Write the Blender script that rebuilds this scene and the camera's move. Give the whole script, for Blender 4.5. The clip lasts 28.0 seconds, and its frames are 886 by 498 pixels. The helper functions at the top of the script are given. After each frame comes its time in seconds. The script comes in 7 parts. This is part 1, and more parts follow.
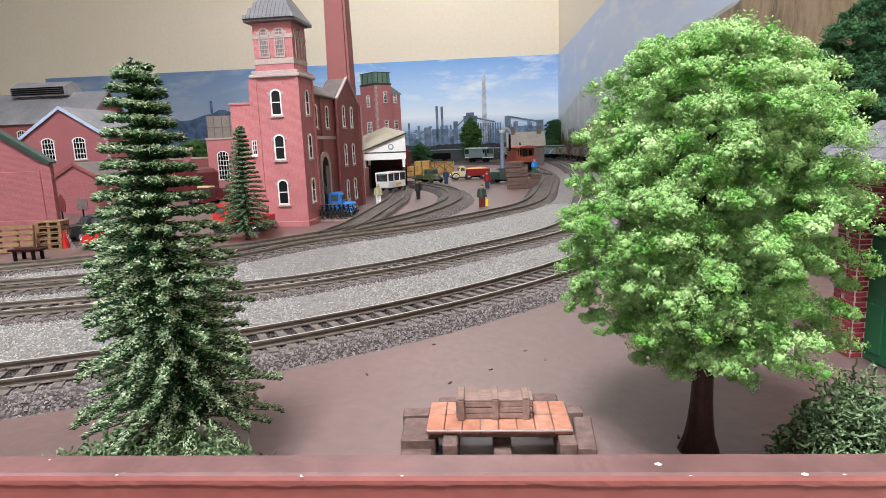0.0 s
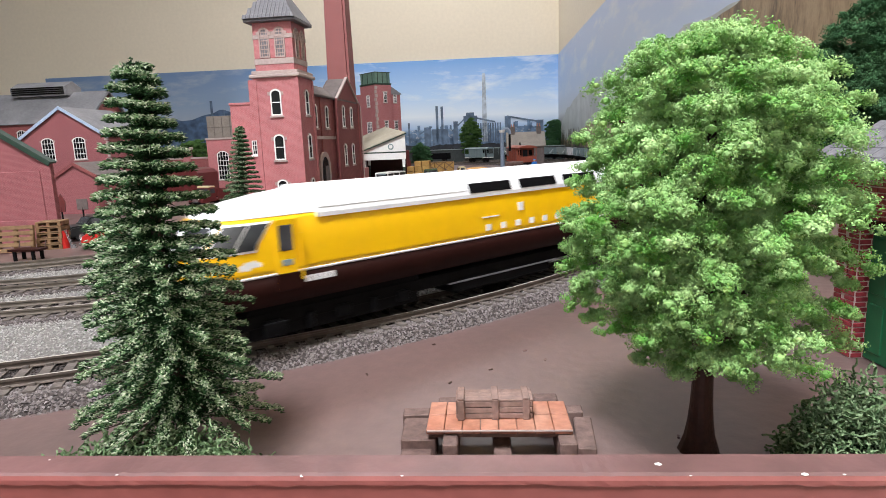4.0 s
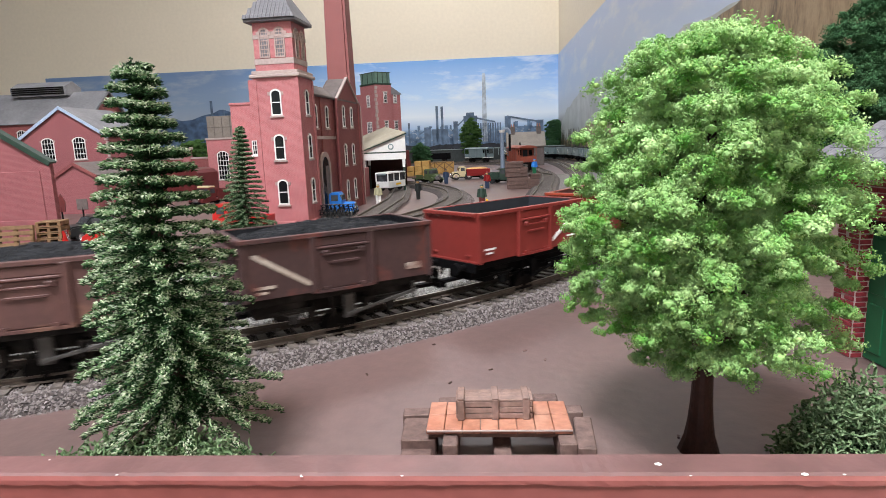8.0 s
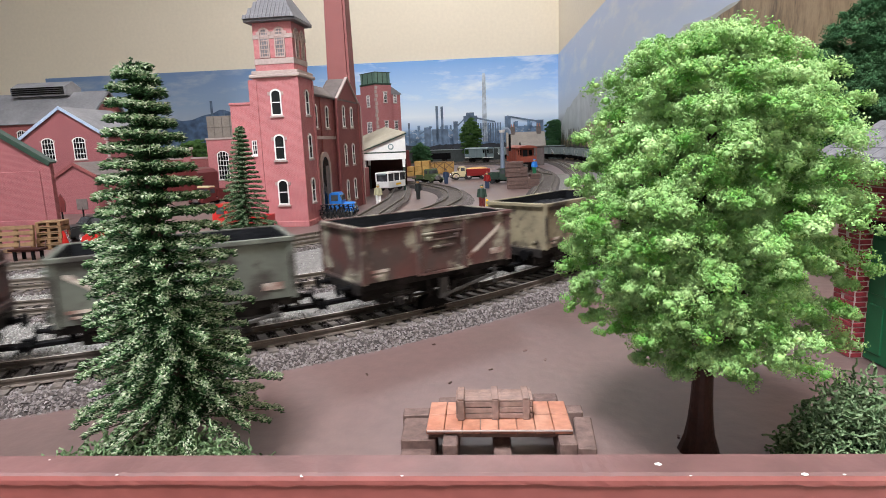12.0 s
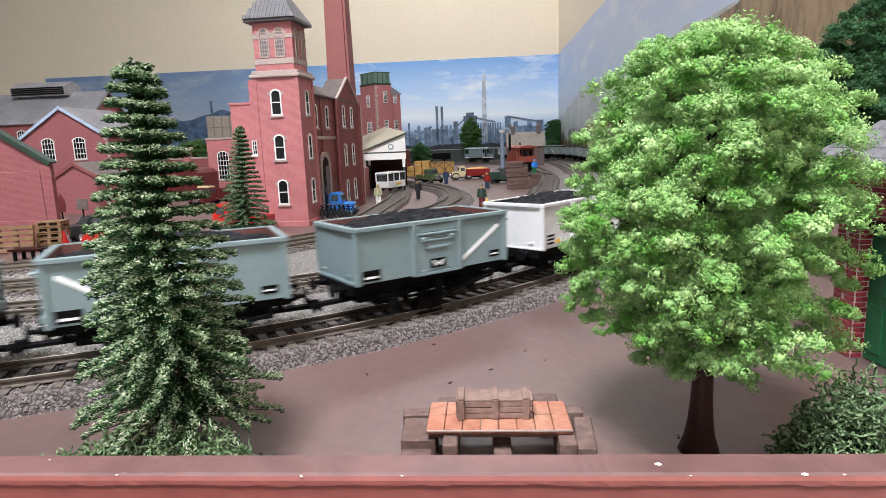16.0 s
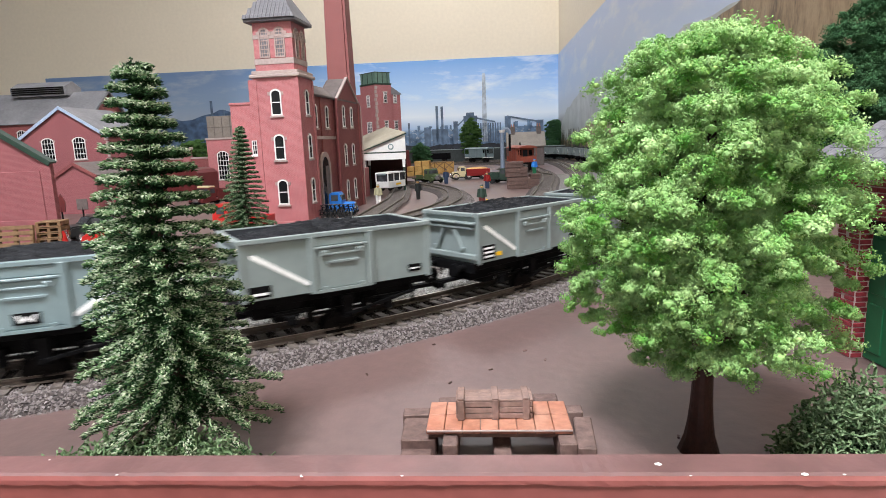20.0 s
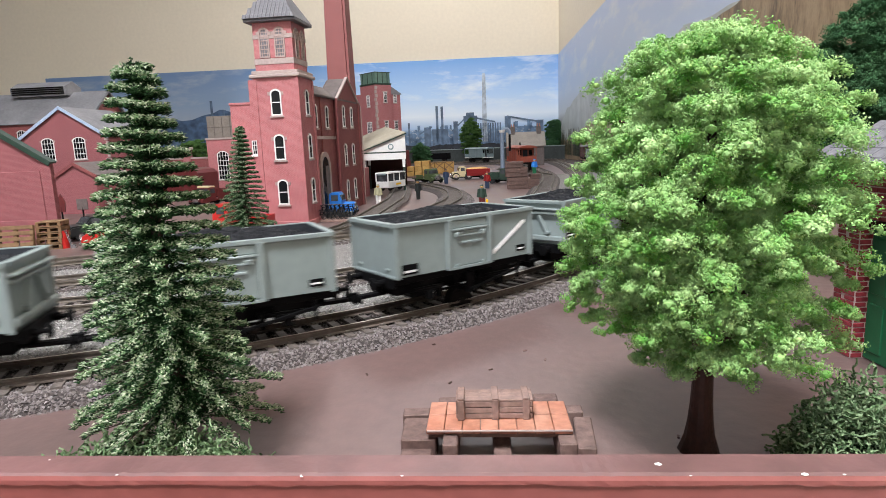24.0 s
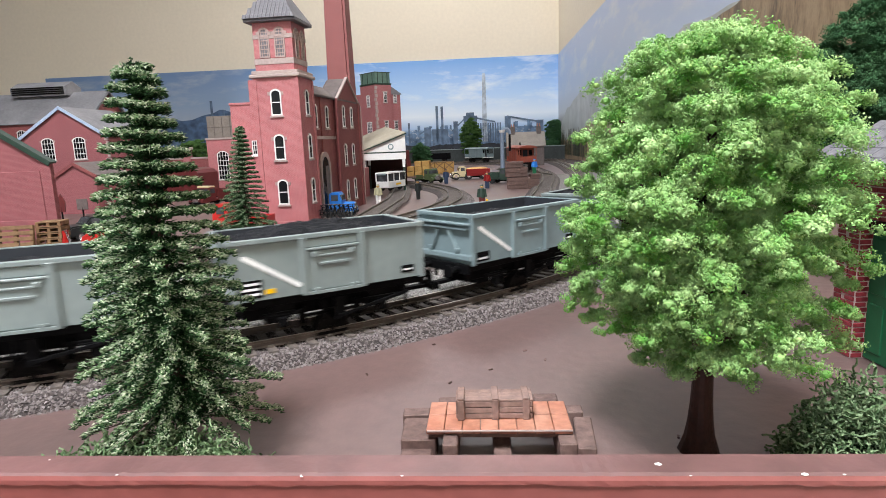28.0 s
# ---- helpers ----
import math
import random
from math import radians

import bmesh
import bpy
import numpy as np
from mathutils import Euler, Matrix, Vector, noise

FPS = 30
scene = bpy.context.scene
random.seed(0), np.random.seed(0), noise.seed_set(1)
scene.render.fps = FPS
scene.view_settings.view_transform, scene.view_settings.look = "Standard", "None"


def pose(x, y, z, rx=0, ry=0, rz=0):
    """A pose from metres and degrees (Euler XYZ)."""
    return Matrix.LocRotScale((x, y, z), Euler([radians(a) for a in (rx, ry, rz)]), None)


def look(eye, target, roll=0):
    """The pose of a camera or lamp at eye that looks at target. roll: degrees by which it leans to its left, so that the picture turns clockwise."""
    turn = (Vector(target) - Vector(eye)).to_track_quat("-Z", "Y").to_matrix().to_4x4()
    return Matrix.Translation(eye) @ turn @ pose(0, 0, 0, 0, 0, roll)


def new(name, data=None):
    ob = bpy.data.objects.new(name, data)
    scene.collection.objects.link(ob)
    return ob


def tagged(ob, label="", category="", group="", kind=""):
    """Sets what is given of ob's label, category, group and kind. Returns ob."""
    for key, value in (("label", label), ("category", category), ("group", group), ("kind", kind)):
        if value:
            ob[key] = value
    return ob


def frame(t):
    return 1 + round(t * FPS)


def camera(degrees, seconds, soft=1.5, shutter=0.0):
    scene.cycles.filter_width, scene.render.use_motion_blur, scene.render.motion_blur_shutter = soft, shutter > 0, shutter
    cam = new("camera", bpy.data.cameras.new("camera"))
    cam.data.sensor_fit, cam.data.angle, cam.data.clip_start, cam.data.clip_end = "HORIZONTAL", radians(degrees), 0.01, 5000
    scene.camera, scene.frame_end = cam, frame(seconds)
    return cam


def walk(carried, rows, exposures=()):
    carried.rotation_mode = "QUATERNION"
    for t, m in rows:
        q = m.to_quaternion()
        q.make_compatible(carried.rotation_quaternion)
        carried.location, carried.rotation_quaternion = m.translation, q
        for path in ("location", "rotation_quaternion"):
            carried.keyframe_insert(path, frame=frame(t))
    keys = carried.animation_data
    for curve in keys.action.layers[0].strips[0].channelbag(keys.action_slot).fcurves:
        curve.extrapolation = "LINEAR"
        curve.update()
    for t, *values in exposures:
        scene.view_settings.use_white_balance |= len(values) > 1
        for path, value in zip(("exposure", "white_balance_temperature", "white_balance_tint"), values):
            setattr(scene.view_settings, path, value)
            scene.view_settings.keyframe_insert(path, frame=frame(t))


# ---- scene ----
cam = camera(72.77, 28.0, soft=0.85, shutter=0.5)
EYE = (0.0, 0.0, 0.0637)
PITCH, ROLL = 10.068, -2.196
AIM = (0.0, math.cos(radians(PITCH)), EYE[2] - math.sin(radians(PITCH)))
walk(cam, [(0.0, look(EYE, AIM, ROLL)), (28.0, look(EYE, AIM, ROLL))], exposures=[(0.0, 0.0), (3.3, 0.0), (4.6, -0.28), (6.1, -0.3), (6.8, -0.1), (8.0, -0.04), (28.0, -0.04)])

# All lengths below are millimetres of the model unless they go straight to Blender.
MM = 0.001
GROUND = -7.0          # baseboard surface; the rail tops lie at 0
YAW = -4.0             # the room stands a little askew to the camera
CORNER = (446.0, 2262.0)


def at(x, y, z=0.0, rz=0.0, rx=0.0, ry=0.0):
    """Pose from millimetres and degrees."""
    return pose(x * MM, y * MM, z * MM, rx, ry, rz)


def room(u, w, z=0.0, rz=0.0):
    """Pose in the room's own axes: u along the back wall, w away from it towards the viewer (negative)."""
    a = radians(YAW)
    return at(CORNER[0] + u * math.cos(a) - w * math.sin(a), CORNER[1] + u * math.sin(a) + w * math.cos(a), z, YAW + rz)


# ---- light ----
world = bpy.data.worlds.new("world")
scene.world = world
world.use_nodes = True
wn = world.node_tree.nodes
wsky = wn.new("ShaderNodeTexSky")
wsky.sky_type, wsky.sun_disc = "NISHITA", False
wsky.sun_elevation, wsky.sun_rotation = radians(35), radians(200)
world.node_tree.links.new(wsky.outputs[0], wn["Background"].inputs[0])
wn["Background"].inputs[1].default_value = 0.1


def area_lamp(name, m, sx, sy, power, color):
    d = bpy.data.lights.new(name, "AREA")
    d.shape, d.size, d.size_y, d.energy, d.color = "RECTANGLE", sx, sy, power, color
    ob = new(name, d)
    ob.matrix_world = m
    return ob


WINDOW_POWER, CEILING_POWER, FRONT_POWER = 11.0, 13.0, 64.0


# ---- materials ----
def mat(name, color, rough=0.6, var=0.25, scale=400.0, bump=0.15, metal=0.0, second=None, mix_scale=60.0, mix=0.5, spec=0.5):
    """Base colour with grain and stains at two scales, fine relief and uneven gloss. Scales are per metre."""
    m = bpy.data.materials.new(name)
    m.use_nodes = True
    nt = m.node_tree
    n, l = nt.nodes, nt.links
    b = n["Principled BSDF"]
    tc = n.new("ShaderNodeTexCoord")
    fine = n.new("ShaderNodeTexNoise")
    fine.inputs["Scale"].default_value, fine.inputs["Detail"].default_value = scale, 4.0
    big = n.new("ShaderNodeTexNoise")
    big.inputs["Scale"].default_value, big.inputs["Detail"].default_value = mix_scale, 5.0
    l.new(tc.outputs["Object"], fine.inputs["Vector"])
    l.new(tc.outputs["Object"], big.inputs["Vector"])
    ramp = n.new("ShaderNodeValToRGB")
    ramp.color_ramp.elements[0].position, ramp.color_ramp.elements[1].position = 0.5 - 0.25 * mix - 0.05, 0.5 + 0.25 * mix + 0.05
    c2 = second or tuple(min(1.0, c * (1 - var)) for c in color)
    ramp.color_ramp.elements[0].color, ramp.color_ramp.elements[1].color = (*color, 1), (*c2, 1)
    l.new(big.outputs["Fac"], ramp.inputs["Fac"])
    hv = n.new("ShaderNodeHueSaturation")
    mp = n.new("ShaderNodeMapRange")
    mp.inputs["From Min"].default_value, mp.inputs["From Max"].default_value = 0.3, 0.7
    mp.inputs["To Min"].default_value, mp.inputs["To Max"].default_value = 1 - var, 1 + var
    l.new(fine.outputs["Fac"], mp.inputs["Value"])
    l.new(mp.outputs["Result"], hv.inputs["Value"])
    l.new(ramp.outputs["Color"], hv.inputs["Color"])
    l.new(hv.outputs["Color"], b.inputs["Base Color"])
    mr = n.new("ShaderNodeMapRange")
    mr.inputs["To Min"].default_value, mr.inputs["To Max"].default_value = max(0.03, rough - 0.1), min(1.0, rough + 0.1)
    l.new(big.outputs["Fac"], mr.inputs["Value"])
    l.new(mr.outputs["Result"], b.inputs["Roughness"])
    b.inputs["Metallic"].default_value = metal
    b.inputs["Specular IOR Level"].default_value = spec
    if bump:
        bp = n.new("ShaderNodeBump")
        bp.inputs["Strength"].default_value, bp.inputs["Distance"].default_value = bump, 0.4 / scale
        l.new(fine.outputs["Fac"], bp.inputs["Height"])
        l.new(bp.outputs["Normal"], b.inputs["Normal"])
    return m


M = {}
M["wall"] = mat("wall_paint", (0.80, 0.715, 0.57), 0.8, 0.03, 90, 0.05, mix_scale=3)
# unseen walls and ceiling, painted dark to hold down bounced fill light
M["lowbounce_wall"] = mat("low_bounce_wall_paint", (0.09, 0.08, 0.07), 0.8, 0.05, 90, 0.05, mix_scale=3)
M["lowbounce_ceiling"] = mat("low_bounce_ceiling_paint", (0.15, 0.145, 0.14), 0.8, 0.03, 90, 0.05, mix_scale=3)
M["ground"] = mat("ground_paint", (0.108, 0.077, 0.069), 0.42, 0.08, 250, 0.1, second=(0.165, 0.099, 0.089), mix_scale=14, mix=0.8)
M["fascia"] = mat("fascia_paint", (0.23, 0.066, 0.057), 0.4, 0.1, 160, 0.15, second=(0.27, 0.088, 0.078), mix_scale=25)
# faded top paint, darkened further to offset the strong light from above
M["fascia_top"] = mat("faded_dimmed_fascia_paint", (0.125, 0.066, 0.062), 0.5, 0.12, 160, 0.15, second=(0.17, 0.085, 0.08), mix_scale=40)
M["ballast"] = mat("ballast_brown", (0.075, 0.06, 0.055), 0.9, 0.5, 1100, 0.9, second=(0.04, 0.032, 0.03), mix_scale=300)
M["pale"] = mat("ballast_pale", (0.195, 0.182, 0.168), 0.9, 0.4, 1300, 0.8, second=(0.14, 0.13, 0.12), mix_scale=200)
M["rail"] = mat("rail_brown", (0.12, 0.092, 0.075), 0.55, 0.2, 200, 0.1, metal=0.2)
M["bronze"] = mat("rail_bronze", (0.15, 0.125, 0.10), 0.5, 0.2, 200, 0.1, metal=0.2)
M["railtop"] = mat("rail_running_top", (0.52, 0.47, 0.41), 0.38, 0.15, 200, 0.03, metal=0.25)
M["sleeper"] = mat("sleeper_plastic", (0.13, 0.107, 0.092), 0.7, 0.3, 700, 0.3, second=(0.085, 0.07, 0.06), mix_scale=200)
M["cream"] = mat("cream_stone", (0.43, 0.34, 0.31), 0.7, 0.12, 500, 0.15)
M["white"] = mat("white_paint", (0.80, 0.79, 0.76), 0.45, 0.04, 300, 0.05)
M["black"] = mat("black_metal", (0.005, 0.005, 0.0055), 0.6, 0.3, 500, 0.15, spec=0.08)
M["slate"] = mat("slate_grey", (0.12, 0.118, 0.13), 0.65, 0.2, 500, 0.3, second=(0.18, 0.172, 0.18), mix_scale=80)
M["glass"] = mat("window_dark", (0.008, 0.009, 0.010), 0.25, 0.1, 100, 0.0, spec=0.15)
M["trunk"] = mat("trunk_brown", (0.06, 0.03, 0.02), 0.7, 0.3, 600, 0.4)
M["coal"] = mat("coal", (0.012, 0.013, 0.016), 0.6, 0.5, 900, 0.8, spec=0.2)


# ---- building helpers ----
def part(name, bm, material, parent=None, label="", m=None):
    """Links a bmesh, drawn in millimetres, as one mesh object, under a thing or a part."""
    me = bpy.data.meshes.new(name)
    bm.transform(Matrix.Scale(MM, 4))
    bm.to_mesh(me)
    bm.free()
    me.materials.append(M[material] if isinstance(material, str) else material)
    ob = new(name, me)
    if parent:
        ob.parent = parent
    if m:
        ob.matrix_local = m
    if label:
        ob["label"] = label
    return ob


def again(ob, name, parent, m):
    """Another object on the same mesh."""
    o = new(name, ob.data)
    o.parent = parent
    o.matrix_local = m
    return o


def thing(name, label, category, m=None, group="", kind=""):
    ob = new(name)
    ob.empty_display_size = 0.01
    if m:
        ob.matrix_world = m
    return tagged(ob, label, category, group, kind)


def add_box(bm, x0, x1, y0, y1, z0, z1, bevel=0.0, m=None):
    g = bmesh.ops.create_cube(bm, size=1.0)["verts"]
    for v in g:
        v.co = Vector((x0 if v.co.x < 0 else x1, y0 if v.co.y < 0 else y1, z0 if v.co.z < 0 else z1))
    if bevel:
        es = list({e for v in g for e in v.link_edges})
        g = bmesh.ops.bevel(bm, geom=es, offset=bevel, segments=1, affect="EDGES")["verts"]
    if m:
        bmesh.ops.transform(bm, matrix=m, verts=g)
    return bm


def box(x0, x1, y0, y1, z0, z1, bevel=0.0, m=None):
    return add_box(bmesh.new(), x0, x1, y0, y1, z0, z1, bevel, m)


def add_cyl(bm, r0, r1, h, seg=12, m=None):
    """A cylinder or cone along z from 0 to h."""
    g = bmesh.ops.create_cone(bm, cap_ends=True, segments=seg, radius1=r0, radius2=r1, depth=h)["verts"]
    bmesh.ops.transform(bm, matrix=(m or Matrix()) @ Matrix.Translation((0, 0, h / 2)), verts=g)
    return bm


def cyl(r0, r1, h, seg=12, m=None):
    return add_cyl(bmesh.new(), r0, r1, h, seg, m)


def add_prism(bm, outline, y0, y1, m=None):
    """An outline in x and z drawn out along y."""
    a = [bm.verts.new((x, y0, z)) for x, z in outline]
    b = [bm.verts.new((x, y1, z)) for x, z in outline]
    bm.faces.new(a)
    bm.faces.new(b[::-1])
    for i in range(len(a)):
        j = (i + 1) % len(a)
        bm.faces.new((a[j], a[i], b[i], b[j]))
    bmesh.ops.recalc_face_normals(bm, faces=bm.faces[:])
    if m:
        bmesh.ops.transform(bm, matrix=m, verts=a + b)
    return bm


def prism(outline, y0, y1, m=None):
    return add_prism(bmesh.new(), outline, y0, y1, m)


T = Matrix.Translation


def R(a, axis):
    return Matrix.Rotation(radians(a), 4, axis)


# ---- the running line: front curve, right-hand side, far bend, back straight ----
CX, CY, RAD = -262.2, 595.3, 438.15


def hermite(p, q, a, b, k, n):
    """Smooth run from p with heading a to q with heading b (unit vectors), k the pull in mm."""
    out = []
    for i in range(n):
        t = i / n
        h = (2 * t**3 - 3 * t**2 + 1, t**3 - 2 * t**2 + t, -2 * t**3 + 3 * t**2, t**3 - t**2)
        out.append(tuple(h[0] * p[j] + h[1] * k * a[j] + h[2] * q[j] + h[3] * k * b[j] for j in (0, 1)))
    return out


def running_line():
    """Points from the left-hand side through the front curve to the back, about 10 mm apart."""
    pts = [(CX + RAD * math.sin(a), CY - RAD * math.cos(a)) for a in np.arange(-math.pi / 2, 1.30, 0.02)]
    a = 1.30
    p, d = (CX + RAD * math.sin(a), CY - RAD * math.cos(a)), (math.cos(a), math.sin(a))
    pts = [(p0x, p0y) for p0x, p0y in [(CX - RAD, y) for y in np.arange(1650, CY, -10.0)]] + pts
    q, e = (345.0, 1300.0), (0.14, 0.99)
    pts += hermite(p, q, d, e, 840, 84)
    r, f = (382.0, 1720.0), (0.0, 1.0)
    pts += hermite(q, r, e, f, 420, 42)
    c = (382.0 - 420.0, 1720.0)
    pts += [(c[0] + 420 * math.cos(t), c[1] + 420 * math.sin(t)) for t in np.arange(0, math.pi / 2 + 0.07, 0.025)]
    k = pts[-1]
    dx, dy = math.cos(radians(YAW)), math.sin(radians(YAW))
    pts += [(k[0] - dx * s, k[1] - dy * s) for s in np.arange(10, 900, 10.0)]
    return np.array(pts)


LINE = running_line()
CHAIN = np.concatenate([[0], np.cumsum(np.hypot(*np.diff(LINE, axis=0).T))])
ARC0 = 1650 - CY + RAD * math.pi / 2      # chainage of the front curve's lowest point


def on_line(s, off=0.0):
    """Place on the running line at chainage s (from the front curve's lowest point), off mm outwards."""
    s = s + ARC0
    x, y = np.interp(s, CHAIN, LINE[:, 0]), np.interp(s, CHAIN, LINE[:, 1])
    x2, y2 = np.interp(s + 2, CHAIN, LINE[:, 0]), np.interp(s + 2, CHAIN, LINE[:, 1])
    x1, y1 = np.interp(s - 2, CHAIN, LINE[:, 0]), np.interp(s - 2, CHAIN, LINE[:, 1])
    d = math.hypot(x2 - x1, y2 - y1) or 1.0
    return x + off * (y2 - y1) / d, y - off * (x2 - x1) / d


# distance run by the train, mm, at seconds
RUN_T = [0.0, 3.0, 6.0, 8.0, 11.0, 12.5, 14.5, 17.0, 20.0, 25.0, 28.0]
RUN_D = [-2394.0, -2062.0, -1726.0, -1506.0, -1143.0, -946.0, -671.0, -357.0, 0.0, 600.0, 975.0]
_slope = np.gradient(np.array(RUN_D), np.array(RUN_T))


def run(t):
    """Smooth distance at t seconds."""
    i = min(max(int(np.searchsorted(RUN_T, t, "right")) - 1, 0), len(RUN_T) - 2)
    w = RUN_T[i + 1] - RUN_T[i]
    u = (t - RUN_T[i]) / w
    trim = float(np.interp(t, (0, 3, 6, 7, 9, 10, 11, 12, 15, 17, 18, 19, 20, 21, 24, 26, 28), (0, 0, -1.4, -1.8, 1.4, 2.0, -0.2, -1.5, -2.2, 0.1, 1.9, 1.5, -1.2, 1.3, -0.5, -2.4, 0.1)))
    return (trim + (2 * u**3 - 3 * u**2 + 1) * RUN_D[i] + (u**3 - 2 * u**2 + u) * w * _slope[i]
            + (-2 * u**3 + 3 * u**2) * RUN_D[i + 1] + (u**3 - u**2) * w * _slope[i + 1])


PITCH_MM = 88.5


def vehicle_pose(mid, base):
    """Pose of a vehicle whose middle stands at chainage mid, on two axles base apart; its x axis points along the line to the rear."""
    x0, y0 = on_line(mid - base / 2)
    x1, y1 = on_line(mid + base / 2)
    return at((x0 + x1) / 2, (y0 + y1) / 2, 0, math.degrees(math.atan2(y1 - y0, x1 - x0)))


def wagon_mid(n, t):
    return 283.0 + 33.0 + PITCH_MM * (n - 21) - run(t)


MOVERS = []            # (thing, middle at run 0, wheelbase)


# ---- room, baseboard, backdrop ----
def setting(name, bm, material, label, category, m=None):
    ob = part(name, bm, material)
    if m:
        ob.matrix_world = m
    return tagged(ob, label, category, kind="structure")


setting("wall_back", box(-2400, 100, 0, 100, -1000, 1500), "wall", "plain beige painted wall behind the layout", "wall", room(0, 0))
setting("wall_right", box(0, 100, -4300, 0, -1000, 1500), "wall", "plain beige painted side wall of the room", "wall", room(0, 0))
# left wall, floor and ceiling are unseen; their dark colours deepen the shadows
setting("wall_left", box(-2500, -2400, -4300, 100, -1000, 1500), "lowbounce_wall", "unseen side wall, kept dark to cut bounced light", "wall", room(0, 0))
setting("floor", box(-2500, 100, -4400, 100, -1060, -1000), "trunk", "unseen floor, kept dark to cut bounced light", "floor", room(0, 0))
setting("ceiling", box(-2500, 100, -4400, 100, 1500, 1560), "lowbounce_ceiling", "unseen dark grey ceiling that cuts bounced light", "ceiling", room(0, 0))
# an unseen window is added behind the viewer, as fill for front faces
WX0, WX1, WZ0, WZ1 = -1900, -300, -150, 1150
wb = bmesh.new()
for b in ((-2400, WX0, -1000, 1500), (WX1, 0, -1000, 1500), (WX0, WX1, -1000, WZ0), (WX0, WX1, WZ1, 1500)):
    add_box(wb, b[0], b[1], -4400, -4300, b[2], b[3])
setting("wall_rear", wb, "lowbounce_wall", "unseen rear wall, kept dark, with a window opening", "wall", room(0, 0))
win = thing("window_1", "unseen white framed window added for front fill light", "window", room(0, 0), kind="structure")
wf = bmesh.new()
for b in ((WX0, WX0 + 50, WZ0, WZ1), (WX1 - 50, WX1, WZ0, WZ1), (WX0 + 50, WX1 - 50, WZ0, WZ0 + 50), (WX0 + 50, WX1 - 50, WZ1 - 50, WZ1)):
    add_box(wf, b[0], b[1], -4380, -4330, b[2], b[3])
part("window_frame", wf, "white", win)
area_lamp("window_daylight", room((WX0 + WX1) / 2, -4290, (WZ0 + WZ1) / 2) @ R(90, "X"), 1.5, 1.2, WINDOW_POWER, (0.90, 0.95, 1.0))
GLOW = bpy.data.materials.new("diffuser_glow")
GLOW.use_nodes = True
GLOW.node_tree.nodes["Principled BSDF"].inputs["Emission Color"].default_value = (1, 0.965, 0.93, 1)
GLOW.node_tree.nodes["Principled BSDF"].inputs["Emission Strength"].default_value = 3.0
for u, w, power in ((-420, -560, CEILING_POWER), (-560, -2760, FRONT_POWER)):
    cl = thing("ceiling_light", "square ceiling light with a glowing diffuser", "lamp", room(u, w, 1500), "ceiling lights")
    part("frame", box(-250, 250, -250, 250, -22, 0, 3), "white", cl)
    part("diffuser", box(-225, 225, -225, 225, -26, -22.5), GLOW, cl)
    area_lamp("ceiling_lamp", room(u, w, 1470), 0.4, 0.4, power, (0.91, 0.93, 1.0))

setting("ground", box(-1300, -2, -2186, -2, GROUND - 14, GROUND), "ground", "brown-grey painted baseboard of the model railway", "baseboard", room(0, 0))


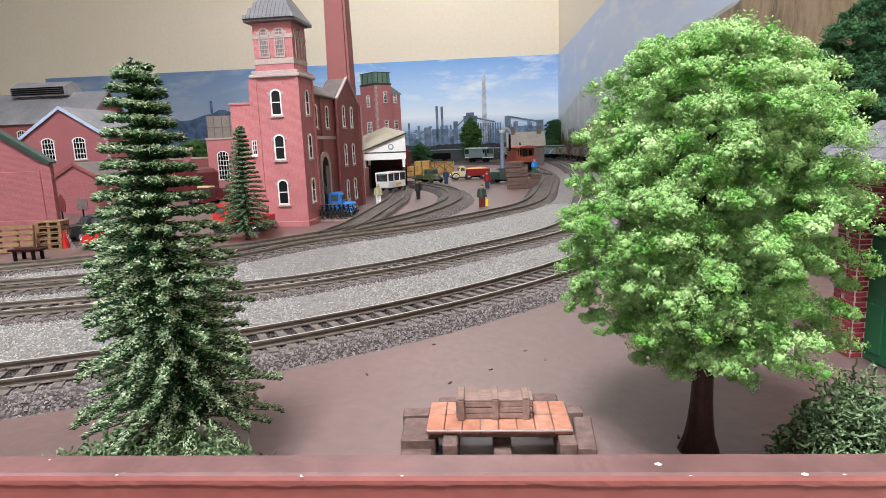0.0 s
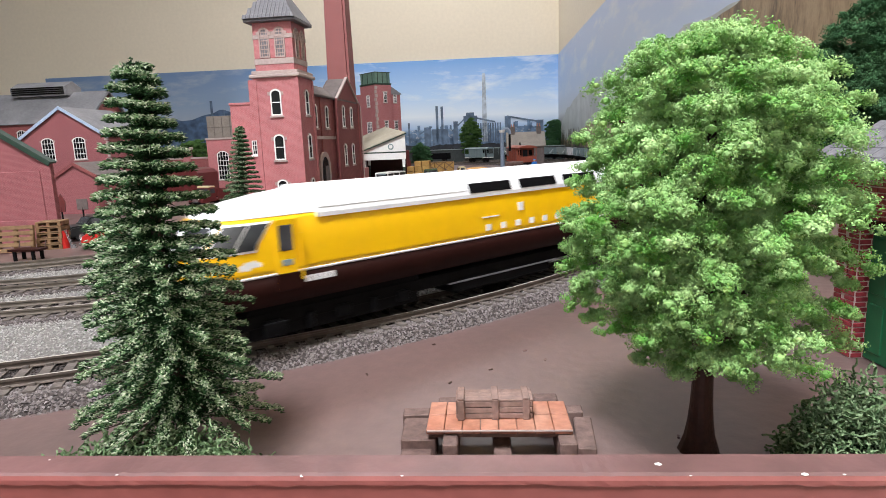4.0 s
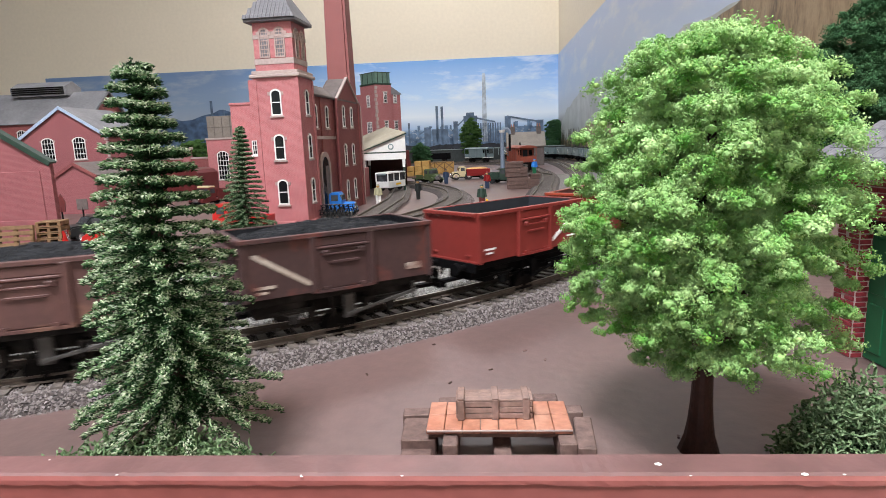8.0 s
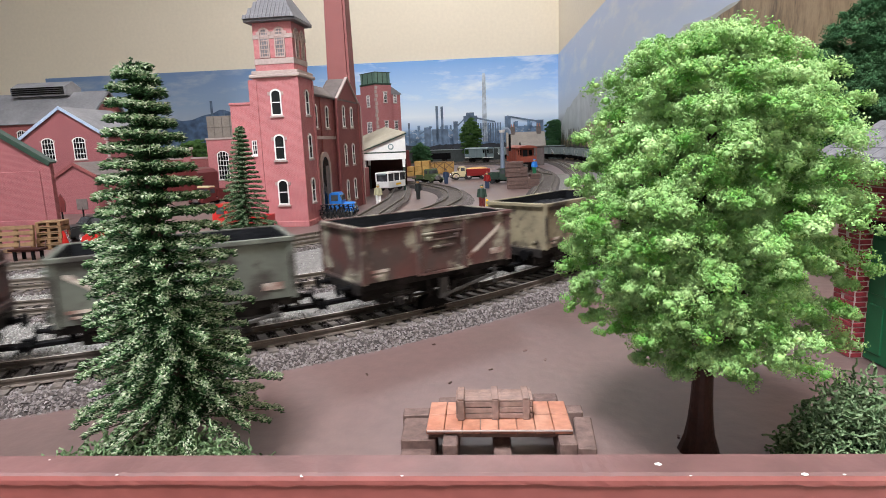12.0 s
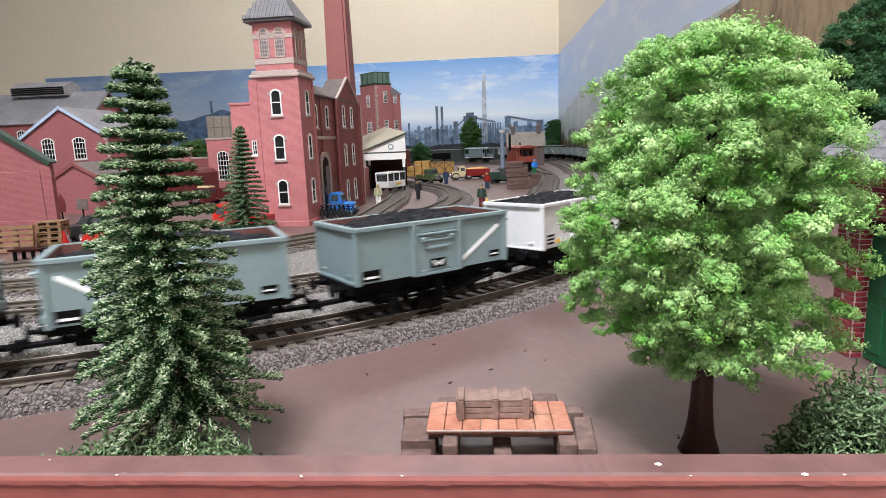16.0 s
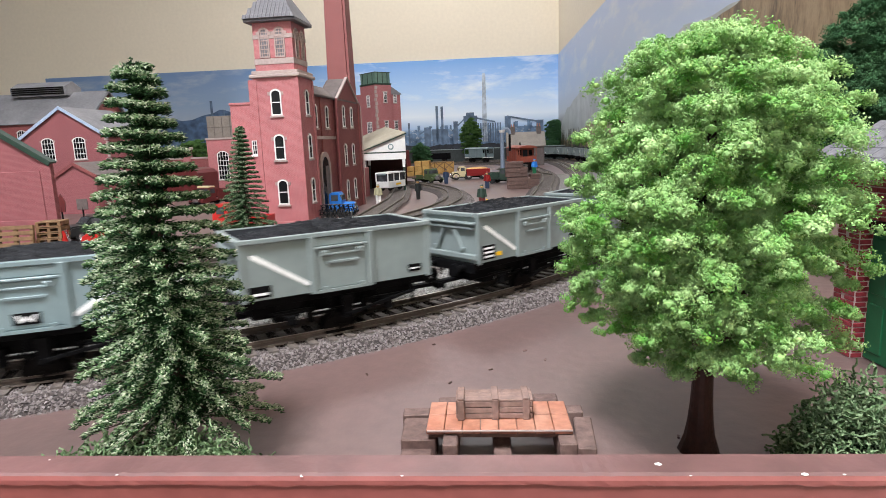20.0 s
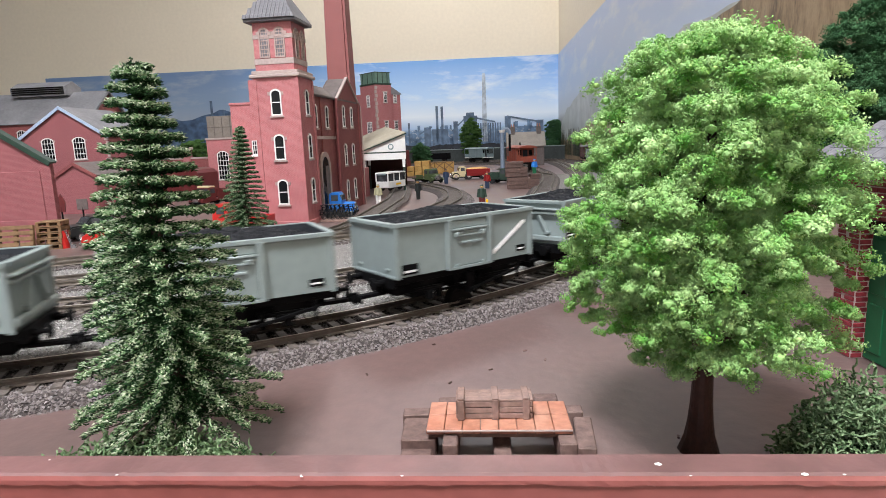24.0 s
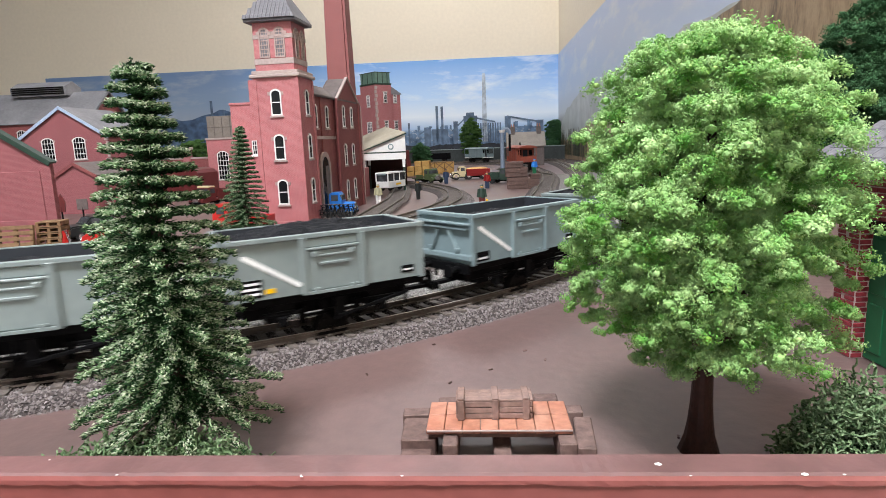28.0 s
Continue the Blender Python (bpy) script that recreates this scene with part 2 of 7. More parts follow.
def printed(stops, z0, z1, cloud, name, haze):
    """Printed paper: a vertical run of colours with soft cloud and hill shapes."""
    m = bpy.data.materials.new(name)
    m.use_nodes = True
    n, l = m.node_tree.nodes, m.node_tree.links
    b = n["Principled BSDF"]
    b.inputs["Roughness"].default_value = 0.42
    tc, sep, mr = n.new("ShaderNodeTexCoord"), n.new("ShaderNodeSeparateXYZ"), n.new("ShaderNodeMapRange")
    l.new(tc.outputs["Object"], sep.inputs[0])
    l.new(sep.outputs["Z"], mr.inputs["Value"])
    mr.inputs["From Min"].default_value, mr.inputs["From Max"].default_value = z0 * MM, z1 * MM
    rp = n.new("ShaderNodeValToRGB")
    while len(rp.color_ramp.elements) < len(stops):
        rp.color_ramp.elements.new(0.5)
    for e, (p, c) in zip(rp.color_ramp.elements, stops):
        e.position, e.color = p, (*c, 1)
    l.new(mr.outputs["Result"], rp.inputs["Fac"])
    mp = n.new("ShaderNodeMapping")
    mp.inputs["Scale"].default_value = (1.0, 1.0, 3.6)
    l.new(tc.outputs["Object"], mp.inputs["Vector"])
    ns = n.new("ShaderNodeTexNoise")
    ns.inputs["Scale"].default_value, ns.inputs["Detail"].default_value, ns.inputs["Roughness"].default_value = 4.5, 6.0, 0.6
    l.new(mp.outputs["Vector"], ns.inputs["Vector"])
    cr = n.new("ShaderNodeValToRGB")
    cr.color_ramp.elements[0].position, cr.color_ramp.elements[1].position = 0.50, 0.72
    l.new(ns.outputs["Fac"], cr.inputs["Fac"])
    hz = n.new("ShaderNodeMapRange")
    hz.inputs["From Min"].default_value, hz.inputs["From Max"].default_value = haze[0] * MM, haze[1] * MM
    l.new(sep.outputs["Z"], hz.inputs["Value"])
    mu = n.new("ShaderNodeMath")
    mu.operation = "MULTIPLY"
    l.new(cr.outputs["Color"], mu.inputs[0])
    l.new(hz.outputs["Result"], mu.inputs[1])
    mx = n.new("ShaderNodeMixRGB")
    l.new(mu.outputs[0], mx.inputs["Fac"])
    l.new(rp.outputs["Color"], mx.inputs["Color1"])
    mx.inputs["Color2"].default_value = (*cloud, 1)
    # dull grey-blue mixed in towards one end of the print
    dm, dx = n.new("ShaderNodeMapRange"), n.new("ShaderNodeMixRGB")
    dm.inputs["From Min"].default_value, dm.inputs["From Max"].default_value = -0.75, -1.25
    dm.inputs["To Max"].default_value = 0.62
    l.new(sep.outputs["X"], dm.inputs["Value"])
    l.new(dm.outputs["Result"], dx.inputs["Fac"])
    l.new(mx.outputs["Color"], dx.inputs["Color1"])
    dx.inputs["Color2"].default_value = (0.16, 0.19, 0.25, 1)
    l.new(dx.outputs["Color"], b.inputs["Base Color"])
    return m


TOPZ = 361.0
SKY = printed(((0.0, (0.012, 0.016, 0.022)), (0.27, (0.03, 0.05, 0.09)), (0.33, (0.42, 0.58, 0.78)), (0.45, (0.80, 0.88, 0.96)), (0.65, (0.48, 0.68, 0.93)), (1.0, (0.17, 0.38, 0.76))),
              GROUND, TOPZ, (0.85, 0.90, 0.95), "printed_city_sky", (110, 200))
HILL = printed(((0.0, (0.05, 0.045, 0.02)), (0.30, (0.13, 0.11, 0.06)), (0.42, (0.56, 0.60, 0.64)), (0.6, (0.54, 0.64, 0.80)), (1.0, (0.45, 0.57, 0.80))),
               GROUND, TOPZ, (0.72, 0.76, 0.80), "printed_hill_sky", (160, 260))
back = thing("backdrop", "printed paper backdrop of an industrial town under a cloudy blue sky", "backdrop", room(0, 0), kind="structure")
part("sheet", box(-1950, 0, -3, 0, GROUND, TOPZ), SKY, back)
side = thing("backdrop", "printed paper backdrop of brown autumn hills under a pale sky", "backdrop", room(0, 0), kind="structure")
part("sheet", box(-3, 0, -2150, -3, GROUND, TOPZ), HILL, side)
for k, c in (("print_far", (0.22, 0.36, 0.55)), ("print_mid", (0.085, 0.145, 0.25)), ("print_works", (0.13, 0.20, 0.30)), ("print_dark", (0.012, 0.018, 0.028)), ("print_pale", (0.48, 0.55, 0.63)),
             ("print_steel", (0.17, 0.28, 0.44)), ("print_forest", (0.11, 0.09, 0.055)), ("print_rust", (0.23, 0.16, 0.10)), ("print_green", (0.035, 0.045, 0.018))):
    M[k] = mat(k, c, 0.45, 0.35, 60, 0.0, second=tuple(v * 0.6 for v in c), mix_scale=22)
def autumn(name):
    """Printed autumn woods: upright streaks of rust, ochre and grey bark."""
    m = bpy.data.materials.new(name)
    m.use_nodes = True
    n, l = m.node_tree.nodes, m.node_tree.links
    tc, mp, ns, rp = n.new("ShaderNodeTexCoord"), n.new("ShaderNodeMapping"), n.new("ShaderNodeTexNoise"), n.new("ShaderNodeValToRGB")
    mp.inputs["Scale"].default_value = (1, 1, 0.35)
    ns.inputs["Scale"].default_value, ns.inputs["Detail"].default_value, ns.inputs["Roughness"].default_value = 26.0, 9.0, 0.74
    for p, c in ((0.40, (0.11, 0.08, 0.05)), (0.48, (0.27, 0.185, 0.105)), (0.57, (0.40, 0.29, 0.17)), (0.66, (0.20, 0.15, 0.10))):
        rp.color_ramp.elements.new(p).color = (*c, 1)
    rp.color_ramp.elements[0].color, rp.color_ramp.elements[-1].color = (0.05, 0.042, 0.032, 1), (0.46, 0.37, 0.24, 1)
    l.new(tc.outputs["Object"], mp.inputs["Vector"])
    l.new(mp.outputs["Vector"], ns.inputs["Vector"])
    l.new(ns.outputs["Fac"], rp.inputs["Fac"])
    l.new(rp.outputs["Color"], n["Principled BSDF"].inputs["Base Color"])
    n["Principled BSDF"].inputs["Roughness"].default_value = 0.45
    return m


M["print_haze"] = mat("print_haze", (0.52, 0.55, 0.54), 0.45, 0.1, 40, 0.0, second=(0.42, 0.45, 0.43), mix_scale=9)
M["print_rust"] = autumn("printed_autumn_woods")
rng = random.Random(4)


def ridge(x0, x1, z, amp, seed, step=12, wave=0.006):
    """Outline of a range of hills down to the board."""
    top = [(x, z + amp * (noise.noise(Vector((x * wave, seed, 0))) + 0.4 * noise.noise(Vector((x * wave * 4, seed, 3))))) for x in np.arange(x0, x1 + 1, step)]
    return [(x0, GROUND + 1)] + top + [(x1, GROUND + 1)]


part("far_hills", prism(ridge(-1949, -1, 108, 14, 1.0), -3.8, -3.2), "print_far", back)
part("near_hills", prism(ridge(-1949, -640, 200, 34, 5.0), -4.4, -4.0), "print_mid", back)
part("dark_trees", prism(ridge(-1949, -1, 54, 12, 9.0, 6, 0.02), -6.4, -6.0), "print_dark", back)
# the steelworks: towers, chimneys, sheds and conveyors of the print
city = bmesh.new()
for i in range(150):
    x = rng.uniform(-760, -40)
    w, h = rng.uniform(3, 14), 72 + abs(rng.gauss(0, 26))
    add_box(city, x, x + w, -5.0, -4.6, 20, h)
part("town", city, "print_steel", back)
lit = bmesh.new()
for i in range(220):
    x, z = rng.uniform(-600, -60), rng.uniform(60, 112)
    add_box(lit, x, x + rng.uniform(1.5, 7), -5.4, -5.2, z, z + rng.uniform(1.0, 3.5))
part("lit_walls", lit, "print_pale", back)
tall = bmesh.new()
add_prism(tall, [(-284, 60), (-264, 60), (-268, 306), (-279, 306)], -5.9, -5.6)
part("tall_chimney", tall, "print_pale", back)
works = bmesh.new()
for x, w, h in ((-1312, 10, 250), (-1262, 5, 215), (-455, 9, 196), (-436, 9, 194), (-560, 7, 138), (-500, 24, 120), (-470, 60, 112), (-390, 16, 138), (-352, 50, 156), (-342, 30, 168), (-200, 22, 150), (-84, 26, 132), (-168, 5, 128), (-22, 14, 122)):
    add_box(works, x, x + w, -5.9, -5.6, 50, h)
for x0, z0, x1, z1 in ((-395, 100, -330, 160), (-190, 146, -60, 120), (-330, 150, -235, 128), (-520, 92, -470, 118)):
    add_prism(works, [(x0, z0), (x1, z1), (x1, z1 + 6), (x0, z0 + 6)], -5.9, -5.6)
for x in np.arange(-300, -215, 9.0):
    add_box(works, x, x + 5, -5.9, -5.6, 60, 128)
part("steelworks", works, "print_works", back)


def side_prism(outline, x0, x1):
    return prism(outline, x0, x1, R(90, "Z"))


# printed hills of the side wall; their outline runs along the wall
part("far_ridge", prism([(-2149, GROUND + 1)] + [(y, 70 + 135 * (1 - math.exp(y / 250)) + 14 * noise.noise(Vector((y * 0.011, 12, 0)))) for y in np.arange(-2149, -4, 14)] + [(-4, GROUND + 1)], 3.2, 3.6, R(90, "Z")), "print_haze", side)
brown = [(-2149, GROUND + 1)] + [(y, 58 + max(0, (-y - 300) * 0.1128) + 15 * noise.noise(Vector((y * 0.012, 2, 0)))) for y in np.arange(-2149, -4, 12)] + [(-4, GROUND + 1)]
part("autumn_hill", prism([(y, min(z, TOPZ - 1)) for y, z in brown], 3.9, 4.3, R(90, "Z")), "print_rust", side)
reeds = bmesh.new()
for i in range(160):
    y = rng.uniform(-620, -10)
    add_box(reeds, 4.6, 4.9, y, y + rng.uniform(1.5, 5), 8, rng.uniform(40, 92))
reeds.transform(Matrix.Scale(-1, 4, (1, 0, 0)))
part("reeds", reeds, "print_green", side)

fa = thing("edge_board", "chipped dark red painted board along the layout's front edge", "board", at(0, 84.6, 0, YAW), kind="structure")
FB = bmesh.new()
rows = []
for x in np.arange(-420, 301, 1.2):
    w = 0.30 * noise.noise(Vector((x * 0.06, 1, 0))) + 0.30 * noise.noise(Vector((x * 0.35, 5, 0)))
    e = 0.10 * noise.noise(Vector((x * 0.5, 9, 0)))
    prof = ((0, -70), (0, 16.8), (-0.3, 17), (-5.2, 17 + e), (-5.75, 16.75 + e), (-6.05, 16.2), (-6.1 + e, 15.5 + w), (-5.7, 15.25 + w), (-5.75, 14.6), (-5.85, -70))
    rows.append([FB.verts.new((x, y, z)) for y, z in prof])
for a, b in zip(rows, rows[1:]):
    for i in range(10):
        # top and lip faces take the darkened paint, which dims their highlight
        FB.faces.new((a[i], b[i], b[(i + 1) % 10], a[(i + 1) % 10])).material_index = 1 if i in (1, 2, 3) else 0
bmesh.ops.recalc_face_normals(FB, faces=FB.faces[:])
part("board", FB, "fascia", fa).data.materials.append(M["fascia_top"])
chips = bmesh.new()
for i in range(34):
    x, y = rng.uniform(-110, 110), rng.choice((-0.4, -5.4, -2.5, -5.9, -0.9)) + rng.uniform(-0.3, 0.3)
    s = rng.uniform(0.08, 0.26)
    g = bmesh.ops.create_icosphere(chips, subdivisions=1, radius=s)["verts"]
    bmesh.ops.transform(chips, matrix=T((x, y, 16.9)) @ Matrix.Diagonal((1.5, 0.9, 0.3, 1)), verts=g)
for x, y, s in ((30.0, -3.0, 0.55), (49.0, -5.6, 0.45), (-72, -2.2, 0.5), (-63, -1.5, 0.3)):
    g = bmesh.ops.create_icosphere(chips, subdivisions=1, radius=s)["verts"]
    bmesh.ops.transform(chips, matrix=T((x, y, 16.95)) @ Matrix.Diagonal((1.2, 0.9, 0.25, 1)), verts=g)
tagged(part("paint_chips", chips, "white", fa, "pale bare chips in the paint"), kind="stuff")


# ---- tracks ----
def smooth(pts, step=5.0):
    """Catmull-Rom run through points, resampled evenly."""
    p = np.array(pts, float)
    p = np.vstack([2 * p[0] - p[1], p, 2 * p[-1] - p[-2]])
    out = []
    for i in range(1, len(p) - 2):
        for u in np.arange(0, 1, 0.05):
            out.append(0.5 * (2 * p[i] + (p[i + 1] - p[i - 1]) * u + (2 * p[i - 1] - 5 * p[i] + 4 * p[i + 1] - p[i + 2]) * u * u
                              + (-p[i - 1] + 3 * p[i] - 3 * p[i + 1] + p[i + 2]) * u**3))
    out.append(p[-2])
    out = np.array(out)
    c = np.concatenate([[0], np.cumsum(np.hypot(*np.diff(out, axis=0).T))])
    s = np.arange(0, c[-1], step)
    return np.stack([np.interp(s, c, out[:, 0]), np.interp(s, c, out[:, 1])], 1)


def sides(path):
    d = np.gradient(path, axis=0)
    d /= np.hypot(d[:, 0], d[:, 1])[:, None]
    return np.stack([d[:, 1], -d[:, 0]], 1), d


def sweep(path, profile):
    """Closed profile of (offset, z) swept along a path."""
    nrm, _ = sides(path)
    bm, rows = bmesh.new(), []
    for p, n in zip(path, nrm):
        rows.append([bm.verts.new((p[0] + n[0] * o, p[1] + n[1] * o, z)) for o, z in profile])
    k = len(profile)
    for a, b in zip(rows, rows[1:]):
        for i in range(k):
            bm.faces.new((a[i], a[(i + 1) % k], b[(i + 1) % k], b[i]))
    bm.faces.new(rows[0][::-1])
    bm.faces.new(rows[-1])
    bmesh.ops.recalc_face_normals(bm, faces=bm.faces[:])
    return bm


RAILP = [(-0.45, 0), (0.45, 0), (0.5, -0.7), (0.2, -0.9), (0.2, -1.9), (1.1, -2.3), (1.1, -2.5), (-1.1, -2.5), (-1.1, -2.3), (-0.2, -1.9), (-0.2, -0.9), (-0.5, -0.7)]
sleeper_mesh = None


def chairs_and_sleeper(bm, m):
    add_box(bm, -1.5, 1.5, -15, 15, -4.6, -2.55, 0, m)
    for y in (-8.9, 8.9):
        for s in (-1, 1):
            add_box(bm, -0.9, 0.9, y + s * 1.1, y + s * 2.0, -2.6, -1.7, 0, m)


def track(label, path, near=None, bed=True, bedmat="ballast", metal="bronze", top="railtop"):
    """Two rails on sleepers in a low ballast bed; the sleepers of the stretch near are single pieces."""
    global sleeper_mesh
    t = thing("track", label, "railway track", group="railway tracks")
    for o in (-8.9, 8.9):
        rb = sweep(path, [(o + a, z) for a, z in RAILP])
        for f in rb.faces:
            if min(v.co.z for v in f.verts) > -0.01:
                f.material_index = 1
        part("rail", rb, metal, t).data.materials.append(M[top])
    if bed:
        part("ballast_bed", sweep(path, [(-17, -3.3), (17, -3.3), (23, GROUND - 0.5), (-23, GROUND - 0.5)]), bedmat, t)
    nrm, d = sides(path)
    c = np.concatenate([[0], np.cumsum(np.hypot(*np.diff(path, axis=0).T))])
    rest = bmesh.new()
    for s in np.arange(3, c[-1], 6.7):
        x, y = np.interp(s, c, path[:, 0]), np.interp(s, c, path[:, 1])
        i = min(int(np.searchsorted(c, s)), len(path) - 1)
        m = T((x, y, 0)) @ R(math.degrees(math.atan2(d[i][1], d[i][0])) + rng.uniform(-1, 1), "Z")
        if near and near[0] < x < near[1] and near[2] < y < near[3]:
            if sleeper_mesh is None:
                one = bmesh.new()
                chairs_and_sleeper(one, Matrix())
                sleeper_mesh = part("sleeper", one, "sleeper", t)
                o = sleeper_mesh
            else:
                o = new("sleeper", sleeper_mesh.data)
                o.parent = t
            o.matrix_local = at(x, y, 0) @ R(math.degrees(math.atan2(d[i][1], d[i][0])), "Z")
        else:
            add_box(rest, -1.5, 1.5, -15, 15, -4.6, -2.55, 0, m)
    tagged(part("sleeper_bed", rest, "sleeper", t), kind="stuff")
    return t


P1 = smooth([on_line(s) for s in np.arange(-1600, 3400, 25)], 5)
arc2 = [(-38 + 366 * math.cos(a), 1720 + 366 * math.sin(a)) for a in np.arange(0.15, 1.64, 0.15)]
P2 = smooth([(-600, 300), (-420, 240), (-300, 242), (-195, 257), (-99, 280), (-43, 309), (5, 348), (92, 445), (150, 610), (206, 850), (262, 1150), (305, 1450), (328, 1720)] + arc2 + [(-300, 2104), (-900, 2148)], 5)
P3 = smooth([(-420, 300), (-320, 297), (-231, 307), (-181, 325), (-136, 372), (-94, 423), (-36, 465), (35, 537), (98, 640), (148, 850), (188, 1052), (210, 1250), (212, 1450), (192, 1700), (120, 1850), (-50, 1950), (-400, 1995), (-800, 2020)], 5)
P4 = smooth([(-420, 310), (-270, 361), (-220, 382), (-169, 392), (-136, 404), (-108, 432), (-79, 462), (-57, 497), (-38, 530), (-18, 575), (3, 640), (17, 727), (12, 847), (-30, 979), (-90, 1068), (-200, 1150)], 5)
P6 = smooth([(-88, 452), (-76, 500), (-69, 560), (-64, 620), (-58, 690), (-55, 740), (-58, 860), (-66, 960)], 5)
NEAR = (-190, 95, 0, 420)
track("curved main line track in brown ballast", P1, NEAR, metal="rail")
track("curved second main line track in brown ballast", P2, (-170, 95, 0, 420))
track("bronze coloured yard lead track in brown ballast", P3, top="bronze")
track("yard loop track curving behind the lorries", P4, top="bronze")
track("short siding that runs into the white shed", P6, bed=False, top="bronze")


def ruled(pa, pb, n, z, rough):
    """Uneven sheet between two paths."""
    bm = bmesh.new()
    rows = []
    for k in range(n + 1):
        a, b = pa[min(len(pa) - 1, round(k / n * (len(pa) - 1)))], pb[min(len(pb) - 1, round(k / n * (len(pb) - 1)))]
        row = []
        for i in range(25):
            p = a + (b - a) * i / 24
            row.append(bm.verts.new((p[0], p[1], z + rough * noise.noise(Vector((p[0] * 0.05, p[1] * 0.05, 0))))))
        rows.append(row)
    for a, b in zip(rows, rows[1:]):
        for i in range(24):
            bm.faces.new((a[i], a[i + 1], b[i + 1], b[i]))
    bmesh.ops.recalc_face_normals(bm, faces=bm.faces[:])
    return bm


A1 = P1[(P1[:, 0] > -420) & (P1[:, 1] < 1150) & (P1[:, 0] < 400)]
A1 = A1[A1[:, 1] < 1150]
B1 = P3[P3[:, 1] < 1150]
B1 = np.vstack([P4[P4[:, 0] < -110][:60], B1[B1[:, 1] > 440]])
setting("ballast_field", ruled(A1, B1, 160, -4.4, 0.4), "pale", "pale grey gravel between the running lines", "gravel")


def island_mat(name, colors, rough=0.9):
    """Each loose piece takes its own tone."""
    m = bpy.data.materials.new(name)
    m.use_nodes = True
    n, l = m.node_tree.nodes, m.node_tree.links
    g, rp = n.new("ShaderNodeNewGeometry"), n.new("ShaderNodeValToRGB")
    while len(rp.color_ramp.elements) < len(colors):
        rp.color_ramp.elements.new(0.5)
    for i, (e, c) in enumerate(zip(rp.color_ramp.elements, colors)):
        e.position, e.color = i / (len(colors) - 1), (*c, 1)
    l.new(g.outputs["Random Per Island"], rp.inputs["Fac"])
    l.new(rp.outputs["Color"], n["Principled BSDF"].inputs["Base Color"])
    n["Principled BSDF"].inputs["Roughness"].default_value = rough
    n["Principled BSDF"].inputs["Specular IOR Level"].default_value = 0.2
    return m


M["stones"] = island_mat("brown_stones", ((0.085, 0.069, 0.065), (0.17, 0.144, 0.139), (0.215, 0.188, 0.181), (0.12, 0.10, 0.095), (0.28, 0.252, 0.245), (0.18, 0.156, 0.15)))
M["chips"] = island_mat("pale_stones", ((0.17, 0.162, 0.152), (0.32, 0.305, 0.285), (0.25, 0.238, 0.222), (0.38, 0.365, 0.342), (0.44, 0.425, 0.40), (0.29, 0.276, 0.258)))
OCT = np.array([(1, 0, 0), (-1, 0, 0), (0, 1, 0), (0, -1, 0), (0, 0, 1), (0, 0, -1)], float)
OCF = np.array([(0, 2, 4), (2, 1, 4), (1, 3, 4), (3, 0, 4), (2, 0, 5), (1, 2, 5), (3, 1, 5), (0, 3, 5)])


def scatter(name, label, places, r0, r1, material, seed, parent=None):
    """Thousands of small angular stones as one piece of stuff."""
    g = np.random.default_rng(seed)
    n = len(places)
    size = g.uniform(r0, r1, (n, 1, 1)) * g.uniform(0.65, 1.25, (n, 1, 3))
    ang = g.uniform(0, 2 * np.pi, n)
    tip = g.uniform(-0.8, 0.8, n)
    v = OCT[None] * size + g.uniform(-0.18, 0.18, (n, 6, 3)) * r1
    ct, st = np.cos(tip)[:, None], np.sin(tip)[:, None]
    y, z = v[..., 1] * ct - v[..., 2] * st, v[..., 1] * st + v[..., 2] * ct
    ca, sa = np.cos(ang)[:, None], np.sin(ang)[:, None]
    x, y = v[..., 0] * ca - y * sa, v[..., 0] * sa + y * ca
    v = np.stack([x, y, z], -1) + np.array(places)[:, None, :]
    f = (OCF[None, :4] + 6 * np.arange(n)[:, None, None]).reshape(-1, 3)
    me = bpy.data.meshes.new(name)
    me.from_pydata((v.reshape(-1, 3) * MM).tolist(), [], f.tolist())
    me.materials.append(M[material])
    ob = new(name, me)
    if parent:
        ob.parent = parent
    return tagged(ob, label, "gravel", kind="stuff")


def strip(path, offs, per_mm2, seed, keep, zf):
    """Random places along a path between two offsets."""
    g = np.random.default_rng(seed)
    nrm, _ = sides(path)
    total = len(path) * 5.0 * (offs[1] - offs[0])
    i = g.integers(0, len(path) - 1, int(total * per_mm2))
    u, o = g.uniform(0, 1, len(i)), g.uniform(*offs, len(i))
    p = path[i] + (path[i + 1] - path[i]) * u[:, None] + nrm[i] * o[:, None]
    ok = (p[:, 0] > keep[0]) & (p[:, 0] < keep[1]) & (p[:, 1] > keep[2]) & (p[:, 1] < keep[3])
    z = zf(np.abs(o))
    return np.column_stack([p, z])[ok]


bedz = lambda o: np.where(o < 17, -3.4, -3.4 - (o - 17) * 0.62)
V1 = P1[(P1[:, 0] > -260) & (P1[:, 0] < 200) & (P1[:, 1] < 700)]
V2 = P2[(P2[:, 0] > -290) & (P2[:, 0] < 200) & (P2[:, 1] < 700)]
V3 = P3[(P3[:, 0] > -380) & (P3[:, 0] < 120) & (P3[:, 1] < 700)]
def shoulder(path, dens, seed, keep):
    return np.vstack([strip(path, (-24, -9.5), dens, seed, keep, bedz), strip(path, (9.5, 24), dens, seed + 40, keep, bedz)])


V4 = P4[(P4[:, 0] > -330) & (P4[:, 1] < 760)]
